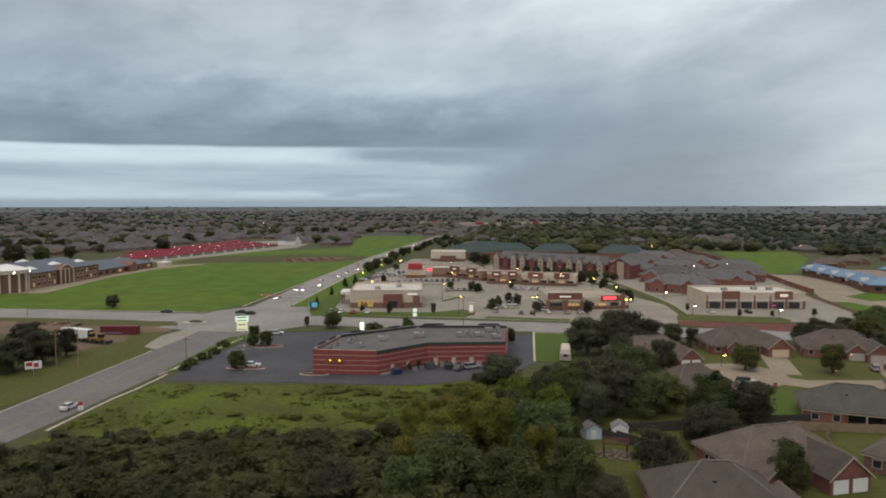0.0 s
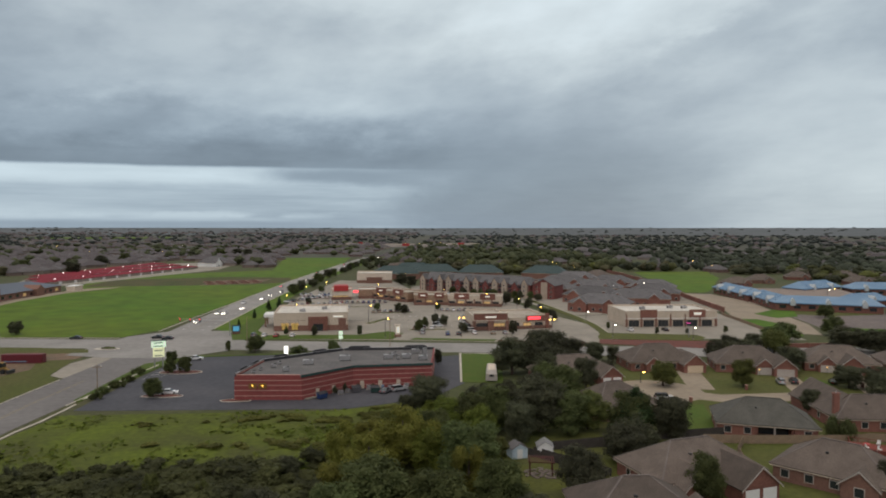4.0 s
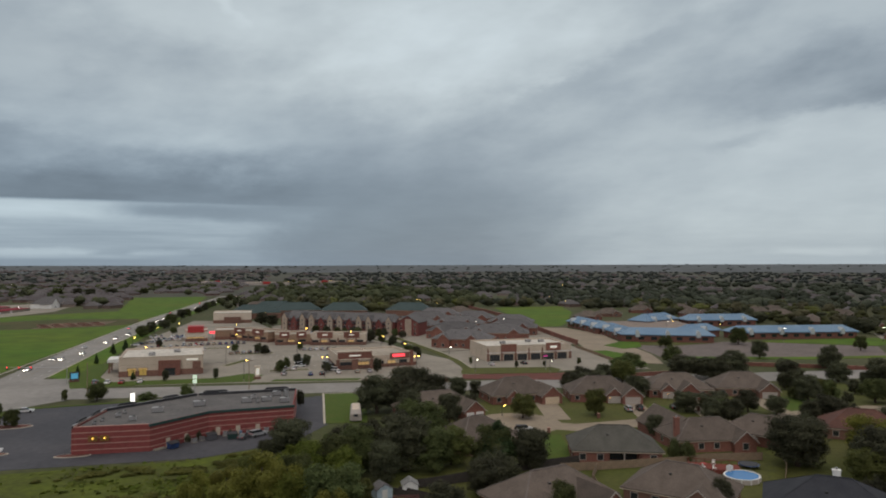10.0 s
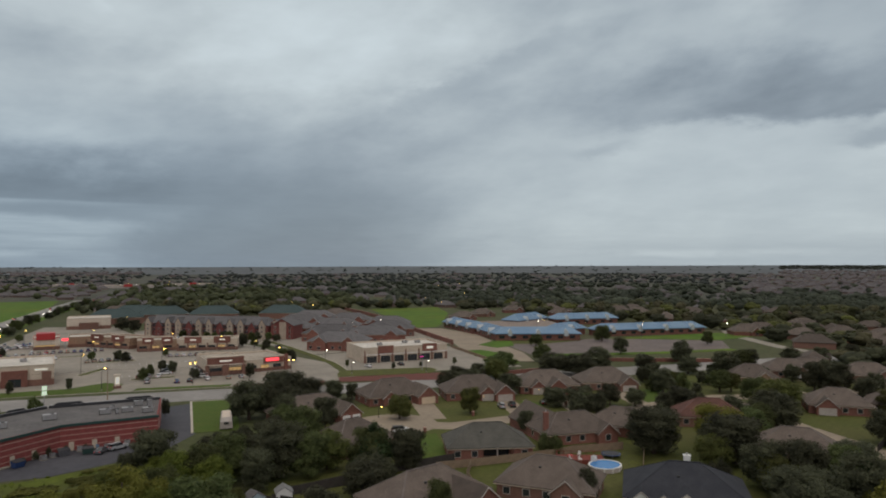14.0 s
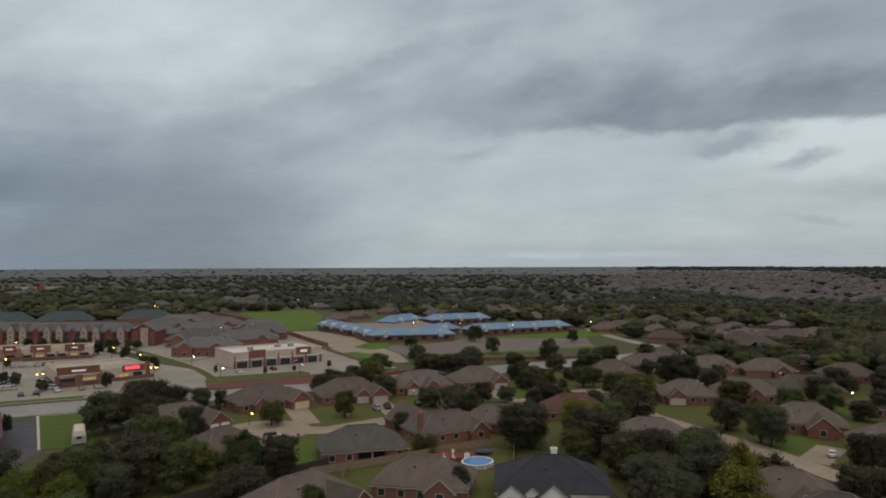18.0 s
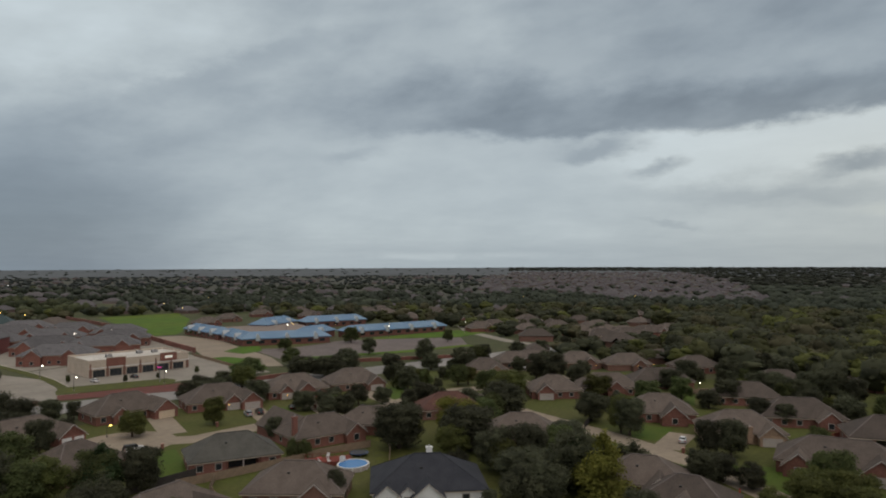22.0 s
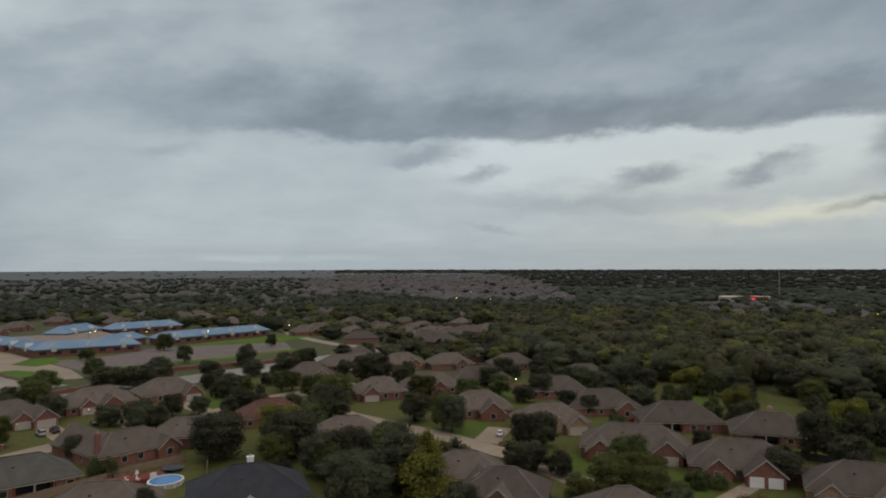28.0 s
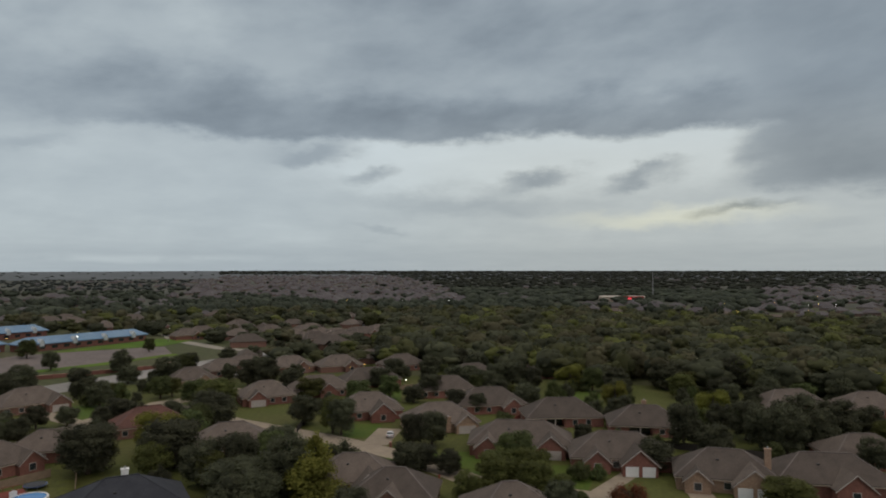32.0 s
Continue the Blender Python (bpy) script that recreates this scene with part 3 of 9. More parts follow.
def offset_line(pts, d):
    """The line shifted d to its left."""
    out = []
    for i, (x, y) in enumerate(pts):
        x0, y0 = pts[max(0, i - 1)]
        x1, y1 = pts[min(len(pts) - 1, i + 1)]
        l = math.hypot(x1 - x0, y1 - y0)
        out.append((x - (y1 - y0) / l * d, y + (x1 - x0) / l * d))
    return out


def strip(b, pts, w, z0, z1, shift=0.0):
    """A band of width w along the line."""
    a, c = offset_line(pts, shift + w / 2), offset_line(pts, shift - w / 2)
    for i in range(len(pts) - 1):
        b.prism([c[i], c[i + 1], a[i + 1], a[i]], z0, z1)
    return b


def on(line, step, shift=0.0, start=0.0):
    """Places and headings every step metres along a line."""
    out, left = [], start
    pts = offset_line(line, shift) if shift else line
    for (x0, y0), (x1, y1) in zip(pts, pts[1:]):
        d = math.hypot(x1 - x0, y1 - y0)
        while left < d:
            out.append((x0 + (x1 - x0) * left / d, y0 + (y1 - y0) * left / d, math.degrees(math.atan2(y1 - y0, x1 - x0))))
            left += step
        left -= d
    return out

# ---- ground, roads, lots ----
b = Build()
RINGS = (0, 60, 120, 200, 300, 420, 560, 720, 950, 1200, 1400, 1800, 2500, 3400, 4900)


def lie(x, y):
    """The land rises gently towards the far distance, most in the east."""
    d = math.hypot(x, y)
    east = min(1.0, max(0.0, (math.degrees(math.atan2(x, y)) - 5) / 50))
    return max(0.0, d - 1100) * (0.0058 + 0.0052 * east)


for i in range(72):
    for r0, r1 in zip(RINGS, RINGS[1:]):
        a0, a1 = 2 * math.pi * i / 72, 2 * math.pi * (i + 1) / 72
        q = [(r * math.cos(a), r * math.sin(a), lie(r * math.cos(a), r * math.sin(a))) for r, a in ((r0, a0), (r1, a0), (r1, a1), (r0, a1))]
        b.add(q[:3] if r0 == 0 else q, [(0, 1, 2) if r0 == 0 else (0, 1, 2, 3)])
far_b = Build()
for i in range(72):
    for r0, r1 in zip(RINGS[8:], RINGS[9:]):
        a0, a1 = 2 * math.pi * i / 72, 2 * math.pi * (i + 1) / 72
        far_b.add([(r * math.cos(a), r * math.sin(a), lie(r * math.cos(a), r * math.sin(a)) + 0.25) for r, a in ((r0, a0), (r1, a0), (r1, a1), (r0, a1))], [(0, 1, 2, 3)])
# Outermost ground ring; its blue-grey colour stands in for haze.
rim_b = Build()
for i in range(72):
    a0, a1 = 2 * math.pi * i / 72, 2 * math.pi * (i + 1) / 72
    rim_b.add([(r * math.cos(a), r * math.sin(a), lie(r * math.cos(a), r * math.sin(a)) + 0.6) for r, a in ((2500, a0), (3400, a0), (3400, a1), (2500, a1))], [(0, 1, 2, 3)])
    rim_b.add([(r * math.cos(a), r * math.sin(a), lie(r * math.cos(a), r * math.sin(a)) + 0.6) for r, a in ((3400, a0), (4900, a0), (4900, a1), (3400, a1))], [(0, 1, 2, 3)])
setting("ground_horizon", rim_b, material("haze-tinted plain", (0.094, 0.102, 0.106), (0.076, 0.084, 0.087), 0.003, 0.95, fine=0.02, grain=0.2), "plain along the horizon, tinted blue-grey for haze", "ground")
setting("ground_far", far_b, PLAIN, "dry grassland in the far distance, greyed for haze", "ground")
setting("ground", b, GROUND, "flat rough grassland reaching to the horizon", "ground")


def sheet(name, poly, z, mat, label, category):
    return setting(name, Build().prism(poly, -0.25, z), mat, label, category)


# the avenue runs north past the crossing; the cross street runs east-west
AV_N = [(-75, 250), (-71, 300), (-63, 420), (-50, 560), (-18, 800), (25, 1100), (130, 1800), (280, 2800)]
CROSS = [(-420, 312), (-190, 280), (-75, 265), (40, 247), (90, 236), (170, 226), (240, 216), (330, 205)]
b = Build().prism([(-101, 20), (-84, 20), (-83, 90), (-82.5, 124.7), (-81.1, 133), (-79.8, 140), (-77.6, 158), (-74.9, 176.8), (-73.6, 184.8), (-68.9, 214.7), (-66, 237), (-66, 250), (-86, 250), (-86.2, 232), (-87.8, 217.3), (-88.8, 207), (-92.6, 170.5), (-95.4, 144.7), (-98.5, 90)], -0.25, 0.06)
AVN = [(x - 4.2, y) for x, y in AV_N]
setting("road_avenue_north", strip(Build(), AVN, 16.6, -0.25, 0.064), OLDROAD, "pale grey multi-lane avenue running north", "road")
setting("road_avenue", b, AVENUE, "worn grey four-lane avenue with turning lanes", "road")
setting("road_cross", strip(Build(), CROSS, 19.0, -0.25, 0.068), OLDROAD, "pale grey cross street through the junction", "road")
sheet("road_junction", [(-104, 246), (-88, 240), (-66, 236), (-50, 250), (-48, 275), (-56, 296), (-82, 298), (-96, 285)], 0.075, OLDROAD, "wide grey junction with rounded corners", "road")
sheet("road_driveway", [(-94.1, 212.9), (-89, 208.7), (-86.6, 220), (-86, 240), (-92, 244), (-96, 230.4), (-95.6, 224)], 0.055, CONCRETE, "pale concrete driveway off the avenue", "road")
b = Build()
MID = [(-92.5, 20), (-90.5, 100), (-86.2, 147), (-84, 180), (-81.5, 205)]
for shift in (0.3, -0.3):
    strip(b, MID, 0.16, 0.05, 0.072, shift)
strip(b, AVN[1:5], 0.2, 0.05, 0.076, 0.3)
setting("lane_marking_yellow", b, PAINTY, "faded yellow centre lines", "road marking")
b = Build()
for line, shift in ((AVN[1:5], 4.2), (AVN[1:5], -4.2)):
    for x, y, a in on(line, 9.0, shift):
        c, s = math.cos(radians(a)), math.sin(radians(a))
        b.beam((x, y, 0.055), (x + 3 * c, y + 3 * s, 0.055), 0.15, 0.022)
setting("lane_marking_white", b, PAINTW, "dashed white lane lines", "road marking")
b = Build()
strip(b, [(-98.7, 90), (-95.6, 144.7), (-92.8, 170.5), (-89, 207)], 0.3, -0.2, 0.14)
strip(b, [(-74.7, 176.8), (-73.4, 184.8), (-68.7, 214.7)], 0.35, -0.2, 0.16)
strip(b, [(-88, 298), (-75.5, 420), (-62.5, 560), (-30.5, 800)], 0.5, -0.2, 0.16)
strip(b, [(-66.6, 302), (-58.6, 420), (-45.6, 560), (-13.6, 800)], 0.5, -0.2, 0.16)
strip(b, [(-420, 322), (-190, 290), (-98, 281)], 0.5, -0.2, 0.16)
setting("kerb", b, KERB, "pale concrete kerbs along the roads", "kerb")
b = Build()
strip(b, [(-78.6, 133), (-78.2, 137.1), (-76.2, 155.4), (-74.5, 163.1), (-73.3, 172.7), (-72.9, 178)], 0.6, -0.2, 0.11)
strip(b, [(-72.9, 183), (-71.9, 194), (-70.6, 206), (-67, 226)], 0.6, -0.2, 0.17)
setting("pavement", b, KERB, "narrow pale footpath beside the avenue", "pavement")
# the open lots
sheet("verge_west", [(-118, 178), (-98, 146), (-93, 172), (-89.4, 206), (-94.5, 213), (-97, 238), (-108, 236), (-104, 222), (-112, 205)], 0.08, LAWN, "grassy verge beside the avenue", "lawn")
sheet("verge_yard", [(-170, 268), (-120, 262), (-100, 256), (-98, 250), (-120, 249), (-150, 257), (-172, 262)], 0.08, LAWN, "grass strip between yard and street", "lawn")
sheet("far_field", [(-900, 1850), (-560, 1980), (-620, 2300), (-1050, 2150)], 0.5 + lie(-800, 2050), FIELD, "far yellow-green field", "lawn")
sheet("far_field_east", [(700, 1500), (820, 1440), (900, 1560), (760, 1640)], 0.5 + lie(790, 1540), FIELD, "far green field among trees", "lawn")
sheet("lawn_north", [(-400, 322), (-190, 292), (-98, 283), (-89, 300), (-76.5, 420), (-63, 560), (-30, 800), (-25, 960), (-120, 1040), (-95, 690), (-180, 640), (-222, 580), (-200, 490), (-222, 345), (-400, 370)], 0.05, FIELD, "wide mown green field", "lawn")
sheet("bare_patch", [(-205, 515), (-130, 520), (-85, 525), (-62, 545), (-66, 590), (-120, 605), (-205, 575)], 0.065, WEEDY, "rough darker strip of weeds in the field", "lawn")
sheet("slab_foundation", [(-125, 520), (-85, 535), (-80, 575), (-122, 565)], 0.12, DIRT, "bare earth pad with low footings in the field", "ground")
# Brown litter sheet, coloured dark so gaps between bushes look shaded.
sheet("brush_floor", [(-100, 60), (30, 60), (16, 100), (0, 126), (-40, 127), (-74, 128), (-80, 121), (-84, 104), (-94, 96)], 0.056, material("leaf litter", (0.05, 0.042, 0.026), (0.045, 0.05, 0.022), 0.2, 0.95, fine=1.5), "leaf litter under the brush, darkened for shade in the gaps", "ground")
sheet("meadow", [(-72, 168), (-8, 166), (14, 174), (24, 152), (8, 130), (-12, 112), (-60, 108), (-78, 118), (-76, 150)], 0.05, MEADOW, "unmown green meadow south of the shops", "lawn")
sheet("lot_shops", [(-71, 172), (-68, 200), (-64.5, 226), (-57, 238), (-30, 240), (24, 232), (33, 234), (27, 192), (16, 176), (-6, 167.5)], 0.04, ASPHALT, "dark asphalt car park round the brick shops", "car park")
sheet("yard_earth", [(-170, 262), (-96, 251), (-100, 215), (-112, 208), (-135, 230), (-180, 240)], 0.04, DIRT, "bare earth yard with machines", "yard")
sheet("lawn_verge", [(-72, 228), (-60, 240), (-30, 242), (24, 236), (24, 233.5), (-30, 240.5), (-56, 238.5), (-65, 226), (-73, 180), (-75, 182)], 0.13, VIVID, "narrow green verge with young trees", "lawn")
sheet("lawn_side", [(32, 236.5), (26.5, 193), (38, 191), (46, 234)], 0.1, VIVID, "bright green lawn beside the shops", "lawn")
sheet("kerb_side", [(31.4, 237), (25.9, 193), (26.5, 193), (32, 236.5), (46, 234), (46.2, 234.6)], 0.15, KERB, "white kerb round the lawn", "kerb")
sheet("lot_centre", [(-54, 276), (8, 267), (50, 259), (84, 252), (100, 262), (100, 300), (92, 330), (84, 385), (70, 420), (30, 470), (20, 545), (-24, 560), (-44, 430), (-52, 300)], 0.035, CONCRETE, "pale concrete car park of the shopping centre", "car park")
sheet("lot_apartments", [(92, 384), (104, 332), (178, 347), (184, 340), (190, 372), (222, 500), (215, 560), (120, 560), (30, 500), (30, 472)], 0.03, CONCRETE, "pale concrete court between the apartments", "car park")
sheet("lot_east_shops", [(94, 262), (140, 258), (172, 252), (180, 300), (178, 345), (104, 330), (100, 300)], 0.042, CONCRETE, "pale concrete forecourt of the corner shops", "car park")
sheet("lawn_bank", [(-53, 272), (-57, 290), (-56, 330), (-48, 336), (-47, 296), (-42, 283), (-4, 281), (8, 289), (14, 283), (9, 268.5), (-30, 273)], 0.12, VIVID, "green verge round the bank", "lawn")
sheet("verge_avenue", [(-66.3, 302), (-57.5, 292), (-52, 336), (-49, 420), (-38, 560), (-4, 800), (-13.3, 800), (-45.3, 560), (-58.3, 420)], 0.05, FIELD, "green verge along the avenue", "lawn")
sheet("lawn_front", [(16, 267), (48, 260.5), (50, 264), (18, 271)], 0.12, VIVID, "thin green verge along the street", "lawn")
sheet("bed_mulch_west", [(50, 256), (82, 249.5), (83, 256), (50, 263)], 0.12, MULCH, "red mulch bed along the street", "flower bed")
sheet("bed_mulch_east", [(87, 251), (124, 237.5), (150, 240), (150, 249), (130, 253.5), (90.5, 261)], 0.12, MULCH, "red mulch bank below the corner shops", "flower bed")
setting("lawn_corner", strip(Build(), [(95.5, 410), (98.6, 372), (100.8, 328), (100.6, 300), (98.0, 278), (95.5, 268)], 3.6, -0.2, 0.1), YARD, "narrow grass strip along the apartment drive", "lawn")
setting("kerb_corner", strip(Build(), [(97.7, 410), (100.8, 372), (103.0, 328), (102.8, 300), (100.2, 278)], 0.4, -0.2, 0.13), KERB, "pale kerb along the grass strip", "kerb")
sheet("lawn_corner_front", [(90.5, 262), (129, 254.5), (135, 262), (134, 268.5), (97, 277), (93, 270)], 0.088, YARD, "grass verge before the corner shops", "lawn")
sheet("lawn_school_field", [(212, 440), (226, 440), (236, 452), (300, 560), (330, 640), (255, 640), (236, 560)], 0.05, FIELD, "green playing field behind the wall", "lawn")
sheet("lane_school", [(186, 262), (200, 292), (212, 338), (226, 384), (224, 428), (208, 436), (190, 350), (172, 300), (176, 270)], 0.045, CONCRETE2, "pale sandy service lane by the school", "road")
sheet("lot_school", [(198, 280), (214, 338), (262, 325), (280, 326), (336, 283), (306, 252), (262, 258)], 0.042, material("worn brown asphalt", (0.155, 0.125, 0.112), (0.125, 0.104, 0.096), 0.08, 0.9, fine=0.5), "worn pinkish school car park", "car park")
sheet("lawn_school_a", [(196, 276), (262, 254), (306, 248), (308, 254), (264, 262), (200, 283)], 0.1, FIELD, "green strip below the school car park", "lawn")
sheet("lawn_school_b", [(281, 325), (300, 312), (338, 286), (372, 290), (372, 316)], 0.1, FIELD, "bright lawn before the school wing", "lawn")
sheet("lawn_school_d", [(196, 330), (213, 343), (223, 338), (212, 318), (198, 314)], 0.112, FIELD, "olive grass island beside the school lane", "lawn")
sheet("lawn_school_e", [(177, 312), (186, 311), (189, 291), (177, 261), (171, 272), (171, 291)], 0.108, FIELD, "olive grass strip beside the school lane", "lawn")
sheet("lawn_school_c", [(214, 342), (208, 330), (230, 318), (262, 322)], 0.1, LAWN, "lawn at the corner of the school", "lawn")
setting("road_east", strip(Build(), [(400, 335), (367, 300), (338, 245), (330, 205)], 8.0, -0.25, 0.06), CONCRETE, "pale concrete street past the school", "road")
setting("road_far_east", strip(Build(), [(780, 120), (880, 106), (994, 92), (1203, 48)], 11.0, -0.25, 0.12), CONCRETE, "pale concrete road beyond the woods", "road")
# the housing estate
CUL = [(75, 180), (92, 168), (112, 168), (132, 158), (165, 163), (192, 163), (225, 148), (262, 128)]
b = strip(Build(), CUL, 8.5, -0.25, 0.05)
b.disc(78, 178, 12.5, 12.5, -0.25, 0.054)
setting("road_cul_de_sac", b, CONCRETE2, "pale concrete cul-de-sac with a round head", "road")
EST = [(192, 163), (176, 122), (166, 85), (156, 60), (143, 40), (140, 18), (137, -10), (134, -50)]
setting("road_estate", strip(Build(), EST, 7.5, -0.25, 0.046), CONCRETE2, "pale concrete estate street", "road")
ESTATE = [(20, 100), (40, 80), (120, 20), (150, -60), (275, -70), (285, 60), (268, 150), (215, 205), (90, 212), (60, 200), (38, 160)]
sheet("lawn_estate", ESTATE, 0.02, LAWN, "mown back and front lawns of the estate", "lawn")
sheet("lawn_watered", [(72.1, 163.3), (83.7, 163), (80, 151.6), (75.1, 141.4), (70.5, 140.6), (69.4, 148.6)], 0.04, VIVID, "bright watered lawn inside a dark fence", "lawn")
sheet("lawn_front_a", [(163, 53), (166, 43), (145.7, 38.8), (143.2, 46.6)], 0.035, VIVID, "green front lawn beside the estate street", "lawn")
sheet("lawn_front_b", [(160, 27), (160, 15), (142.6, 15.5), (141.7, 25)], 0.035, VIVID, "green front lawn beside the estate street", "lawn")
sheet("lawn_back_c", [(258, 38.6), (258, 23), (235, 21.6), (237, 33)], 0.035, VIVID, "green lawn below the woods", "lawn")
sheet("lawn_front_d", [(163, 69), (166, 56), (149.3, 48.5), (146, 60)], 0.035, VIVID, "green front lawn beside the estate street", "lawn")
sheet("lawn_yard", [(25, 108), (36, 106), (43, 116), (31.5, 130), (25.5, 129)], 0.036, YARD, "dry yellow-green back lawn", "lawn")
sheet("lawn_yard_side", [(44, 117), (66, 112), (70, 126), (66, 136), (40, 131), (33, 130.5)], 0.03, YARD, "dry yellow-green back lawn", "lawn")
for k, quad in enumerate((((179.2, 187.6), (184.6, 179.5), (167.4, 162.8), (162.5, 170.1)), ((128.9, 189.6), (133.2, 183.1), (124.0, 170.5), (120.0, 176.5)), ((115.1, 124.4), (118.4, 119.4), (109.2, 110.1), (106.1, 114.6)), ((239.6, 101.4), (241.7, 95.1), (221.2, 87.0), (219.3, 92.7)), ((183.1, 90.4), (186.5, 79.8), (171.3, 73.3), (168.1, 83.0)), ((256.2, 159.1), (259.1, 150.2), (243.6, 141.2), (240.9, 149.5)), ((256.7, 36.9), (264.5, 25.3), (243.1, 23.3), (236.0, 33.9)), ((157.0, 27.8), (161.5, 21.2), (151.2, 19.9), (147.0, 26.1)), ((120.4, 136.0), (123.3, 131.7), (117.5, 125.5), (114.7, 129.6)), ((242.6, -18.9), (244.4, -24.4), (229.8, -22.9), (228.1, -17.8)))):
    sheet("lawn_patch_%d" % (k + 1), list(quad), 0.033, (VIVID, YARD)[k % 3 == 2], "patch of greener lawn between the houses", "lawn")
DRIVES = [((98, 201), (91, 178), 7), ((126, 197), (117, 172), 6), ((146, 196), (134, 164), 6), ((168, 190), (160, 166), 6), ((72, 188), (78, 180), 6), ((232, 182), (222, 152), 6), ((252, 178), (240, 142), 6), ((182, 75), (164, 72), 7), ((208, 132), (222, 148), 5), ((223, 118), (240, 136), 5), ((52, 100), (40, 84), 6), ((150, -6), (138, -8), 5), ((158, 8), (140, 14), 4)]
for a, c, w in DRIVES:
    setting("driveway", Build().beam((*a, -0.2), (*c, -0.2), w, 0.262), CONCRETE2, "pale concrete driveway to a garage", "driveway")
STREETS = [q[:2] for line in (CUL, EST) for q in on(line, 4.0)] + [(78, 178)] + [((a[0] + c[0]) / 2, (a[1] + c[1]) / 2) for a, c, _ in DRIVES]


def inside(poly, x, y):
    hit = False
    for (x0, y0), (x1, y1) in zip(poly, poly[1:] + poly[:1]):
        if (y0 > y) != (y1 > y) and x < (x1 - x0) * (y - y0) / (y1 - y0) + x0:
            hit = not hit
    return hit
for x, y, a, w, d in ((25, 292, 0, 16, 2.6), (32, 307, 80, 18, 2.6), (46, 304, 80, 20, 2.4), (14, 350, 5, 16, 2.6), (62, 343, 70, 20, 2.4), (-34, 392, 80, 16, 2.4), (4, 320, 60, 18, 3.0), (-8, 378, 0, 20, 2.4)):
    isl = setting("parking_strip", Build().prism([(-w / 2, -d / 2), (w / 2, -d / 2), (w / 2, d / 2), (-w / 2, d / 2)], -0.1, 0.17), LAWN, "planted strip between parking bays", "lawn")
    isl.matrix_basis = pose(x, y, 0, 0, 0, a)
    kb = setting("parking_kerb", Build().prism([(-w / 2 - 0.3, -d / 2 - 0.3), (w / 2 + 0.3, -d / 2 - 0.3), (w / 2 + 0.3, d / 2 + 0.3), (-w / 2 - 0.3, d / 2 + 0.3)], -0.1, 0.14), KERB, "kerb round a planted strip", "kerb")
    kb.matrix_basis = pose(x, y, 0, 0, 0, a)

# ---- houses ----


HOUSES = []


def hip_roof(b, a, c, z, rise, ridge, over=0.55, thick=0.18):
    """A hipped roof over a rectangle of half sizes a, c, its ridge along x, half as long as ridge."""
    a, c = a + over, c + over
    lo = [(-a, -c, z - thick), (a, -c, z - thick), (a, c, z - thick), (-a, c, z - thick)]
    up = [(x, y, z) for x, y, _ in lo]
    r = [(-ridge, 0, z + rise), (ridge, 0, z + rise)]
    return b.add(lo + up + r, [(3, 2, 1, 0), (0, 1, 5, 4), (1, 2, 6, 5), (2, 3, 7, 6), (3, 0, 4, 7), (4, 5, 9, 8), (6, 7, 8, 9), (5, 6, 9), (7, 4, 8)])


def gable_roof(b, x, y0, y1, half, z, rise, over=0.45, thick=0.2):
    """A gabled roof whose ridge runs along y, from y0 to y1, centred on x."""
    h = half + over
    k = rise / half
    zz = z - k * over
    vs = []
    for y in (y0, y1):
        vs += [(x - h, y, zz), (x, y, z + rise), (x + h, y, zz), (x - h, y, zz - thick), (x, y, z + rise - thick), (x + h, y, zz - thick)]
    return b.add(vs, [(0, 1, 7, 6), (1, 2, 8, 7), (3, 9, 10, 4), (4, 10, 11, 5), (0, 3, 4, 1), (1, 4, 5, 2), (6, 7, 10, 9), (7, 8, 11, 10), (0, 6, 9, 3), (2, 5, 11, 8)])


def window(parent, x, y, z, w, h, turn, frame_mat=None):
    """A framed pane set 4 cm proud of a wall that faces local -y when turn is 0."""
    o = [(-w / 2, -h / 2), (w / 2, -h / 2), (w / 2, h / 2), (-w / 2, h / 2)]
    i = [(x0 * (1 - 0.24 / w), z0 * (1 - 0.24 / h)) for x0, z0 in o]
    fr = Build().add([(x0, -0.08, z0) for x0, z0 in o + i] + [(x0, 0.02, z0) for x0, z0 in o], [(k, (k + 1) % 4, 4 + (k + 1) % 4, 4 + k) for k in range(4)] + [(8 + k, 8 + (k + 1) % 4, (k + 1) % 4, k) for k in range(4)])
    ob = part("window", fr, frame_mat or TRIMW, parent)
    ob.matrix_basis = pose(x, y, z, 0, 0, turn)
    part("pane", Build().box(-w / 2 + 0.05, -0.05, -h / 2 + 0.05, w / 2 - 0.05, 0.02, h / 2 - 0.05), GLASS, ob)
    return ob


def garage_door(parent, x, y, w, mat=None, z=0.05):
    b = Build()
    for k in range(4):
        b.box(-w / 2, -0.07, k * 0.55, w / 2, 0.03, k * 0.55 + 0.53)
    ob = part("garage_door", b, mat or WHITE, parent, "panelled garage door")
    ob.matrix_basis = pose(x, y, z)
    return ob


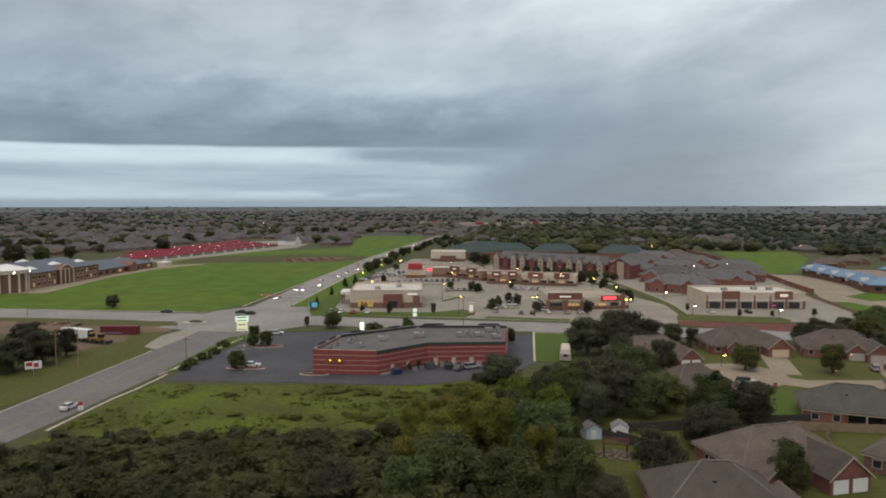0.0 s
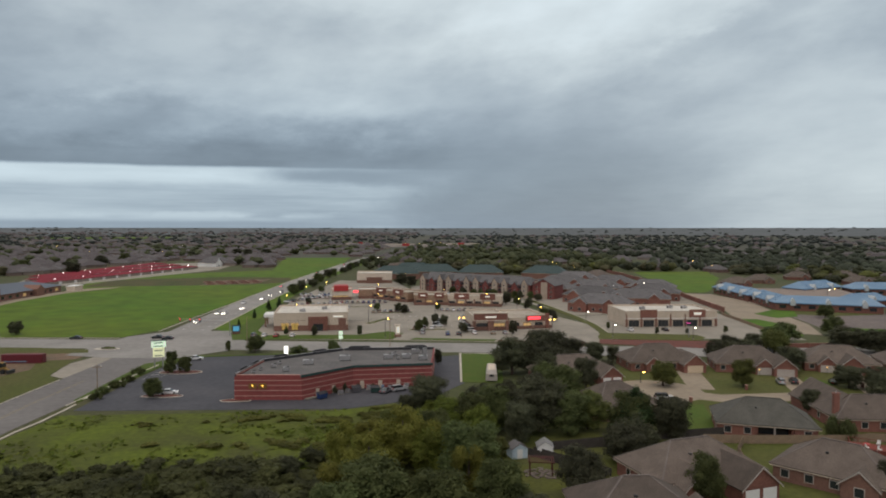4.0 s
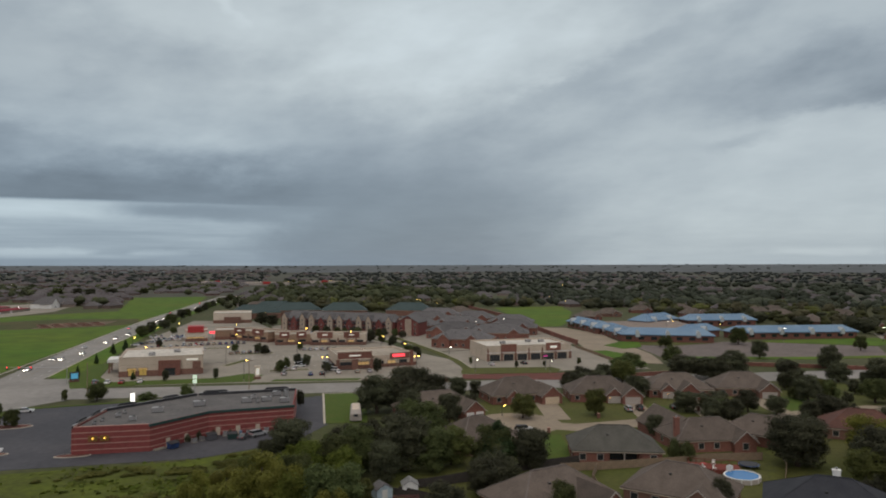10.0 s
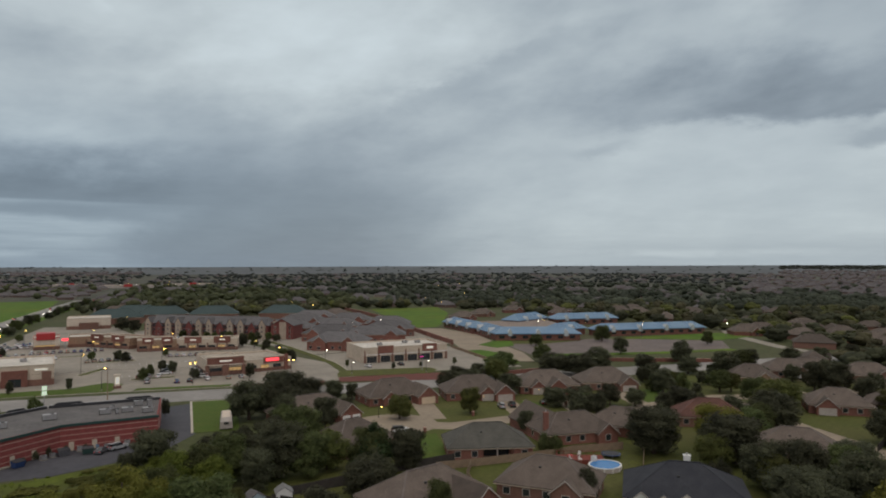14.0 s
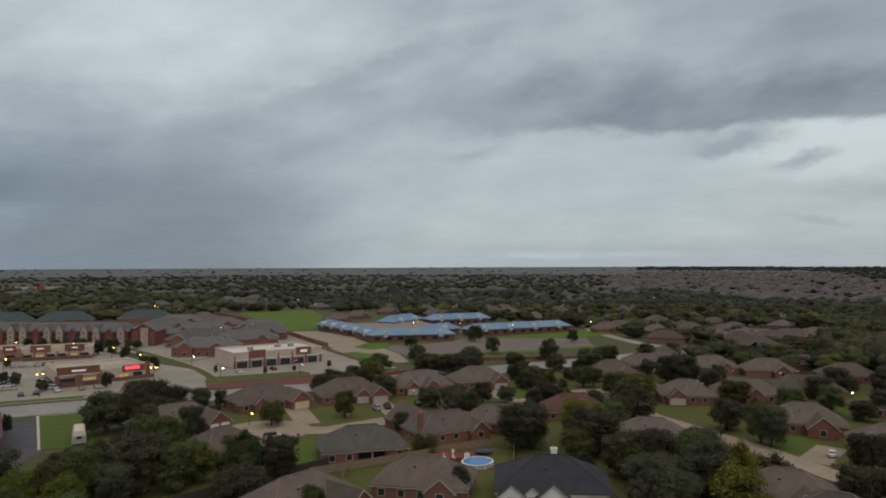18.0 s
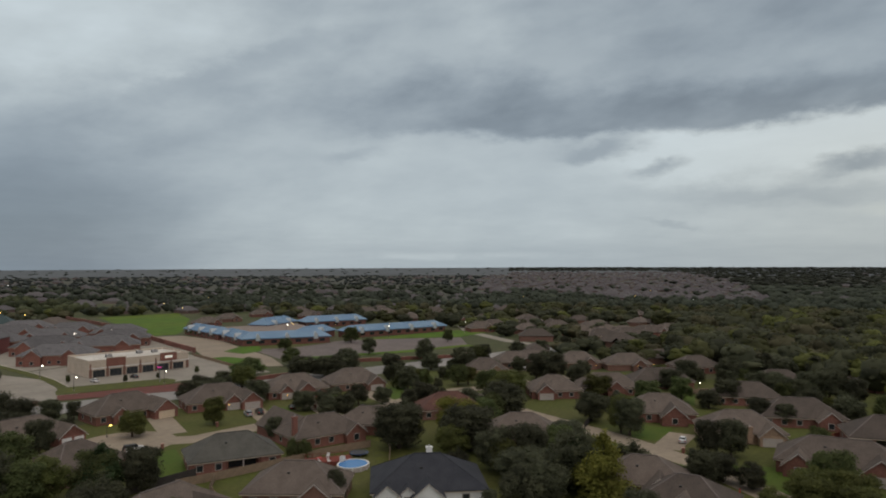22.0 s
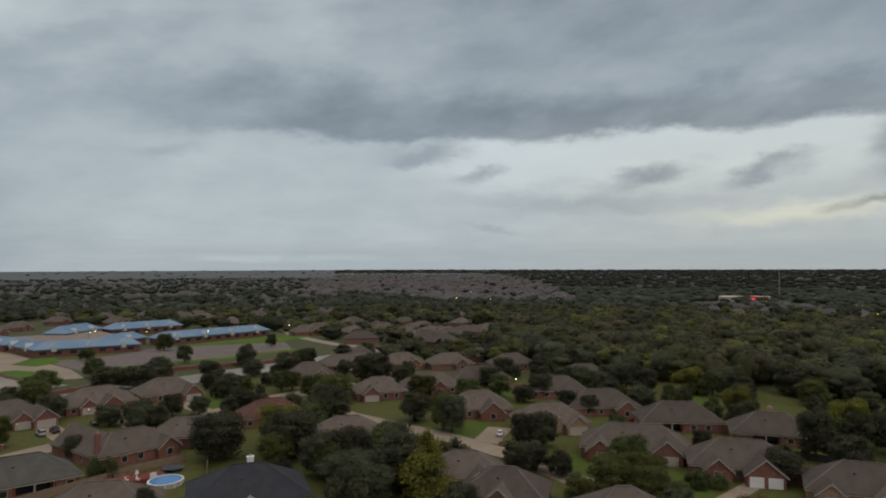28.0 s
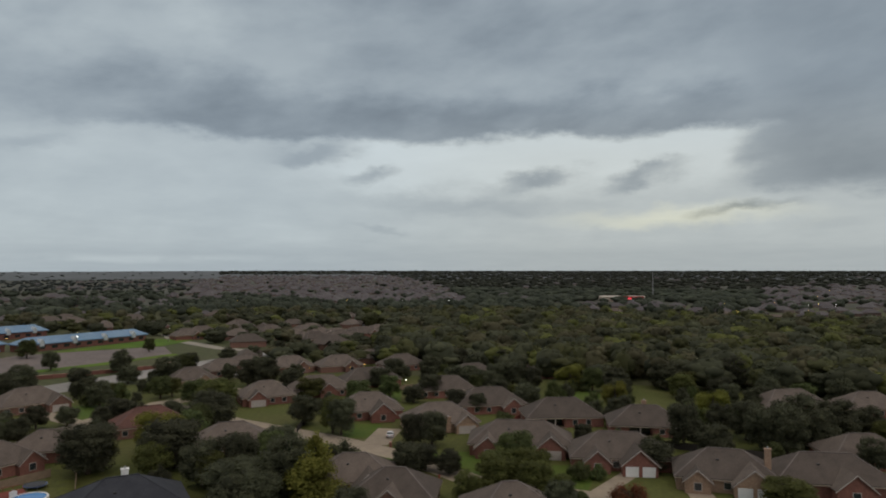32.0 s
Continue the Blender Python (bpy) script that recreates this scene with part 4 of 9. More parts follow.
def house(x, y, ang, L, W=13.0, wall=None, roof=None, wings=(), patio=None, chimney=None, high=2.8, rise=None, label="", windows=True, trim=None, doors=None):
    wall, roof = wall or BRICK, roof or SHINGLE
    kinds = {BRICK: "red brick", BRICK2: "brown brick", TANBRICK: "tan brick", STUCCO: "cream-rendered", WHITE: "white-painted"}
    tones = {SHINGLE: "brown", SHINGLE2: "grey", SHINGLE3: "charcoal", SHINGLEG: "grey-green", SHINGLER: "red-brown", GREENROOF: "green"}
    ob = thing("house", label or "%s single-storey house with a hipped %s shingle roof" % (kinds[wall], tones[roof]), "house", (x, y, 0), ang, "estate houses")
    ob["kind"] = "thing"
    HOUSES.append((x, y))
    a, c = (L + W) / 2, W / 2
    rise = rise or c * 0.70
    if patio:
        p0, p1 = patio[0] - patio[1] / 2, patio[0] + patio[1] / 2
        part("wall", Build().box(-a, -c, 0, p0, c, high).box(p1, -c, 0, a, c, high).box(p0, -c + 3.0, 0, p1, c, high), wall, ob)
    else:
        part("wall", Build().box(-a, -c, 0, a, c, high), wall, ob)
    part("fascia", Build().box(-a - 0.5, -c - 0.5, high - 0.22, a + 0.5, c + 0.5, high - 0.02), trim or BEIGE, ob)
    r = part("roof", hip_roof(Build(), a, c, high + 0.17, rise, L / 2), roof, ob)
    cap = Build()
    zt = high + 0.17 + rise
    cap.beam((-L / 2, 0, zt - 0.05), (L / 2, 0, zt - 0.05), 0.35, 0.12)
    for sx in (-1, 1):
        for sy in (-1, 1):
            cap.beam((sx * L / 2, 0, zt - 0.06), (sx * (a + 0.5), sy * (c + 0.5), high + 0.12), 0.28, 0.09)
    part("ridge_cap", cap, RIDGE if roof is SHINGLE else roof, r)
    vent = Build().tube((L * 0.2, c * 0.5, high + rise * 0.4), (L * 0.2, c * 0.5, high + rise * 0.5 + 0.75), 0.09, 0.09, 6)
    part("vent_pipe", vent, STEEL, r)
    part("vent_box", Build().box(-L * 0.25 - 0.25, -c * 0.42 - 0.25, high + rise * 0.5, -L * 0.25 + 0.25, -c * 0.42 + 0.25, high + rise * 0.58 + 0.45), DARKSTEEL, r)
    for wx, side, ww, out, what in wings:
        h = ww / 2
        y0, y1 = (-c - out, 0.0) if side < 0 else (0.0, c + out)
        part("wing_wall", Build().box(wx - h, y0 if side < 0 else c, 0, wx + h, -c if side < 0 else y1, high + 0.004), wall, ob)
        end = y0 if side < 0 else y1
        wr = h * 0.8
        g = Build()
        e2 = end + (0.15 if side < 0 else -0.15)
        g.add([(wx - h, end, high), (wx + h, end, high), (wx, end, high + wr), (wx - h, e2, high), (wx + h, e2, high), (wx, e2, high + wr)], [(0, 1, 2), (3, 5, 4), (0, 3, 4, 1), (1, 4, 5, 2), (2, 5, 3, 0)])
        part("gable", g, wall, ob)
        gr = part("wing_roof", gable_roof(Build(), wx, end - 0.4 * (1 if side < 0 else -1), 0.0, h, high + 0.1, wr), roof, ob)
        bt = Build()
        for s in (-1, 1):
            q = [(wx + s * (h + 0.5), end + 0.45 * side, high - 0.42), (wx, end + 0.45 * side, high + wr + 0.12), (wx, end + 0.45 * side, high + wr - 0.14), (wx + s * (h + 0.5), end + 0.45 * side, high - 0.68)]
            bt.add(q + [(p, v - 0.06 * side, t) for p, v, t in q], [(0, 1, 2, 3), (7, 6, 5, 4), (0, 4, 5, 1), (1, 5, 6, 2), (2, 6, 7, 3), (3, 7, 4, 0)])
        part("bargeboard", bt, TRIMW, gr)
        if what == "garage":
            d = garage_door(ob, wx, end, min(4.9, ww - 1.2), doors or TRIMW)
            if side > 0:
                d.matrix_basis = pose(wx, end, 0.05, 0, 0, 180)
        elif what == "garage2":
            for q in (-1, 1):
                garage_door(ob, wx + q * ww / 4.2, end, ww / 2.7, doors)
        else:
            window(ob, wx, end, 1.5, 1.6, 1.7, 0 if side < 0 else 180)
    taken = [(wx - ww / 2 - 0.9, wx + ww / 2 + 0.9) for wx, s, ww, _, _ in wings if s < 0]
    if patio:
        px, pw = patio
        taken.append((px - pw / 2 - 0.5, px + pw / 2 + 0.5))
        part("patio_floor", Build().box(px - pw / 2, -c - 1.2, 0, px + pw / 2, -c + 2.99, 0.14), DIRT, ob)
        # Dark panel across the back wall stands for the shade in the recess.
        part("patio_back", Build().box(px - pw / 2 + 0.5, -c + 2.94, 0.2, px + pw / 2 - 0.5, -c + 3.04, 2.4), GLASS, ob, "dark glass panel for the shaded patio recess")
        for k in range(3):
            q = px + (k - 1) * (pw / 2 - 0.3)
            part("patio_post", Build().box(q - 0.16, -c + 0.1, 0.14, q + 0.16, -c + 0.4, high - 0.25), wall if k != 1 else TRIMW, ob)
    if chimney:
        cx, cy, cm = chimney
        ch = Build().box(cx - 0.6, cy - 0.45, 0.5, cx + 0.6, cy + 0.45, high + rise + (1.0 if abs(cy) < c - 1 else 1.6 - rise))
        zc = high + rise + (1.0 if abs(cy) < c - 1 else 1.6 - rise)
        ch.box(cx - 0.7, cy - 0.55, zc, cx + 0.7, cy + 0.55, zc + 0.18)
        ck = part("chimney", ch, cm, ob)
        part("flue", Build().tube((cx, cy, zc + 0.1), (cx, cy, zc + 0.6), 0.16, 0.16, 8), STEEL, ck)
    if windows:
        k = -a + 2.0
        while k < a - 1.4:
            if not any(p0 < k < p1 for p0, p1 in taken):
                window(ob, k, -c, 1.5, 1.5, 1.5, 0)
            k += 3.9
        for s in (-1, 1):
            for q in (-c * 0.45, c * 0.45):
                window(ob, s * a, q, 1.5, 1.2, 1.4, 90 * s)
    return ob


house(58.8, 193.4, 8, 9, wings=[(8, -1, 6.5, 3.0, "garage2")])
house(58.6, 159, 16, 4, 13, patio=(-3, 7), chimney=None, wall=BRICK2)
house(91, 209, 0, 8, wings=[(8.2, -1, 7, 4.0, "garage"), (-4, -1, 4.5, 1.5, "window")], doors=CREAM)
house(118.2, 202.6, -16, 8, wings=[(3, -1, 5.2, 2.0, "garage"), (8.5, -1, 6.5, 3.5, "garage")])
house(147, 201, -20, 8, wings=[(2, -1, 6.8, 3.5, "garage"), (-4.5, -1, 5, 1.5, "garage")])
house(170, 196, -22, 7, wings=[(6, -1, 6.5, 3.5, "garage")], wall=BRICK2)
house(86.0, 140.9, -22, 7, 12.5, patio=(1.5, 7.5), roof=SHINGLEG)
house(56.3, 114.5, 13, 8, 13, wings=[(-5, -1, 6.5, 3.0, "window"), (4.6, -1, 7.5, 5.5, "garage2")], chimney=None)
house(39.5, 97, -4, 4, 14, wall=BRICK2, wings=[(9, -1, 6, 3.0, "window")])
house(82.2, 110.4, -50, 6, 12.5, wall=BRICK2, wings=[(4.5, -1, 5.5, 1.2, "window")])
house(112.6, 142.5, -10, 8, 11.5, chimney=(-9.0, -3.5, BRICK), wings=[(-4.6, 1, 10, 12, "window"), (6.5, -1, 5.5, 1.6, "window")])
house(129, 141, -62, 6, 11, windows=False)
house(158, 138, -38, 6, 12, roof=SHINGLER, wall=BRICK2)
house(227, 178, -40, 5, 12, wings=[(3, -1, 6, 3, "garage")], wall=TANBRICK)
house(253, 182, -42, 6, 12, wings=[(4, -1, 6, 3, "garage2")], wall=BRICK2)
house(206, 131, -46, 5, 12.5, wings=[(-4, -1, 6, 2, "garage")])
house(224, 120, -52, 9, 12, wings=[(2, -1, 6, 2, "window")])
house(248, 111, -50, 10, 12)
house(292, 115, -38, 7, 12)
house(196, 88, -58, 6, 13, wings=[(3, -1, 7, 4, "window")])
house(187, 62, -58, 7, 13, wall=TANBRICK, chimney=(1, -6.8, TANBRICK), wings=[(6, -1, 6, 2, "garage")])
house(216, 55, -62, 9, 13, wings=[(6, -1, 6, 3, "window")])
house(237, 76, -64, 8, 12)
house(272, 76, -56, 7, 12, wings=[(-4, -1, 6, 2, "garage")])
house(292, 48, -58, 6, 12, wings=[(0, -1, 6, 1.5, "window")], high=4.6)
house(171, 35, -78, 12, 13, wings=[(-8, -1, 6, 3.0, "window"), (-1, -1, 5.5, 2.0, "window"), (7, -1, 7, 2.5, "garage")])
house(205, 30, -68, 9, 13, patio=(-3, 6))
house(101.0, 93.9, -43, 5.5, 16.0, wall=WHITE, roof=SHINGLE3, chimney=(0.5, 1, WHITE), wings=[(-8.0, -1, 4.4, 1.6, "window"), (-4.2, -1, 3.2, 1.2, "window"), (-0.4, -1, 5.6, 2.6, "window")], rise=4.9)
house(131, 62, -66, 5, 12, wings=[(3, -1, 6, 3, "window")])
house(124, 50, -78, 4, 12, wings=[(0, -1, 6, 2, "garage")], wall=BRICK2)
house(148, 104, -50, 6, 12)
house(166, 11, -79, 9, 13, wings=[(-5.5, -1, 5.5, 2.5, "window"), (3.5, -1, 7.5, 4, "garage2")])
house(157, -11.5, -88, 7, 13, wings=[(-6, -1, 5, 2, "window"), (4.5, -1, 7.5, 3, "garage2")], wall=TANBRICK, chimney=(8, -2, TANBRICK))
house(201, 6, -80, 7, 13, patio=(-2, 7), chimney=(0, 1, TANBRICK))
house(160, -31, -80, 10, 13, wings=[(2, -1, 7, 3, "window")])
house(183, -43, -74, 6, 12)
house(244, -37, -66, 9, 12)
house(247, -60, -74, 6, 12)
house(122, 27, -60, 3, 12, wings=[(5, -1, 6, 2, "window")])
for x, y, a in ((396, 232, -30), (383, 209, -30), (400, 200, -35), (428, 197, -28), (450, 194, -30), (271, 160, -45), (281, 141, -48), (425, 368, -20), (399, 305, -35), (307, 510, -10), (358, 539, -20), (374, 488, -15), (274, 486, 5), (416, 357, -20), (450, 309, -30), (263, 179, -45), (412, 222, -25), (390, 188, -40), (440, 300, -20), (378, 300, -30), (418, 262, -30)):
    house(x, y, a, 7, 12, windows=False, wall=BRICK2 if int(x) % 2 else BRICK, wings=[(4, -1, 6, 2, "window")])

# ---- shops, school, apartments ----


def poly_wall(poly, z0, z1):
    return Build().prism(poly, z0, z1)


def edge_strip(poly, z0, z1, proud, closed=True, edges=None):
    """A thin course round a polygon (counter-clockwise), standing proud of the wall."""
    b = Build()
    n = len(poly)
    for i in range(n if closed else n - 1):
        if edges is not None and i not in edges:
            continue
        (x0, y0), (x1, y1) = poly[i], poly[(i + 1) % n]
        d = math.hypot(x1 - x0, y1 - y0)
        nx, ny = (y1 - y0) / d, -(x1 - x0) / d
        ex, ey = (x1 - x0) / d * proud, (y1 - y0) / d * proud
        b.prism([(x0 - ex, y0 - ey), (x0 - ex + nx * proud, y0 - ey + ny * proud), (x1 + ex + nx * proud, y1 + ey + ny * proud), (x1 + ex, y1 + ey)], z0, z1)
    return b


def roof_unit(x, y, z, w, d, h, turn=0.0):
    """A rooftop air handler with a fan cowl."""
    ob = thing("air_conditioner", "grey rooftop air-conditioning unit", "air conditioner", (x, y, z), turn, "rooftop units")
    part("casing", Build().box(-w / 2, -d / 2, 0.15, w / 2, d / 2, h), STEEL, ob)
    part("curb", Build().box(-w / 2 - 0.1, -d / 2 - 0.1, 0, w / 2 + 0.1, d / 2 + 0.1, 0.15), DARKSTEEL, ob)
    part("fan_cowl", Build().tube((w * 0.2, 0, h), (w * 0.2, 0, h + 0.18), 0.4, 0.4, 12), DARKSTEEL, ob)
    part("grille", Build().box(-w / 2 - 0.03, -d * 0.35, 0.35, -w / 2, d * 0.35, h - 0.2), DARKSTEEL, ob)
    return ob


def shop_front(parent, x0, x1, y, z1, lit=False, door=True):
    """A glazed bay on a wall that faces -y: pane, mullions, awning band."""
    pane = part("shop_window", Build().box(x0, y - 0.05, 0.25, x1, y + 0.02, z1), WARMWIN if lit else GLASS, parent, "lit shop window" if lit else "dark shop window")
    m = Build()
    n = max(2, int((x1 - x0) / 1.5))
    for k in range(n + 1):
        q = x0 + (x1 - x0) * k / n
        m.box(q - 0.05, y - 0.1, 0.1, q + 0.05, y - 0.04, z1)
    m.box(x0, y - 0.1, z1 - 0.06, x1, y - 0.04, z1 + 0.06)
    m.box(x0, y - 0.1, 0.1, x1, y - 0.04, 0.25)
    part("mullions", m, DARKTRIM, pane)
    return pane


# the angled brick row of shops
SHOPS = [(-34.4, 178.8), (-17.3, 177.2), (-4.4, 188.2), (17.4, 189.5), (20.4, 213.2), (-8, 213.6), (-30, 198)]
shops = thing("shop_row", "angled row of rose brick shops with a flat grey roof", "shops")
part("wall", poly_wall(SHOPS, 0, 6.0), BANDBRICK, shops)
for z in (1.0, 2.4, 3.7, 5.0):
    part("brick_band", edge_strip(SHOPS, z, z + 0.22, 0.05), PALEBRICK, shops)
part("roof", poly_wall([(x * 0.985 - 0.1, 195 + (y - 195) * 0.985) for x, y in SHOPS], 5.9, 6.03), FLATROOF, shops)
part("parapet", edge_strip(SHOPS, 6.0, 6.45, -0.35, edges=(0, 1, 2, 3, 6)), BANDBRICK, shops)
part("coping", edge_strip(SHOPS, 6.45, 6.55, -0.45, edges=(0, 6)), PALEBRICK, shops)
part("eaves_trim", edge_strip(SHOPS, 5.85, 6.5, 0.22, edges=(1, 2)), TEALTRIM, shops, "dark green metal eaves")
part("back_parapet", edge_strip(SHOPS, 6.0, 6.75, -0.25, edges=(4, 5, 6)), DARKTRIM, shops, "dark parapet along the shop fronts")
part("back_coping", edge_strip(SHOPS, 6.75, 6.84, -0.32, edges=(4, 5, 6)), STEEL, shops)
for x, y, w, a in ((-33.2, 184.5, 5, 77), (-31.4, 192, 5, 77), (-25.5, 201.4, 5, 34), (-15, 208.8, 5, 34), (-3, 213.4, 7, 0), (14.5, 213.2, 7, -1)):
    t = part("parapet_tower", Build().prism([(-w / 2, -0.2), (w / 2, -0.2), (w / 2, 0.25), (-w / 2, 0.25)], 6.0, 7.0).add([(-w / 2, -0.2, 7.0), (w / 2, -0.2, 7.0), (w / 2 - 0.8, -0.2, 7.4), (-w / 2 + 0.8, -0.2, 7.4), (-w / 2, 0.25, 7.0), (w / 2, 0.25, 7.0), (w / 2 - 0.8, 0.25, 7.4), (-w / 2 + 0.8, 0.25, 7.4)], [(0, 1, 2, 3), (7, 6, 5, 4), (0, 3, 7, 4), (1, 5, 6, 2), (3, 2, 6, 7)]), DARKTRIM, shops, "dark parapet hood")
    t.matrix_basis = pose(x, y, 0, 0, 0, a)
for x, y, w, d, h in ((-26, 190, 1.2, 1.0, 0.9), (-22, 184.5, 1.6, 1.2, 1.1), (-17, 193, 2.8, 1.6, 1.3), (-7, 198, 3.0, 1.7, 1.4), (5.5, 199, 2.6, 1.5, 1.3), (8.3, 198, 0.8, 0.8, 1.2), (7.4, 204, 1.2, 1.0, 1.0), (10.8, 199.5, 2.6, 1.6, 1.2), (15.5, 196.5, 2.4, 1.5, 1.3), (16.5, 203, 1.2, 1.2, 2.2), (-29, 186, 0.7, 0.7, 0.6), (-30.3, 183, 0.7, 0.7, 0.6), (-25, 194, 0.8, 0.8, 0.7), (14, 207, 2.2, 1.4, 1.3)):
    roof_unit(x, y, 6.03, w, d, h, 5)
for x, y, a in ((-13.5, 180.4, 40.5), (-9.5, 183.8, 40.5), (-2, 188.3, 3.4), (3, 188.6, 3.4), (8, 188.9, 3.4)):
    d = part("service_door", Build().box(-0.55, -0.06, 0.02, 0.55, 0.02, 2.15), BEIGE, shops, "pale steel service door")
    d.matrix_basis = pose(x, y, 0, 0, 0, a)
for x in (-29.7, -27.2):
    lam = part("sign_lamp", Build().box(-1.0, -0.12, 0, 1.0, 0.02, 1.3), AMBER, shops, "small lit wall sign")
    lam.matrix_basis = pose(x, 178.4 - (x + 34.4) * 0.094, 3.1, 0, 0, -5.3)
    part("bulb", Build().ball(0, -0.2, 0.75, 0.2, 0.12, 0.2, 8, 5), LAMP_A, lam)
for x, y, w, d in ((-15.5, 178.6, 3.0, 2.0), (2, 187.0, 2.6, 1.2)):
    st = thing("back_step", "low concrete step at a service door", "step", (x, y, 0), 40)
    part("slab", Build().box(-w / 2, -d / 2, 0, w / 2, d / 2, 0.35), CONCRETE, st)


def dumpster(x, y, turn, mat, label):
    ob = thing("dumpster", label, "dumpster", (x, y, 0.04), turn)
    part("bin", Build().add([(-1.1, -0.7, 0.12), (1.1, -0.7, 0.12), (1.1, 0.7, 0.12), (-1.1, 0.7, 0.12), (-1.25, -0.85, 1.3), (1.25, -0.85, 1.3), (1.25, 0.85, 1.6), (-1.25, 0.85, 1.6)], [(3, 2, 1, 0), (4, 5, 6, 7), (0, 1, 5, 4), (1, 2, 6, 5), (2, 3, 7, 6), (3, 0, 4, 7)]), mat, ob)
    part("lid", Build().add([(-1.27, -0.9, 1.34), (1.27, -0.9, 1.34), (1.27, 0.87, 1.64), (-1.27, 0.87, 1.64), (-1.27, -0.9, 1.42), (1.27, -0.9, 1.42), (1.27, 0.87, 1.72), (-1.27, 0.87, 1.72)], [(3, 2, 1, 0), (4, 5, 6, 7), (0, 1, 5, 4), (1, 2, 6, 5), (2, 3, 7, 6), (3, 0, 4, 7)]), DARKTRIM, ob)
    return ob


dumpster(-12.2, 178.2, 40, CARS["blue"], "blue steel dumpster behind the shops")
dumpster(-3.5, 184.2, 15, CARS["grey"], "grey steel dumpster behind the shops")
dumpster(1.5, 183.5, 5, TEALTRIM, "green steel dumpster behind the shops")


def block(name, label, x, y, turn, w, d, h, wall, roof, base=None, cap=None, category="shop", group=""):
    """A flat-roofed building; its front faces local -y, and x, y is the middle of that front."""
    ob = thing(name, label, category, (x, y, 0), turn, group)
    part("wall", Build().box(-w / 2, 0, 0, w / 2, d, h), wall, ob)
    part("roof", Build().box(-w / 2 + 0.35, 0.35, h - 0.1, w / 2 - 0.35, d - 0.35, h + 0.05), roof, ob)
    rect = [(-w / 2, 0), (w / 2, 0), (w / 2, d), (-w / 2, d)]
    part("parapet", edge_strip(rect, h - 0.01, h + 0.5, -0.3), wall, ob)
    part("cornice", edge_strip(rect, h + 0.5, h + 0.75, 0.12), cap or STUCCO, ob)
    if base:
        part("plinth", edge_strip(rect, 0, h * 0.33, 0.06), base, ob)
    return ob


bank = block("bank", "beige stucco and brick bank with a pale flat roof", -24.6, 294, 2, 31, 30, 7.0, BEIGE, PALEROOF, BRICK2, BEIGE, "bank")
part("portal", Build().box(-1.2, -1.2, 0, 7, 0, 6.0), BRICK, bank, "brick entrance bay")
shop_front(bank, 1, 5, -1.2, 3.0)
for x0 in (-12.5, -8.5):
    shop_front(bank, x0, x0 + 3.3, 0, 3.4, True)
    part("lit_bay", Build().box(x0 + 0.4, -0.09, 0.5, x0 + 2.9, -0.055, 3.0), light_mat("yellow lit bay", (0.55, 0.36, 0.09), 0.10), bank)
part("brick_pier", Build().box(11.5, -0.4, 0, 14.6, 0.3, 5.2), BRICK2, bank)
part("sign", Build().box(9.2, -0.1, 5.6, 13.5, 0.0, 6.3), SIGNWHT, bank, "small lit white wall sign")
part("canopy", Build().box(-21, 12, 4.4, -15.6, 22, 5.6), WHITE, bank, "drive-through canopy")
for q in (13, 21):
    part("canopy_post", Build().box(-20.6, q - 0.3, 0, -20.0, q + 0.3, 4.4), BRICK2, bank)
for x, y in ((-4, 12), (5, 20)):
    roof_unit(-25 + x, 291 + y, 7.05, 2.4, 1.6, 1.2)

corner = block("corner_shops", "cream shop row with red brick panels and dark glazing", 134.2, 291.8, -2, 42, 25, 6.3, BEIGE, PALEROOF, None, STUCCO, "shops")
for x0, x1 in ((-14.2, -6.6), (8.2, 15.6)):
    part("brick_panel", Build().box(x0, -0.35, 4.1, x1, 0.0, 7.5), BRICK, corner, "raised red brick panel")
    part("panel_cap", Build().box(x0 - 0.25, -0.5, 7.5, x1 + 0.25, 0.1, 7.8), STUCCO, corner)
part("string_course", Build().box(-21.2, -0.14, 3.55, 21.2, 0.0, 3.85), WHITE, corner)
for k in range(6):
    x0 = -19.4 + k * 6.7
    shop_front(corner, x0, x0 + 4.6, 0, 2.9)
    part("brick_pier", Build().box(x0 - 1.5, -0.5, 0, x0 - 0.6, 0.1, 3.5), BRICK2, corner)
    part("pilaster", Build().box(x0 - 1.3, -0.3, 3.5, x0 - 0.8, 0.1, 5.6), BRICK2, corner)
part("brick_pier", Build().box(20.0, -0.5, 0, 21.0, 0.1, 3.5), BRICK2, corner)
part("sign", Build().box(10.2, -0.45, 5.2, 13.6, -0.36, 6.3), SIGNWHT, corner, "pale lit sign panel")
for x, y in ((9, 16), (15, 14), (-6, 12)):
    roof_unit(131.7 + x, 292 + y, 6.36, 2.4, 1.6, 1.2)

cafe = block("gabled_shop", "brick shop with arched stucco bays and a brick parapet", 51.5, 287, 1, 14.5, 25, 5.6, BEIGE, TANROOF, BRICK2, STUCCO)
part("parapet_front", Build().box(-7.2, -0.6, 4.6, 7.2, 0.6, 7.4), BRICK, cafe, "stepped red brick parapet")
part("cornice_front", Build().box(-7.5, -0.8, 7.4, 7.5, 0.7, 7.8).box(-7.4, -0.75, 4.15, 7.4, 0.0, 4.6), STUCCO, cafe, "cream cornice")
part("sign", Build().box(-2.4, -0.75, 5.6, 2.4, -0.62, 6.2), SIGNWHT, cafe, "pale sign letters")
for x0 in (-6.2, 1.2):
    shop_front(cafe, x0, x0 + 5, 0, 3.2, x0 > 0)
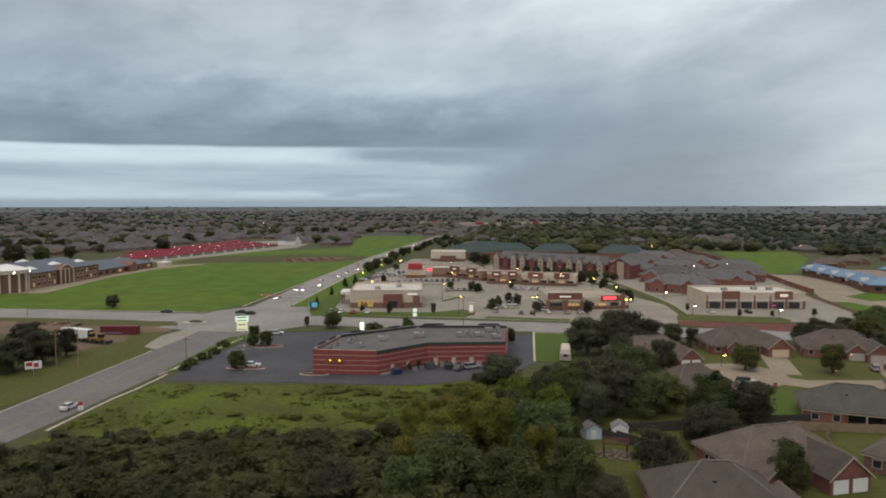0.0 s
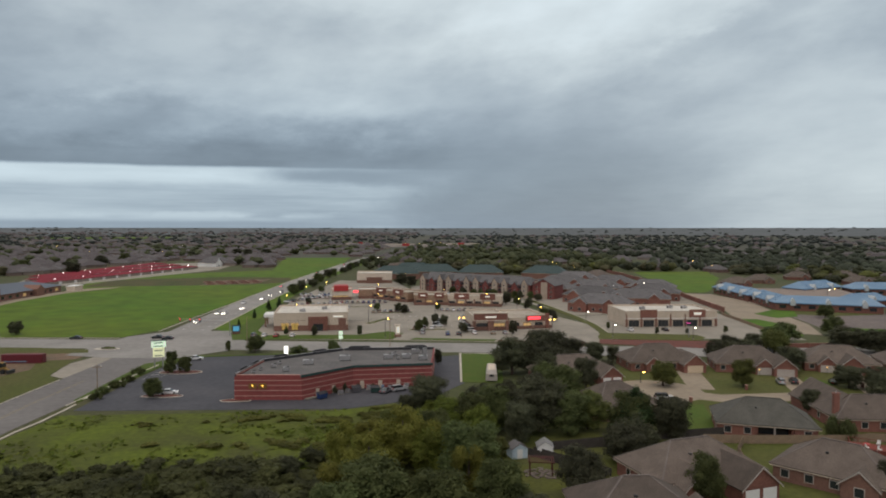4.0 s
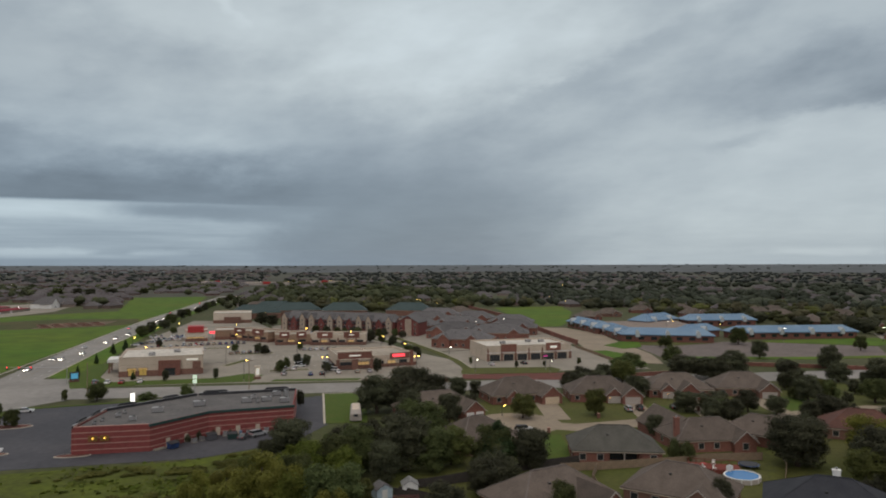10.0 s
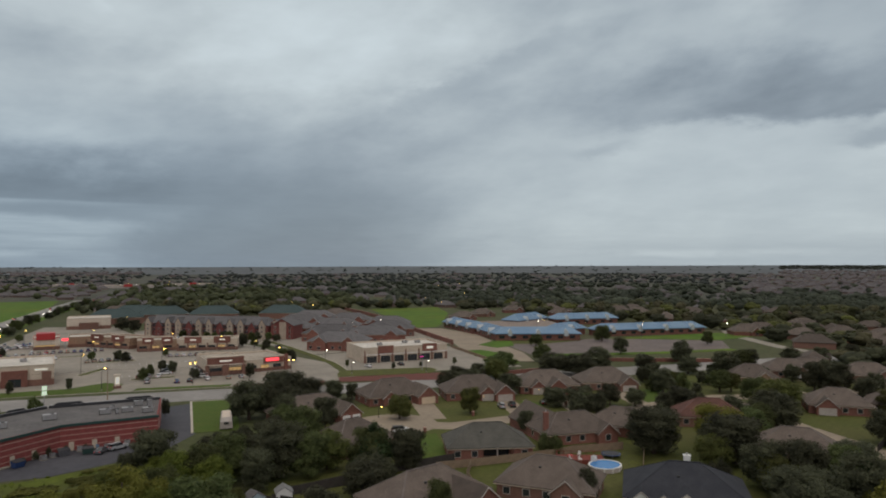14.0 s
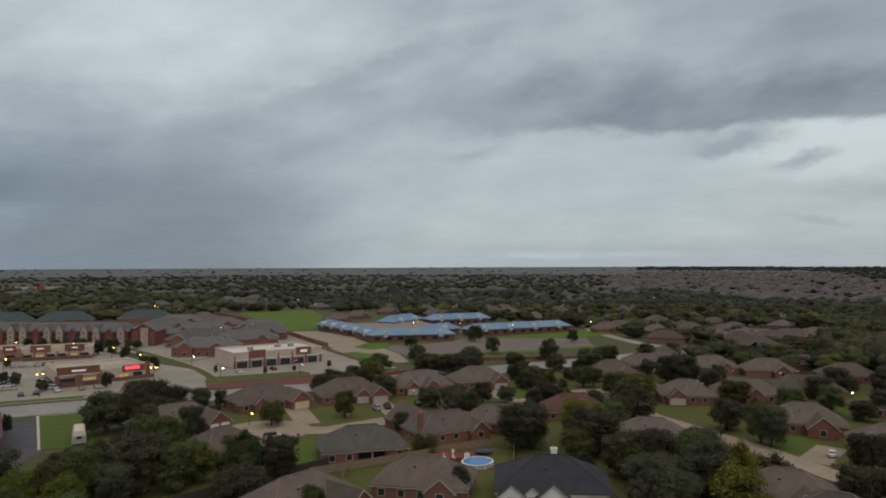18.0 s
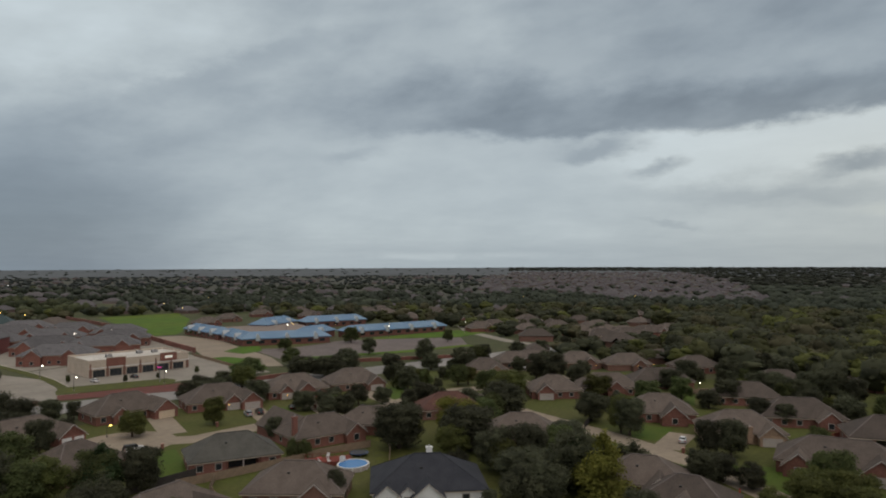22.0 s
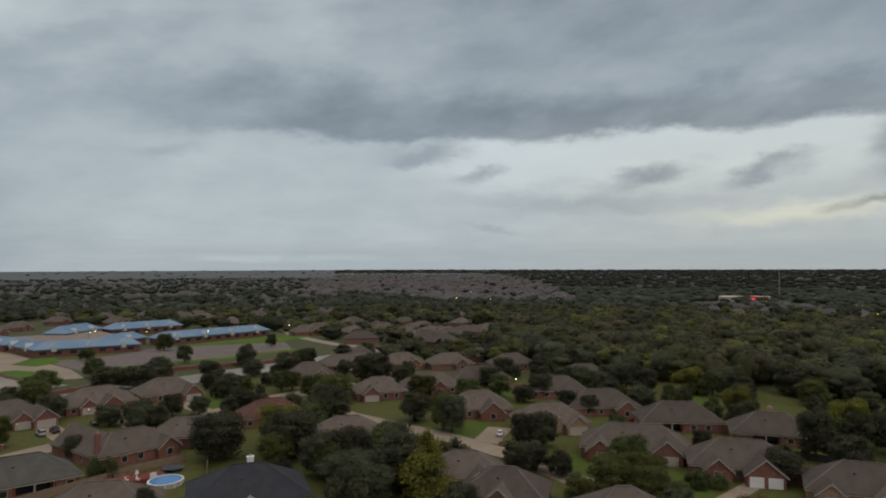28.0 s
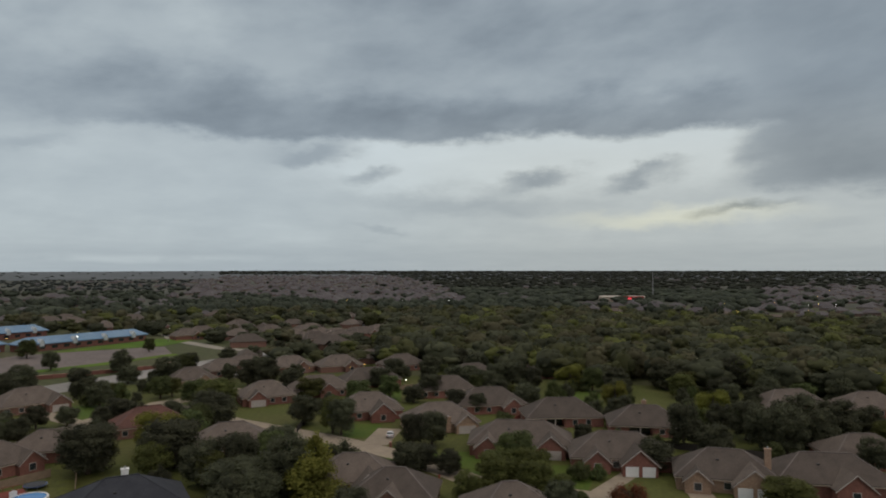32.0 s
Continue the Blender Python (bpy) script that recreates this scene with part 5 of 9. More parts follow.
for q in (-7.2, -0.6, 0.6, 7.2):
    part("brick_pier", Build().box(q - 0.7, -1.0, 0, q + 0.7, 0.0, 4.4), BRICK2, cafe)
side = block("low_shop", "low beige shop with a glowing red sign", 70, 291, 8, 20, 28, 4.4, BEIGE, TANROOF, BRICK2, STUCCO)
part("sign_board", Build().box(-2.5, -0.3, 3.3, 6.5, 0.0, 5.8), BRICK, side)
part("sign", Build().box(-1.4, -0.45, 4.2, 4.2, -0.31, 5.3), SIGNRED, side, "glowing red sign")
part("tower", Build().box(6.8, -0.8, 0, 8.2, 0.6, 6.6), BRICK, side)
for k in range(3):
    shop_front(side, -9 + k * 5.4, -5.4 + k * 5.4, 0, 2.8, k == 1)
# the long row of shops facing the inner car park
for x, y, a, w, d, wall, nm in ((12, 408, -48, 30, 16, TANBRICK, "tan brick"), (34.5, 382, -3, 19, 18, TANBRICK, "tan brick"), (58, 374, -14, 30, 16, BEIGE, "beige stucco")):
    s = block("shop_unit", nm + " shop unit with a flat pale roof", x, y, a, w, d, 5.2, wall, TANROOF, BRICK2, STUCCO, "shop", "inner shops")
    n = int(w / 5)
    for k in range(n):
        x0 = -w / 2 + 0.9 + k * (w - 1) / n
        shop_front(s, x0, x0 + 3.4, 0, 2.8, k % 3 == 1)
        part("brick_pier", Build().box(x0 - 0.8, -0.4, 0, x0 - 0.1, 0.1, 4.0), BRICK2, s)
    for q in (-0.24, 0.24):
        part("parapet_front", Build().box(w * (q - 0.14), -0.4, 3.9, w * (q + 0.14), 0.4, 7.2), BRICK, s, "raised brick parapet")
        part("parapet_cap", Build().box(w * (q - 0.15), -0.55, 7.2, w * (q + 0.15), 0.5, 7.5), STUCCO, s)
    for q in (-0.24, 0.24):
        part("sign", Build().box(w * q - 1.4, -0.52, 5.3, w * q + 1.4, -0.41, 5.9), SIGNWHT, s, "pale sign letters")
diner = block("diner", "small restaurant with a red roof and pale walls", -16.5, 414, 2, 12, 16, 5.6, STUCCO, PALEROOF, BRICK2, REDTRIM, "restaurant")
part("red_hood", Build().box(-4.6, -0.6, 5.2, 4.0, 8.5, 8.6), REDTRIM, diner, "bright red roof hood")
part("sign", Build().box(7.0, -0.6, 4.4, 10, -0.3, 5.6), SIGNRED, diner, "glowing red sign")
part("sign_pole", Build().box(8.4, -0.6, 0, 8.8, -0.3, 4.4), STEEL, diner)
shop_front(diner, -5, 4, 0, 2.6, True)
block("store", "beige flat-roofed store with a brick base", -1, 420, 0, 11, 18, 5.0, TANBRICK, PALEROOF, BRICK2, STUCCO, "shop")
s = block("store", "cream flat-roofed store with a dark porch", 4, 532, -2, 27, 24, 7.0, STUCCO, PALEROOF, BRICK2, STUCCO, "shop")
part("porch", Build().box(-6, -2.5, 0, 6, 0, 4.6), BRICK2, s)


# three-storey apartments with gabled bays
def apartment(x, y, turn, n, bay=7.8, d=15.0, h=8.2, wall=None, roof=None, label="red brick and cream apartment block with gabled bays"):
    ob = thing("apartment_building", label, "apartment building", (x, y, 0), turn, "apartments")
    wall, roof = wall or BRICK, roof or SHINGLE2
    w = n * bay
    part("wall", Build().box(-w / 2, 0, 0, w / 2, d, h), wall, ob)
    r = Build()
    r.add([(-w / 2 - 0.6, -0.6, h), (w / 2 + 0.6, -0.6, h), (w / 2 + 0.6, d + 0.6, h), (-w / 2 - 0.6, d + 0.6, h), (-w / 2 + 4, d / 2, h + 4.6), (w / 2 - 4, d / 2, h + 4.6)], [(3, 2, 1, 0), (0, 1, 5, 4), (2, 3, 4, 5), (1, 2, 5), (3, 0, 4)])
    main = part("roof", r, roof, ob)
    part("ridge_cap", Build().beam((-w / 2 + 4, d / 2, h + 4.55), (w / 2 - 4, d / 2, h + 4.55), 0.4, 0.14), RIDGE, main)
    for k in range(n):
        q = -w / 2 + (k + 0.5) * bay
        tall = k % 3 != 1
        bw, top = (1.9, h + 0.9) if tall else (2.3, h - 1.2)
        out = -1.5 if tall else -0.9
        gable = [(q - bw, out, top), (q + bw, out, top), (q, out, top + 2.9), (q - bw, out + 0.2, top), (q + bw, out + 0.2, top), (q, out + 0.2, top + 2.9)]
        part("bay", Build().box(q - bw, out, 0, q + bw, 0.0, top).add(gable, [(0, 1, 2), (3, 5, 4), (0, 3, 4, 1), (1, 4, 5, 2), (2, 5, 3, 0)]), TAN if tall else wall, ob, "cream-rendered gabled bay" if tall else "red brick gabled bay")
        part("bay_roof", gable_roof(Build(), q, out - 0.25, 5.2, bw, top + 0.1, 2.9, 0.3), roof, ob)
        for z in (1.6, 4.4, 7.0):
            if z < top - 0.6:
                window(ob, q, out, z, 1.0, 1.3, 0, TRIMW)
            if k < n - 1:
                window(ob, q + bay / 2, 0, z, 1.0, 1.3, 0, TRIMW)
                part("balcony", Build().box(q + bay / 2 - 1.2, -1.0, z - 1.0, q + bay / 2 + 1.2, 0, z - 0.85).box(q + bay / 2 - 1.2, -1.0, z - 0.85, q + bay / 2 + 1.2, -0.94, z - 0.1), DARKTRIM, ob) if z > 2 else None
    for s in (-1, 1):
        part("end_pilaster", Build().box(s * w / 2 - 0.12 if s < 0 else s * w / 2, d * 0.36, 0, s * w / 2 if s < 0 else s * w / 2 + 0.12, d * 0.70, h + 2.2), BEIGE, ob)
        part("end_gable", Build().add([(s * w / 2, 0.4, h), (s * w / 2, d - 0.4, h), (s * w / 2, d / 2, h + 3.2)], [(0, 1, 2) if s > 0 else (0, 2, 1)]), wall, ob)
    return ob


TAN = material("tan render", (0.40, 0.325, 0.255), (0.34, 0.275, 0.215), 0.4, 0.9, fine=6)
DULLRED = banded("dull red brick", (0.21, 0.068, 0.060), (0.17, 0.056, 0.050), 4.0, vary=0.06)
apartment(67, 443, -42, 12, 7.2, 15.0, 8.0, DULLRED)
end = thing("apartment_building", "tall gable end of red brick with a wide cream stripe", "apartment building", (106, 409, 0), -36, "apartments")
part("wall", Build().box(-7, 0, 0, 7, 16, 8.4).add([(-7, 0, 8.4), (7, 0, 8.4), (0, 0, 12.2), (-7, 16, 8.4), (7, 16, 8.4), (0, 16, 12.2)], [(0, 1, 2), (3, 5, 4), (0, 3, 4, 1), (1, 4, 5, 2), (2, 5, 3, 0)]), DULLRED, end)
part("roof", gable_roof(Build(), 0, -0.5, 16.5, 7, 8.5, 3.8, 0.5), SHINGLE2, end)
part("cream_stripe", Build().box(-1.6, -0.15, 0, 2.6, 0.0, 10.2), TAN, end, "wide cream-rendered stripe")
for z in (1.6, 4.4, 7.1):
    window(end, -4.4, 0, z, 1.3, 1.5, 0, BEIGE)
    window(end, 4.9, 0, z, 1.3, 1.5, 0, BEIGE)

for x, y, a, L in ((122, 350, -34, 14), (152, 374, -24, 18), (174, 404, -28, 14), (132, 392, -30, 16), (188, 440, -30, 14), (118, 440, -45, 18), (150, 440, -30, 16), (100, 482, -40, 18), (140, 482, -25, 18), (175, 480, -25, 14), (160, 520, -20, 16)):
    house(x, y, a, L, 17, wall=BRICK, rise=4.6, roof=SHINGLE2, wings=[(-L * 0.6, -1, 7, 2.5, "window"), (L * 0.5, -1, 7, 2.5, "window")], high=4.6, label="two-storey red brick apartment block with a grey hipped roof")
for x, y, a in ((22, 575, 5), (58, 598, -5), (96, 585, -10), (40, 622, 0), (150, 570, -30)):
    house(x, y, a, 20, 18, wall=BRICK2, roof=GREENROOF, high=4.6, windows=False, label="two-storey block with a dull green roof")

# the school with blue roofs
school = thing("school", "low brick school with bright blue metal roofs", "school")


def wing(a, c, d, h=4.2, rise=3.4, flat=False):
    """A range of the school: its front runs from a to c, and it is d deep behind that."""
    (x0, y0), (x1, y1) = a, c
    L = math.hypot(x1 - x0, y1 - y0)
    m = pose((x0 + x1) / 2, (y0 + y1) / 2, 0, 0, 0, math.degrees(math.atan2(y1 - y0, x1 - x0)))
    w = part("wall", Build().box(-L / 2, 0, 0, L / 2, d, h), BRICK, school)
    w.matrix_basis = m
    o = 1.0
    r = part("roof", Build().add([(-L / 2 - o, -o, h), (L / 2 + o, -o, h), (L / 2 + o, d + o, h), (-L / 2 - o, d + o, h), (-L / 2 + d * 0.35, d / 2, h + rise), (L / 2 - d * 0.35, d / 2, h + rise), (-L / 2 - o, -o, h - 0.5), (L / 2 + o, -o, h - 0.5), (L / 2 + o, d + o, h - 0.5), (-L / 2 - o, d + o, h - 0.5)], [(0, 1, 5, 4), (2, 3, 4, 5), (1, 2, 5), (3, 0, 4), (6, 7, 1, 0), (7, 8, 2, 1), (8, 9, 3, 2), (9, 6, 0, 3), (9, 8, 7, 6)]), BLUEROOF, school)
    r.matrix_basis = m
    seams = Build()
    for k in range(int(L / 1.2)):
        q = -L / 2 + 0.6 + k * 1.2
        t = min(1.0, (q + L / 2 + o) / (d * 0.35 + o), (L / 2 + o - q) / (d * 0.35 + o))
        seams.beam((q, -o, h), (q, -o + t * (d / 2 + o), h + rise * t), 0.06, 0.07)
    sm = part("roof_seams", seams, BLUEROOF, r)
    n = max(1, int(L / 16))
    for k in range(n):
        q = -L / 2 + L * (k + 0.5) / n
        dm = part("dormer", Build().box(q - 1.2, -1.2, h - 1.5, q + 1.2, 2.0, h + 0.8).add([(q - 1.2, -1.2, h + 0.8), (q + 1.2, -1.2, h + 0.8), (q, -1.2, h + 2.6), (q - 1.2, 3.0, h + 0.8), (q + 1.2, 3.0, h + 0.8), (q, 3.0, h + 2.6)], [(0, 1, 2), (3, 5, 4), (1, 4, 5, 2), (2, 5, 3, 0)]), bpy.data.materials.get("pale blue metal") or plain("pale blue metal", (0.46, 0.49, 0.50), 0.6), school, "pale gabled bay rising through the eaves")
        dm.matrix_basis = m
    for k in range(int(L / 7)):
        q = -L / 2 + 3.5 + k * 7
        wd = part("window_band", Build().box(q - 1.6, -0.05, 1.1, q + 1.6, 0.03, 2.9), GLASS, school)
        wd.matrix_basis = m


wing((230, 436), (224, 384), 12)
wing((226, 386), (217, 345), 12)
wing((217, 345), (262, 323), 13)
wing((262, 344), (288, 350), 12, 4.4, 3.6)
wing((276, 408), (312, 424), 14, 5.0, 4.2)
wing((312, 412), (362, 402), 14, 4.6, 3.8)
wing((286, 334), (362, 319), 13)
court = part("flat_roof", Build().prism([(236, 430), (232, 356), (262, 338), (284, 356), (306, 420), (276, 420)], 3.4, 4.0), material("gravel roof", (0.24, 0.19, 0.16), (0.19, 0.155, 0.13), 0.2, 0.9, fine=1.0), school, "pale gravel flat roof")

# the brick school west of the field
SLATE = plain("slate-blue roof", (0.085, 0.10, 0.13), 0.6)
west = thing("brick_school", "long brick school with a slate-blue roof and white roof lights", "school", (-212, 405, 0), 84)
part("wall", Build().box(-56, 0, 0, 12, 34, 8.2), BRICK2, west)
part("low_wall", Build().box(12, 2, 0, 78, 30, 4.0), BRICK2, west)
part("roof", Build().add([(-57, -1, 8.2), (13, -1, 8.2), (13, 35, 8.2), (-57, 35, 8.2), (-46, 17, 13.0), (2, 17, 13.0)], [(3, 2, 1, 0), (0, 1, 5, 4), (2, 3, 4, 5), (1, 2, 5), (3, 0, 4)]), SLATE, west)
part("low_roof", Build().add([(12, 1, 4.0), (79, 1, 4.0), (79, 31, 4.0), (12, 31, 4.0), (14, 16, 9.0), (66, 16, 7.6)], [(3, 2, 1, 0), (0, 1, 5, 4), (2, 3, 4, 5), (1, 2, 5), (3, 0, 4)]), SLATE, west)
for x, y, z in ((-40, 6, 9.8), (-18, 8, 10.6), (4, 8, 10.2), (-46, 20, 12.0), (-24, 22, 12.2)):
    part("roof_light", Build().box(x - 3, y - 2, z - 1.6, x + 3, y + 2, z).add([(x - 3.6, y - 2.6, z), (x + 3.6, y - 2.6, z), (x + 3.6, y + 2.6, z), (x - 3.6, y + 2.6, z), (x, y, z + 1.6)], [(3, 2, 1, 0), (0, 1, 4), (1, 2, 4), (2, 3, 4), (3, 0, 4)]), WHITE, west, "white pyramid roof light")
part("portico", Build().box(-26, -1.2, 0, -14, 0, 8.4).add([(-26, -1.2, 8.4), (-14, -1.2, 8.4), (-20, -1.2, 10.6), (-26, 4, 8.4), (-14, 4, 8.4), (-20, 4, 10.6)], [(0, 1, 2), (3, 5, 4), (1, 4, 5, 2), (2, 5, 3, 0)]), BRICK2, west, "brick gabled portico")
part("pediment_trim", Build().beam((-26.2, -1.4, 8.2), (-13.8, -1.4, 8.2), 0.4, 0.45).beam((-26.2, -1.4, 8.4), (-20, -1.4, 10.7), 0.4, 0.3).beam((-20, -1.4, 10.7), (-13.8, -1.4, 8.4), 0.4, 0.3), BEIGE, west)
for k in range(4):
    part("column", Build().tube((-25.4 + k * 3.6, -1.7, 0), (-25.4 + k * 3.6, -1.7, 8.0), 0.4, 0.36, 10), BEIGE, west)
for k in range(16):
    q = -53 + k * 4.1
    if -27 < q < -13:
        continue
    for z in (2.0, 5.8):
        pn = part("window", Build().box(q - 0.6, -0.06, z - 0.8, q + 0.6, 0.02, z + 0.8), WARMWIN if (k * 7 + int(z)) % 4 == 0 else GLASS, west)
        part("surround", Build().box(q - 1.1, -0.05, z + 0.9, q + 1.1, 0.02, z + 1.2).box(q - 1.1, -0.05, z - 1.15, q + 1.1, 0.02, z - 0.9), STUCCO, pn)
for k in range(9):
    q = 17 + k * 7
    part("window", Build().box(q - 1.5, 1.94, 0.9, q + 1.5, 2.02, 2.7), WARMWIN if k in (3, 8) else GLASS, west)
part("gable_bay", Build().box(46, -1, 0, 54, 2, 4.4).add([(46, -1, 4.4), (54, -1, 4.4), (50, -1, 6.8), (46, 9, 4.4), (54, 9, 4.4), (50, 9, 6.8)], [(0, 1, 2), (3, 5, 4), (1, 4, 5, 2), (2, 5, 3, 0)]), BRICK2, west)
part("rotunda", Build().disc(-58, 5, 9, 9, 0, 11.0, 16), BRICK2, west, "brick corner rotunda")
for k in range(8):
    a = radians(200 + k * 26)
    part("column", Build().tube((-58 + 9.6 * math.cos(a), 5 + 9.6 * math.sin(a), 0), (-58 + 9.6 * math.cos(a), 5 + 9.6 * math.sin(a), 9.6), 0.55, 0.5, 10), STUCCO, west)
    w2 = part("lamp", Build().ball(-58 + 10.4 * math.cos(a + 0.2), 5 + 10.4 * math.sin(a + 0.2), 10.2, 0.35, 0.35, 0.35, 6, 4), LAMP_W, west) if k % 3 == 1 else None
part("entablature", Build().disc(-58, 5, 10.4, 10.4, 9.6, 11.4, 20), STUCCO, west)
part("rotunda_roof", Build().add([(-58 + 11 * math.cos(k * 0.3927), 5 + 11 * math.sin(k * 0.3927), 11.4) for k in range(16)] + [(-58, 5, 14.4)], [tuple(range(16))[::-1]] + [(k, (k + 1) % 16, 16) for k in range(16)]), WHITE, west, "white conical roof")
sheet("walk_school", [(-222, 340), (-200, 342), (-203, 420), (-196, 470), (-180, 500), (-176, 512), (-196, 500), (-206, 470)], 0.09, CONCRETE2, "pale concrete walk before the brick school", "pavement")
pump = thing("utility_building", "small pale utility building with a flat roof", "building", (-196, 486, 0), 84)
part("wall", Build().box(-4, 0, 0, 6, 6, 3.2), STUCCO, pump)
part("roof", Build().box(-4.3, -0.3, 3.2, 6.3, 6.3, 3.5), WHITE, pump)

# red-roofed canopies over rows of parking beyond the field
sheet("lot_canopies", [(-232, 500), (-150, 700), (-150, 790), (-200, 830), (-244, 800), (-280, 600), (-262, 530)], 0.075, CONCRETE, "pale concrete lot round the storage rows", "car park")
for k, (xa, ya, xb, yb) in enumerate(((-243, 524, -180, 722), (-256, 552, -204, 752), (-267, 582, -228, 782))):
    cn = thing("storage_row", "long low storage row with a red metal roof and pale walls", "storage row", (xa, ya, 0), math.degrees(math.atan2(yb - ya, xb - xa)), "canopies")
    L = math.hypot(xb - xa, yb - ya)
    part("roof", Build().add([(0, -7, 2.2), (L, -7, 2.2), (L, 7, 2.9), (0, 7, 2.9), (0, -7, 2.35), (L, -7, 2.35), (L, 7, 3.05), (0, 7, 3.05)], [(3, 2, 1, 0), (4, 5, 6, 7), (0, 1, 5, 4), (1, 2, 6, 5), (2, 3, 7, 6), (3, 0, 4, 7)]), bpy.data.materials.get("maroon metal") or material("maroon metal", (0.20, 0.020, 0.032), (0.16, 0.016, 0.026), 0.05, 0.85, fine=0.6, spec=0.15), cn)
    part("wall", Build().box(0.5, -6.6, 0, L - 0.5, 6.6, 2.18), CONCRETE, cn)
    for j in range(int(L / 16)):
        part("roll_door", Build().box(j * 16 + 2, -6.66, 0.05, j * 16 + 5, -6.6, 2.0), WHITE, cn)
hall = house(-168, 770, 75, 22, 18, wall=WHITE, roof=SHINGLE2, wings=[(-14, -1, 14, 3.0, "window")], windows=False, high=4.5, label="white hall with a slate roof and a gabled porch")

# ---- trees ----


def leaf_cards(blobs, count, size, rng, lift=0.35, tumble=0.38, up=0.35):
    """Leaf clumps: bent cards strewn through the outer shell of a set of ellipsoids. Returns an (n, 4, 3) array."""
    w = np.array([r[3] * r[4] + r[3] * r[5] for r in blobs])
    pick = rng.choice(len(blobs), count, p=w / w.sum())
    B = np.array(blobs)[pick]
    d = rng.normal(size=(count, 3))
    d[:, 2] += lift * rng.random(count)
    d /= np.linalg.norm(d, axis=1)[:, None]
    p = B[:, :3] + d * B[:, 3:6] * (0.60 + 0.60 * rng.random(count) ** 0.8)[:, None]
    n = d * (0.35 / max(up, 0.35)) ** 0.5 + np.array((0, 0, up)) + tumble * rng.normal(size=(count, 3))
    n /= np.linalg.norm(n, axis=1)[:, None]
    u = np.cross(n, rng.normal(size=(count, 3)))
    u /= np.linalg.norm(u, axis=1)[:, None]
    v = np.cross(n, u)
    s = size * (0.55 + 0.8 * rng.random(count))[:, None]
    return np.stack([p - u * s * 0.6 - v * s * 0.15, p - v * s * 0.5 + n * s * 0.1, p + u * s * 0.6 + v * s * 0.1, p + v * s * 0.5 - n * s * 0.12], 1)


def card_mesh(name, cards, mat, extra=None):
    """One mesh from an (n, 4, 3) array of cards."""
    v = cards.reshape(-1, 3)
    n = len(cards)
    me = bpy.data.meshes.new(name)
    me.vertices.add(4 * n)
    me.vertices.foreach_set("co", v.astype(np.float32).ravel())
    me.loops.add(4 * n)
    me.loops.foreach_set("vertex_index", np.arange(4 * n, dtype=np.int32))
    me.polygons.add(n)
    me.polygons.foreach_set("loop_start", np.arange(0, 4 * n, 4, dtype=np.int32))
    me.update(calc_edges=True)
    me.materials.append(mat)
    return me


def crown_blobs(kind, rng):
    """Ellipsoids (x, y, z, rx, ry, rz) of a crown of radius 4 and height 9, standing on the ground."""
    out = []
    if kind == "cone":
        for k in range(9):
            z = 1.2 + k * 0.85
            r = 3.4 * (1 - k / 9.5) ** 0.8
            for j in range(4 if k < 6 else 2):
                a = rng.random() * 6.3
                out.append((math.cos(a) * r * 0.45, math.sin(a) * r * 0.45, z, r * 0.62, r * 0.62, 0.9))
    elif kind == "tall":
        for k in range(15):
            z = 2.0 + 6.0 * rng.random()
            r = 2.3 * math.sin(math.pi * min(0.95, (z - 0.6) / 8.9)) ** 0.6
            a = rng.random() * 6.3
            out.append((math.cos(a) * r, math.sin(a) * r, z, 1.5, 1.5, 1.35))
    elif kind == "shrub":
        for k in range(26):
            a, r = rng.random() * 6.3, 3.1 * rng.random() ** 0.5
            q = 0.7 + 0.6 * rng.random()
            out.append((math.cos(a) * r, math.sin(a) * r, 1.6 + 5.6 * rng.random() * (1 - r / 4.4), q, q, 1.7 * q))
    else:
        for k in range(40):
            a, t = rng.random() * 6.3, rng.random()
            z = 1.7 + 6.1 * t
            r = 2.9 * math.sqrt(max(0.04, 1 - ((z - 4.3) / 4.5) ** 2)) * (0.55 + 0.45 * rng.random())
            q = 0.7 + 0.6 * rng.random()
            out.append((math.cos(a) * r, math.sin(a) * r, z, q, q, q * 0.9))
        out.append((0, 0, 4.6, 2.7, 2.7, 3.3))
    return out


def trunk_build(kind, rng):
    b = Build()
    top = 7.2 if kind in ("cone", "tall") else 4.6
    b.tube((0, 0, -0.3), (0.1, 0, top * 0.55), 0.32, 0.22, 7)
    b.tube((0.1, 0, top * 0.55), (0.2, 0.1, top), 0.22, 0.08, 6)
    for k in range(5):
        a, z = k * 1.26 + rng.random(), 1.9 + 0.4 * k
        b.tube((0.08, 0, z), (math.cos(a) * 1.9, math.sin(a) * 1.9, z + 1.7), 0.12, 0.04, 5)
    return b


def cube_ball():
    """A sphere of 24 quads: a cube cut twice each way, blown up."""
    at, faces = {}, []
    for ax in range(3):
        for side in (-1, 1):
            for i in (-1, 0):
                for j in (-1, 0):
                    q = []
                    for di, dj in ((0, 0), (1, 0), (1, 1), (0, 1)):
                        p = [0, 0, 0]
                        p[ax], p[(ax + 1) % 3], p[(ax + 2) % 3] = side, i + di, j + dj
                        q.append(at.setdefault(tuple(p), len(at)))
                    faces.append(q if side > 0 else q[::-1])
    v = np.array(list(at), float)
    return v / np.linalg.norm(v, axis=1)[:, None], np.array(faces)


BALL_V, BALL_F = cube_ball()


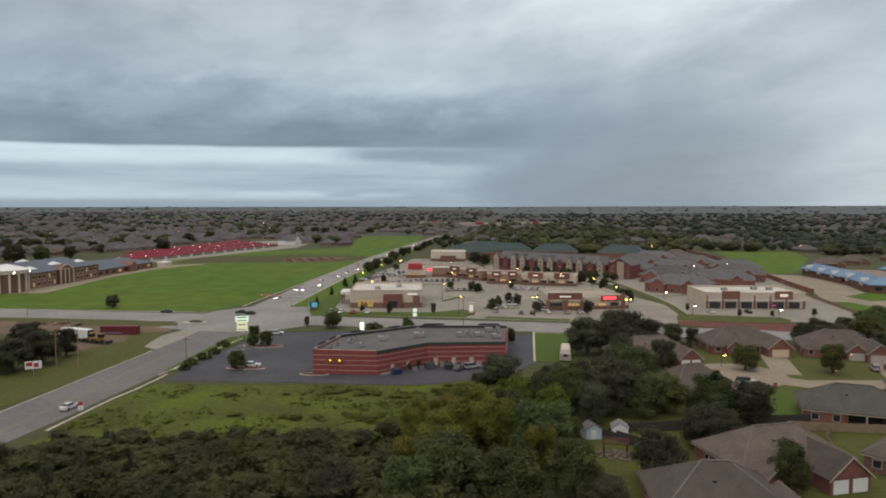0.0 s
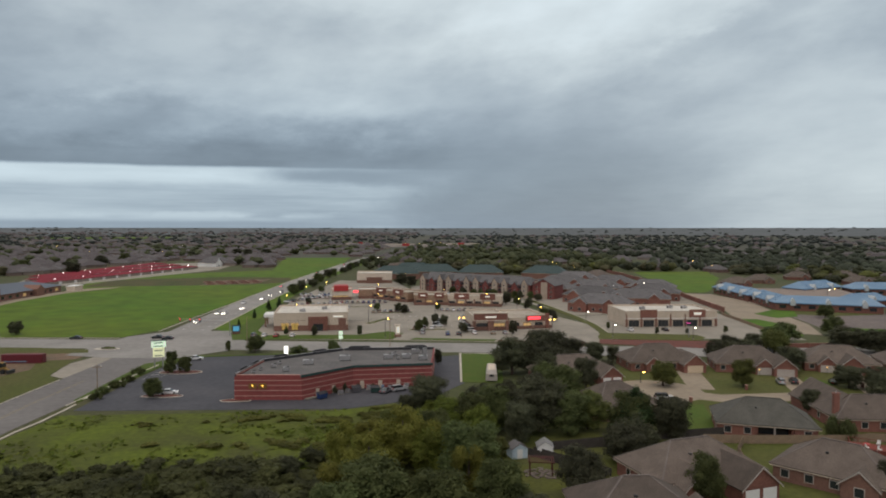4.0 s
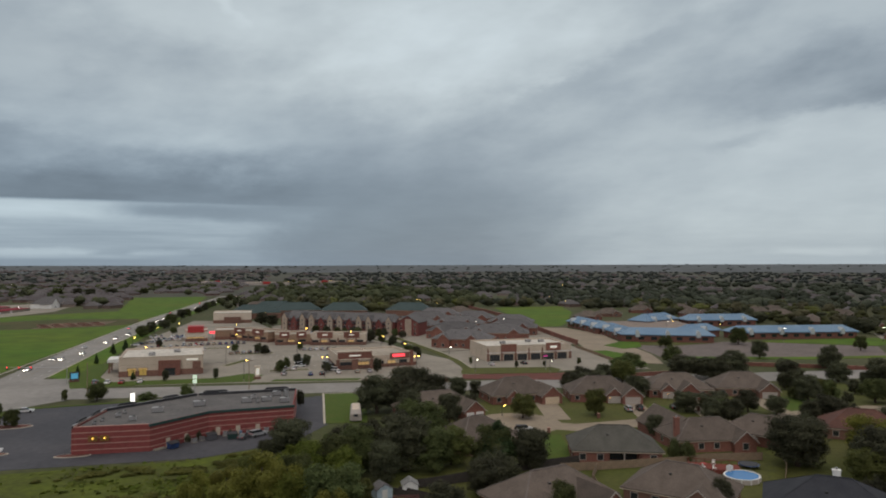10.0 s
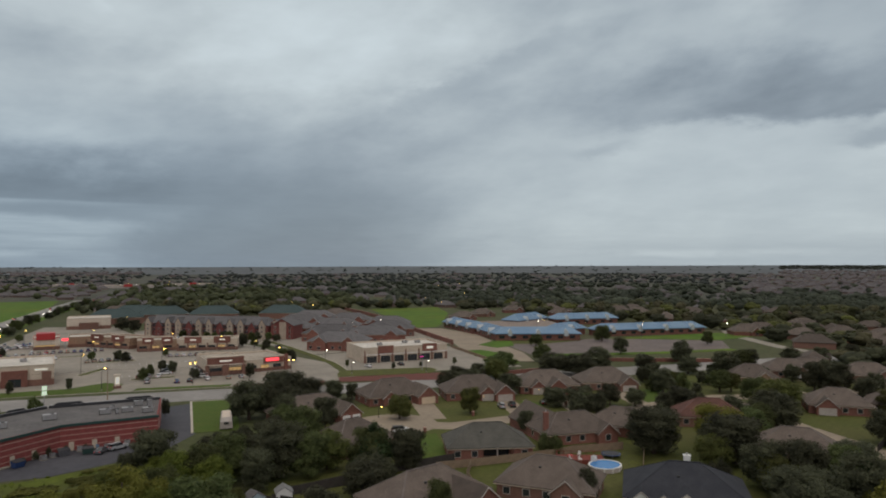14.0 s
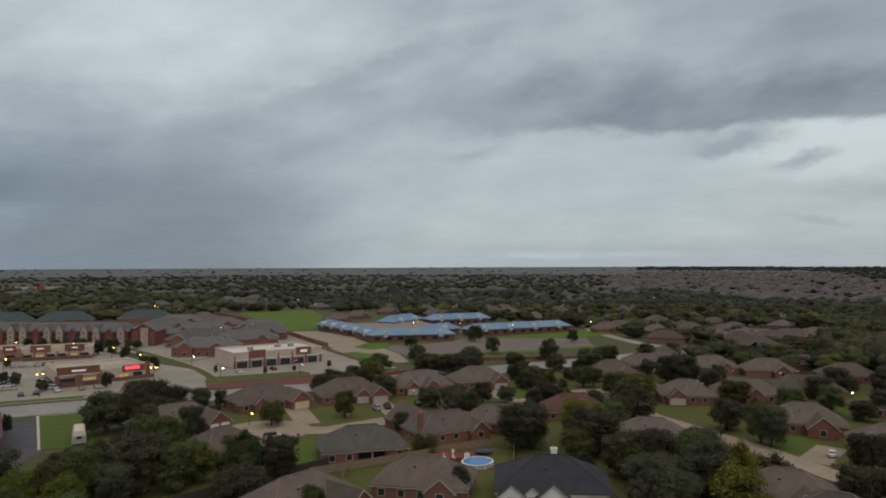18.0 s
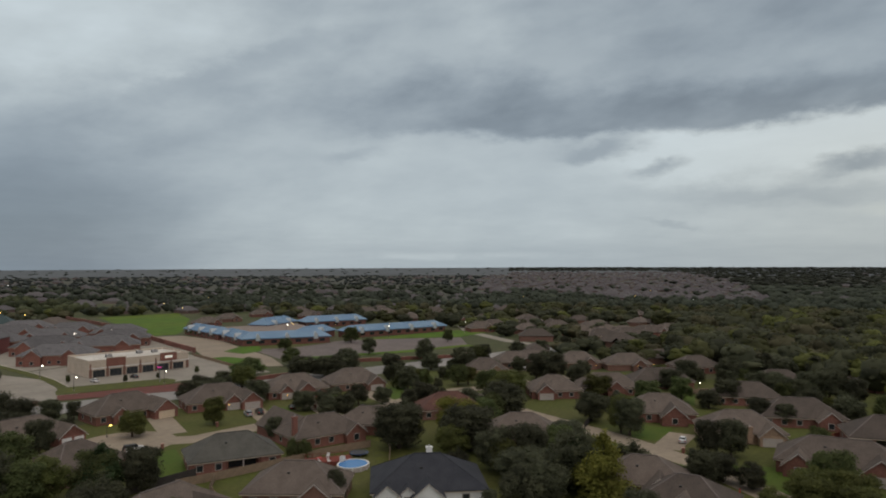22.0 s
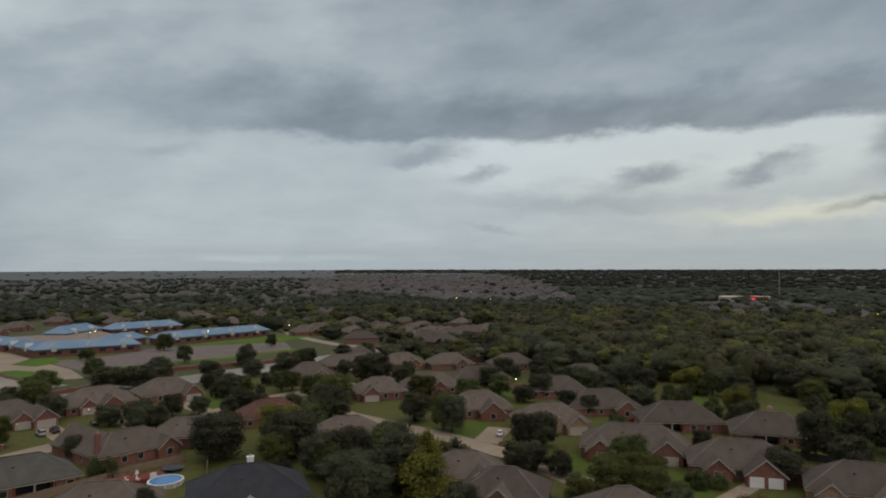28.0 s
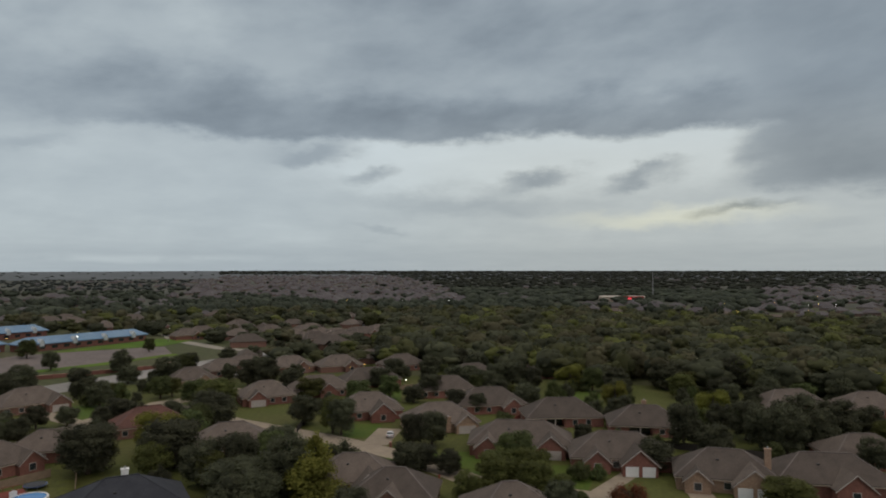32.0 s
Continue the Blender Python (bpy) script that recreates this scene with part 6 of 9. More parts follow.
def lump_crown(rng, lobes, cards, size, core=1.0):
    """A crown of rounded lobes with ragged leaf clumps over it, 4 in radius and 9 high: vertices and quads."""
    blobs = [(0, 0, 4.2, 3.1, 3.1, 3.9)]
    for k in range(lobes):
        a, t = 2.4 * k + rng.random(), rng.random()
        q = 1.25 + 0.75 * rng.random()
        r = 2.3 * math.sqrt(1 - (0.85 * t) ** 2)
        blobs.append((math.cos(a) * r, math.sin(a) * r, 3.4 + 3.9 * t, q, q, q * 0.85))
    vs, fs, n = [], [], 0
    for q in blobs:
        jag = 1 + 0.28 * (rng.random((len(BALL_V), 1)) - 0.5)
        vs.append(BALL_V * jag * core * np.array(q[3:6]) + np.array(q[:3]))
        fs.append(BALL_F + n)
        n += len(BALL_V)
    if cards:
        c = leaf_cards(blobs, cards, size, rng, 0.8, 0.7, 0.35)
        vs.append(c.reshape(-1, 3))
        fs.append(np.arange(4 * cards).reshape(-1, 4) + n)
    return np.concatenate(vs), np.concatenate(fs)


def lump_mesh(name, units, spots, mat):
    """Crowns at spots of (x, y, r, h, turn, pick), one mesh."""
    vs, fs, n = [], [], 0
    for x, y, r, h, a, k in spots:
        u, f = units[k]
        c, s = math.cos(a), math.sin(a)
        vs.append(np.stack([(u[:, 0] * c - u[:, 1] * s) * r / 4 + x, (u[:, 0] * s + u[:, 1] * c) * r / 4 + y, u[:, 2] * h / 9 + lie(x, y)], -1))
        fs.append(f + n)
        n += len(u)
    v, f = np.concatenate(vs), np.concatenate(fs)
    me = bpy.data.meshes.new(name)
    me.vertices.add(len(v))
    me.vertices.foreach_set("co", v.astype(np.float32).ravel())
    me.loops.add(4 * len(f))
    me.loops.foreach_set("vertex_index", f.astype(np.int32).ravel())
    me.polygons.add(len(f))
    me.polygons.foreach_set("loop_start", np.arange(0, 4 * len(f), 4, dtype=np.int32))
    me.polygons.foreach_set("use_smooth", np.ones(len(f), dtype=bool))
    me.update(calc_edges=True)
    me.materials.append(mat)
    return me


SPECIES = {
    "oak": ("round", LEAF_D, "dark green broad-crowned oak tree", 9500, 0.235),
    "elm": ("round", LEAF_M, "leafy green shade tree in a garden", 9500, 0.235),
    "ash": ("round", LEAF_O, "olive-green leafy garden tree", 9500, 0.235),
    "maple": ("round", LEAF_G, "bright yellow-green leafy tree", 9500, 0.235),
    "gold": ("tall", LEAF_Y, "tall tree with yellowing autumn leaves", 8600, 0.235),
    "golden_cone": ("cone", LEAF_Y, "tall pointed tree with yellowing autumn leaves", 8600, 0.235),
    "poplar": ("tall", LEAF_O, "tall slender olive-green leafy tree", 8600, 0.235),
    "cedar": ("cone", LEAF_C, "dense upright blue-green conifer", 8600, 0.235),
    "shrub": ("shrub", LEAF_D, "low dark green leafy shrub", 4800, 0.25),
    "brush": ("shrub", LEAF_M, "rounded mid-green leafy bush", 4800, 0.25),
    "rust": ("shrub", foliage("rust-tinged leaves", (0.20, 0.052, 0.030), (0.10, 0.062, 0.030), 0.1), "rounded bush with rust-tinged leaves", 4800, 0.25),
}
MASTERS = {}
tree_rng = np.random.default_rng(5)


def tree(kind, x, y, r, h):
    """One tree of that kind, its crown r in radius and h high."""
    shape, mat, label, count, size = SPECIES[kind]
    turn = tree_rng.random() * 360
    r *= 0.93 + 0.14 * tree_rng.random()
    m = pose(x, y, 0, 0, 0, turn) @ Matrix.Diagonal((r / 4, r / 4, h / 9, 1))
    pick = int(tree_rng.integers(0, 3))
    if (kind, pick) not in MASTERS:
        rng = np.random.default_rng(len(MASTERS) + 11)
        ob = tagged(new("shrub" if shape == "shrub" else "tree"), label, "shrub" if shape == "shrub" else "tree", "trees")
        blobs = crown_blobs(shape, rng)
        part("trunk", trunk_build(shape, rng), BARK, ob)
        core = Build()
        for q in blobs:
            core.ball(*q[:3], q[3] * 0.6, q[4] * 0.6, q[5] * 0.6, 6, 4, 0.4, rng)
        cards = leaf_cards(blobs, count, size, rng)
        core.add(cards.reshape(-1, 3).tolist(), [(4 * k, 4 * k + 1, 4 * k + 2, 4 * k + 3) for k in range(len(cards))])
        part("crown", core, mat, ob)
        MASTERS[kind, pick] = ob
        ob.matrix_basis = m
        return ob
    src = MASTERS[kind, pick]
    made = copy_thing(src, pose(0, 0, 0))
    made.matrix_basis = m
    return made


OAKS_NORTH = [(-143, 294, 3.4, 6), (22, 218, 1.6, 5.5), (80, 217, 2.9, 5.5), (69, 146, 1.7, 3.6), (122, 218, 4.6, 6.5), (117, 220, 4.6, 6.5), (128, 220, 4.6, 6.5), (-115, 180, 6.8, 10), (-112, 189, 6.3, 10.5), (-111, 199, 4.2, 9), (-128, 208, 6.1, 9), (-132, 190, 7, 9), (14, 157, 6.6, 10.5), (43, 202, 7.5, 12), (56, 213, 8, 12), (73, 217, 4.5, 7), (37, 145, 6.7, 12), (59, 181, 4.2, 9)]
OAKS_ESTATE = [(48, 124, 5.0, 7.5), (24, 98, 4.0, 5), (-16, 100, 4.7, 6.5), (130, 161, 4.1, 7.5), (135, 159, 4.1, 7.5), (121, 122, 8.0, 11.5), (165, 155, 5.5, 7.5), (131, 107, 8.8, 11.5), (156, 165, 3.7, 6), (242, 227, 5.8, 11), (172, 230, 6.9, 9), (179, 222, 8.0, 9.5), (196, 230, 7.2, 10), (240, 264, 4.8, 9), (124, 224, 4.7, 7.5), (135, 228, 4.3, 7.5), (85, 103, 3.0, 6.5), (169, 125, 9.0, 10.5), (192, 194, 4.2, 8), (122, 73, 5.8, 12)]
OAKS_EAST = [(166, 62, 4.0, 8.5), (147, 52, 4.7, 6), (146, 46, 3.5, 5.5), (232, 80, 5.9, 8.5), (252, 71, 5.9, 9), (210, 57, 4.1, 6.5), (225, 44, 6.0, 8), (259, 56, 6.8, 10.5), (256, 62, 5.9, 10), (232, 147, 6.7, 12), (231, 155, 5.7, 11), (226, 189, 6.7, 11), (171, 85, 5.4, 10.5), (179, 101, 5.8, 9), (209, 64, 5.0, 7.5), (243, 104, 6.3, 8), (184, -4, 5.3, 12), (187, -28, 6.2, 12), (188, -23, 5.6, 11.5), (192, -36, 5.6, 11)]
OAKS_WOODS = [(199, -20, 6.0, 11), (174, -43, 3.7, 8.5), (162, 3, 5.1, 7.5), (262, 16, 5.2, 8), (282, -24, 8.6, 13), (273, -35, 8.2, 13), (291, -53, 8.7, 13), (311, -73, 9.1, 13), (274, 0, 7.5, 11), (258, -55, 5.6, 10), (281, 97, 6, 9), (268, 110, 5, 8), (300, 90, 6, 10), (305, 70, 6, 10)]
for x, y, r, h in OAKS_NORTH + OAKS_ESTATE + OAKS_EAST + OAKS_WOODS:
    tree("oak", x, y, r, h)
ELMS = [(-56, 183.5, 2.9, 5.6), (-63, 226, 2.2, 4.6), (-56, 214.5, 2.9, 5.0), (-60, 213.5, 2.3, 4.4), (-71, 243, 1.2, 3.4), (-40, 246, 3.5, 6.2), (-50, 249, 1.2, 4), (27, 147, 6.2, 10.5), (43, 143, 5.4, 9.5), (21, 141, 5.4, 10), (17, 114, 6.7, 12), (1, 102, 6.5, 10.5), (10, 98, 6.3, 10), (-5, 98, 5.4, 8.5), (20, 102, 4.8, 10), (54, 104, 3.5, 8.5), (189, 261, 5.2, 9), (160, 247, 6.0, 8), (146, 233, 5.6, 9.5), (270, 313, 5.9, 10), (311, 272, 3.9, 8)]
ELMS2 = [(223, 313, 4.7, 7), (192, 149, 6.0, 9), (257, 206, 6.8, 8), (208, 97, 5.5, 9), (12, 130, 5, 10), (23, 157, 3.5, 6), (48, 165, 6, 11), (46, 172, 5, 10)]
for x, y, r, h in ELMS + ELMS2:
    tree("elm", x, y, r, h)
ASHES = [(82, 183, 4.2, 7.5), (104, 180, 3.9, 8.5), (142, 226, 5.7, 9), (172, 88, 4.6, 11), (192, 140, 7.8, 10), (216, 119, 6.0, 8), (145, 27, 4.8, 8), (144, 34, 4.9, 7.5), (257, -5, 6.0, 9.5), (145, -22, 5.9, 6), (136, 33, 5.1, 8.5), (137, 25, 4.5, 7.5), (129, 37, 3.3, 6.5), (138, 20, 2.8, 5)]
for x, y, r, h in ASHES:
    tree("ash", x, y, r, h)
for x, y, r, h in [(-5, 124, 3.4, 9.5), (10, 122, 4.0, 10), (142, 121, 6.5, 10.5), (264, 35, 6.2, 10), (222, -13, 5.8, 9.5), (227, 16, 4.6, 10), (16, 109, 3.4, 10), (6, 124, 6.2, 11.5), (0, 116, 5, 9), (-4, 106, 5, 9)]:
    tree("gold", x, y, r, h)
tree("golden_cone", 119.5, 65, 7.6, 14.0)
tree("cedar", 87.5, 105.3, 2.4, 5.5)
for x, y, r, h in [(57, 140, 6.4, 11), (-34, 286, 1.2, 3.8), (-56, 302, 1.1, 4.8), (-55, 336, 1.3, 4.8), (-53, 368, 2.0, 6), (-49, 381, 2.1, 6)]:
    tree("cedar", x, y, r, h)
for x, y, r, h in [(-70, 183, 2.0, 2.6), (-70.5, 189, 2.3, 2.9), (-69.2, 196, 2.4, 3.0), (-68.5, 203, 2.0, 2.6), (-69, 213, 2.3, 3.0), (-13, 246, 2.7, 5), (-25, 244, 3.6, 3.0), (151, 18, 3.6, 5), (152, 14, 2.1, 4), (159, 5, 2.5, 4.5), (144, 58, 3.2, 4.5)]:
    tree("brush", x, y, r, h)
tree("rust", 137, 7, 4.6, 5.5)
for x, y, r, h in [(-22, 279, 1.7, 4.6), (-4, 279, 1.5, 4.4), (119, 83, 7.4, 7.4), (144, 88, 6.6, 8.2), (220, 82, 5.0, 6.0), (263, 74, 4.1, 7.7), (240, -26, 3.7, 8.0), (242, 156, 6.0, 11), (140, 172, 6.5, 6.8), (133, 176, 5.0, 6.4), (201, -33, 8.0, 13), (204, -42, 7.0, 12), (51, 204, 7.0, 11), (62, 209, 6.5, 10), (50, 191, 5.5, 9), (57, 197, 6, 9), (205, 210, 5.5, 8), (222, 204, 5, 7.5), (262, 206, 5, 8), (285, 202, 5.5, 8), (302, 199, 5, 7.5), (320, 196, 5, 8), (214, 222, 4.5, 7)]:
    tree("oak", x, y, r, h)
# thicket below the camera, along the meadow's edge
rng = np.random.default_rng(21)


def in_brush(x, y):
    edge = 129 + 4 * noise.noise((x * 0.05, 2.0, 0.0)) + 3 * noise.noise((x * 0.2, 5.0, 0.0))
    if x < -74:
        edge = 128 + (x + 74) * 1.9
    return y < edge


units_brush = [lump_crown(rng, 6, 300, 0.72, 0.72) for _ in range(6)]
spots = []
for k in range(640):
    x, y = -90 + 98 * rng.random(), 84 + 49 * rng.random()
    if in_brush(x, y):
        q = rng.random()
        spots.append((x, y, 1.3 + 2.0 * q, 1.0 + 3.6 * q * rng.random() ** 1.5 + (2.0 if y < 104 else 0.7 if y < 118 else 0.0), rng.random() * 6.3, int(rng.integers(0, 6))))
tagged(new("thicket", lump_mesh("thicket", units_brush, spots, BRUSH)), "dense olive-brown brush of saplings and scrub", "shrubs", kind="stuff")
for k in range(18):
    x, y = -86 + 94 * rng.random(), 88 + 36 * rng.random()
    if in_brush(x, y + 2):
        tree(("shrub", "oak", "shrub", "ash", "oak", "poplar", "shrub")[k % 7], x, y, 1.2 + 1.3 * rng.random(), 3.4 + 2.4 * rng.random() + (1.2 if y < 108 else 0))
# scattered weeds in the meadow
cards = []
for k in range(5000):
    x, y = -77 + 80 * rng.random(), 112 + 55 * rng.random()
    g = noise.noise((x * 0.06, y * 0.09, 1.0)) + 0.5 * noise.noise((x * 0.2, y * 0.3, 4.0))
    if g < 0.5 * rng.random() - 0.1 or x < -72.5 + (y - 168) * 0.12 or in_brush(x, y):
        continue
    a, s = rng.random() * 6.3, (0.22 + 0.35 * rng.random()) * (1 + 0.6 * g)
    u, w = (math.cos(a) * s, math.sin(a) * s), 0.15 + 0.35 * rng.random() * (1 + g)
    cards.append([(x - u[0], y - u[1], 0.02), (x + u[0], y + u[1], 0.02), (x + u[0] * 0.6 - u[1] * 1.4, y + u[1] * 0.6 + u[0] * 1.4, w), (x - u[0] * 0.6 - u[1] * 1.4, y - u[1] * 0.6 + u[0] * 1.4, w * 0.8)])
tagged(new("meadow_weeds", card_mesh("meadow_weeds", np.array(cards), GRASSY)), "tufts of tall weeds in the meadow", "grass", kind="stuff")
# garden trees between the houses
KEEP = [(75.8, 168.5), (118, 182), (131, 181), (29, 129), (34, 130), (31, 120), (173, 71), (102, 118), (87, 137), (54, 106), (93, 136), (80, 150), (105, 97), (98, 104), (108, 92), (114, 178), (122, 178), (100, 186), (92, 190), (84, 176), (140, 180), (131, 186)]
for k in range(500):
    x, y = 20 + 275 * rng.random(), -75 + 300 * rng.random()
    near = min(math.hypot(x - hx, y - hy) for hx, hy in HOUSES)
    road = min(math.hypot(x - q[0], y - q[1]) for q in STREETS)
    if not inside(ESTATE, x, y) or near < 9.5 or road < 8.5 or any(math.hypot(x - hx, y - hy) < 15 and x * hx + y * hy < hx * hx + hy * hy for hx, hy in HOUSES) or math.hypot(x - 102, y - 119) < 11 or math.hypot(x - 33, y - 122) < 11:
        continue
    if any(abs(x * ky - y * kx) / math.hypot(kx, ky) < 5 and -4 < math.hypot(kx, ky) - (x * kx + y * ky) / math.hypot(kx, ky) < 26 for kx, ky in KEEP):
        continue
    r = 2.1 + 3.5 * rng.random() ** 1.3
    h = 1.8 + 1.3 * r + 0.8 * rng.random()
    # open gardens behind two of the nearest houses
    if math.hypot(x - 62, y - 97) > 11 and math.hypot(x - 71, y - 121) > 10:
        tree(("oak", "oak", "elm", "shrub", "ash", "oak", "brush")[k % 7], x, y, r, h)
# young trees of the shopping centre
for k, (x, y, r, h) in enumerate([(24, 294, 1.5, 5.4), (30, 311, 1.8, 4.7), (33, 302, 1.8, 5.5), (21, 289, 1.9, 5.3), (39, 283, 1.9, 4.7), (15, 352, 2.0, 5.3), (4, 359, 1.8, 4.2), (18, 345, 2.0, 5.2), (59, 277, 1.8, 6.0), (81, 311, 2.3, 6.7), (85, 311, 2.3, 6.2), (84, 359, 1.8, 5.4), (66, 394, 2.3, 5.3), (72, 387, 2.6, 5.8), (78, 384, 2.6, 6.5)]):
    tree("oak" if k % 3 else "elm", x, y, r * 1.3, h)
for k, (x, y, r, h) in enumerate([(83, 378, 2.5, 5.7), (88, 370, 2.2, 5.6), (61, 341, 1.1, 2.8), (36, 359, 2.1, 4.2), (24, 517, 6.6, 9), (31, 498, 5.0, 8.5), (103, 286, 1.0, 3.3), (119, 272, 1.1, 3.2), (132, 272, 0.9, 2.3), (149, 272, 1.1, 3.2), (-34, 390, 1.9, 4.5), (-49, 456, 3.0, 6.0), (-32, 463, 2.7, 4.6), (-46, 470, 1.9, 4.6)]):
    tree("oak" if k % 3 else "elm", x, y, r, h)

for k, (x, y) in enumerate([(70, 430), (74, 426), (77, 422), (84, 418), (88, 414), (91, 411), (66, 434), (60, 440), (96, 405), (100, 402), (54, 446)]):
    tree("oak" if k % 2 else "elm", x, y - 4, 2.6 + 0.25 * (k % 4), 4.6 + 0.5 * (k % 3))

for k, (x, y, r, h) in enumerate([(-433, 640, 8, 11), (-419, 655, 8, 12), (-412, 672, 8, 12), (-388, 650, 8, 12), (-371, 660, 8, 11), (-338, 660, 6, 9), (-342, 722, 7, 10), (-293, 703, 7, 9), (-292, 785, 8, 12), (-293, 860, 8, 11), (-450, 620, 8, 11), (-400, 620, 7, 10), (-203, 967, 10, 13), (-167, 968, 9, 12), (-147, 1000, 9, 11), (-111, 1042, 7, 10), (-185, 985, 9, 12), (-240, 960, 8, 10)]):
    tree("oak" if k % 3 else "elm", x, y, r, h)

# dark trees behind the brick school
for k, (x, y, r, h) in enumerate(((-344, 486, 11, 15), (-335, 500, 10, 16), (-322, 512, 10, 15), (-312, 530, 8, 13), (-306, 560, 7, 11), (-262, 640, 8, 11), (-352, 520, 10, 15), (-336, 535, 9, 14))):
    tree("oak" if k % 3 else "elm", x, y, r, h)
for kind, x, y, r, h in (("oak", 122, 92.5, 6.0, 10), ("oak", 126.5, 87.5, 6.0, 10.5), ("oak", 112.5, 73.5, 5.5, 8.0), ("cedar", 123, 73, 5.0, 11)):
    tree(kind, x, y, r, h)
# leafy mass between the brick store and the first gardens
for kind, x, y, r, h in (("maple", 17, 123, 4.6, 9), ("maple", 14, 129, 4.2, 9), ("maple", 18, 113, 4.5, 8.5), ("maple", 11, 120, 4.5, 9.5), ("maple", 22, 135, 4.2, 9), ("maple", 16, 140, 4.4, 9.5), ("maple", 11, 134, 4.4, 9)):
    tree(kind, x, y, r, h)
for kind, x, y, r, h in (("oak", 27, 149, 4.6, 9), ("oak", 25, 156, 4.4, 8.5), ("oak", 32, 159, 4.5, 8.5), ("oak", 31, 137, 4.4, 9), ("oak", 40, 164, 5, 9)):
    tree(kind, x, y, r, h)
# taller saplings along the thicket
for kind, x, y, r, h in (("oak", 8, 155, 2.5, 6.5), ("maple", 14, 153, 2.7, 5.7), ("poplar", 19, 148, 3.4, 5.0), ("oak", 23, 147, 3.4, 6.3), ("poplar", 4, 146, 2.6, 5.8), ("oak", 8, 141, 3.3, 6.5), ("maple", 12, 142, 2.7, 5.1), ("oak", 17, 141, 3.3, 7.4), ("maple", 21, 138, 3.3, 6.0), ("gold", 0, 135, 3.6, 6.1), ("ash", 3, 136, 3.3, 6.5), ("poplar", 9, 131, 3.0, 5.6), ("poplar", 13, 132, 2.8, 7.5), ("maple", 17, 129, 2.7, 6.0), ("maple", 20, 127, 3.2, 6.1), ("ash", 24, 126, 2.7, 5.6)):
    tree(kind, x, y, r, h)
# dark trees along the east side of the avenue
row_rng = random.Random(31)
for k in range(17):
    y = 455 + 26 * k + row_rng.uniform(-6, 6)
    x = next(x0 + (x1 - x0) * (y - y0) / (y1 - y0) for (x0, y0), (x1, y1) in zip(AV_N, AV_N[1:]) if y0 <= y <= y1) + 13 + row_rng.uniform(-2, 3)
    tree("oak" if k % 3 else "elm", x, y, 3.6 + 2.2 * row_rng.random(), 5.5 + 2.8 * row_rng.random())

# ---- vehicles ----


def side_profile(b, pts, y0, y1, inset=0.0):
    """A body with that outline from the side, its upper points drawn in."""
    top = max(z for _, z in pts)
    n = len(pts)
    vs = []
    for s, y in ((-1, y0), (1, y1)):
        vs += [(x, y - s * inset * (z / top) ** 2, z) for x, z in pts]
    return b.add(vs, [tuple(range(n)), tuple(range(n, 2 * n))[::-1]] + [((i + 1) % n, i, n + i, n + (i + 1) % n) for i in range(n)])


CAR_MASTERS = {}


def car(x, y, turn, colour="white", shape="saloon", lit=False, group="parked cars"):
    key = (colour, shape, lit)
    if key in CAR_MASTERS:
        return copy_thing(CAR_MASTERS[key], pose(x, y, 0.06, 0, 0, turn))
    words = {"saloon": "saloon car", "suv": "tall sport utility vehicle", "jeep": "boxy off-road vehicle"}
    ob = thing("car", "%s %s%s" % (colour, words[shape], " driving with its headlights on" if lit else " parked on the ground"), "car", (x, y, 0.06), turn, group)
    paint = CARS[colour]
    if shape == "saloon":
        low = [(-2.3, 0.3), (2.25, 0.3), (2.32, 0.6), (2.1, 0.78), (1.0, 0.93), (-1.5, 0.98), (-2.2, 0.95), (-2.33, 0.7)]
        cab = [(-1.75, 0.94), (1.05, 0.9), (0.3, 1.38), (-1.0, 1.4)]
        top = [(-1.05, 1.37), (0.35, 1.35), (0.25, 1.44), (-0.95, 1.46)]
    else:
        low = [(-2.3, 0.4), (2.25, 0.4), (2.3, 0.75), (2.2, 1.02), (1.0, 1.08), (-2.2, 1.1), (-2.33, 0.8)]
        cab = [(-2.2, 1.06), (1.0, 1.05), (0.45 if shape == "suv" else 0.75, 1.66), (-2.05, 1.68)]
        top = [(-2.1, 1.65), (0.5 if shape == "suv" else 0.78, 1.63), (0.42, 1.74), (-2.0, 1.76)]
    part("body", side_profile(Build(), low, -0.9, 0.9, 0.06), paint, ob)
    part("cabin_glass", side_profile(Build(), cab, -0.82, 0.82, 0.14), GLASS, ob)
    part("roof", side_profile(Build(), top, -0.66, 0.66, 0.03), DARKTRIM if shape == "jeep" else paint, ob)
    for sx in (-1.42, 1.42):
        for sy in (-0.82, 0.82):
            part("wheel", Build().tube((sx, sy - 0.11, 0.33), (sx, sy + 0.11, 0.33), 0.34, 0.34, 12), RUBBER, ob)
    hz = 0.62 if shape == "saloon" else 0.85
    for sy in (-0.62, 0.62):
        part("headlight", Build().box(2.18, sy - 0.2, hz - 0.1, 2.36, sy + 0.2, hz + 0.1), LAMP_W if lit else WHITE, ob)
        part("taillight", Build().box(-2.38, sy - 0.2, hz, -2.22, sy + 0.2, hz + 0.18), LAMP_R if lit else REDTRIM, ob)
    if shape == "jeep":
        part("spare_wheel", Build().tube((-2.55, 0, 0.95), (-2.33, 0, 0.95), 0.36, 0.36, 12), RUBBER, ob)
        for sy in (-0.95, 0.95):
            part("wheel_arch", Build().box(0.95, sy - 0.1, 0.72, 1.9, sy + 0.1, 0.82), DARKTRIM, ob)
    CAR_MASTERS[key] = ob
    return ob


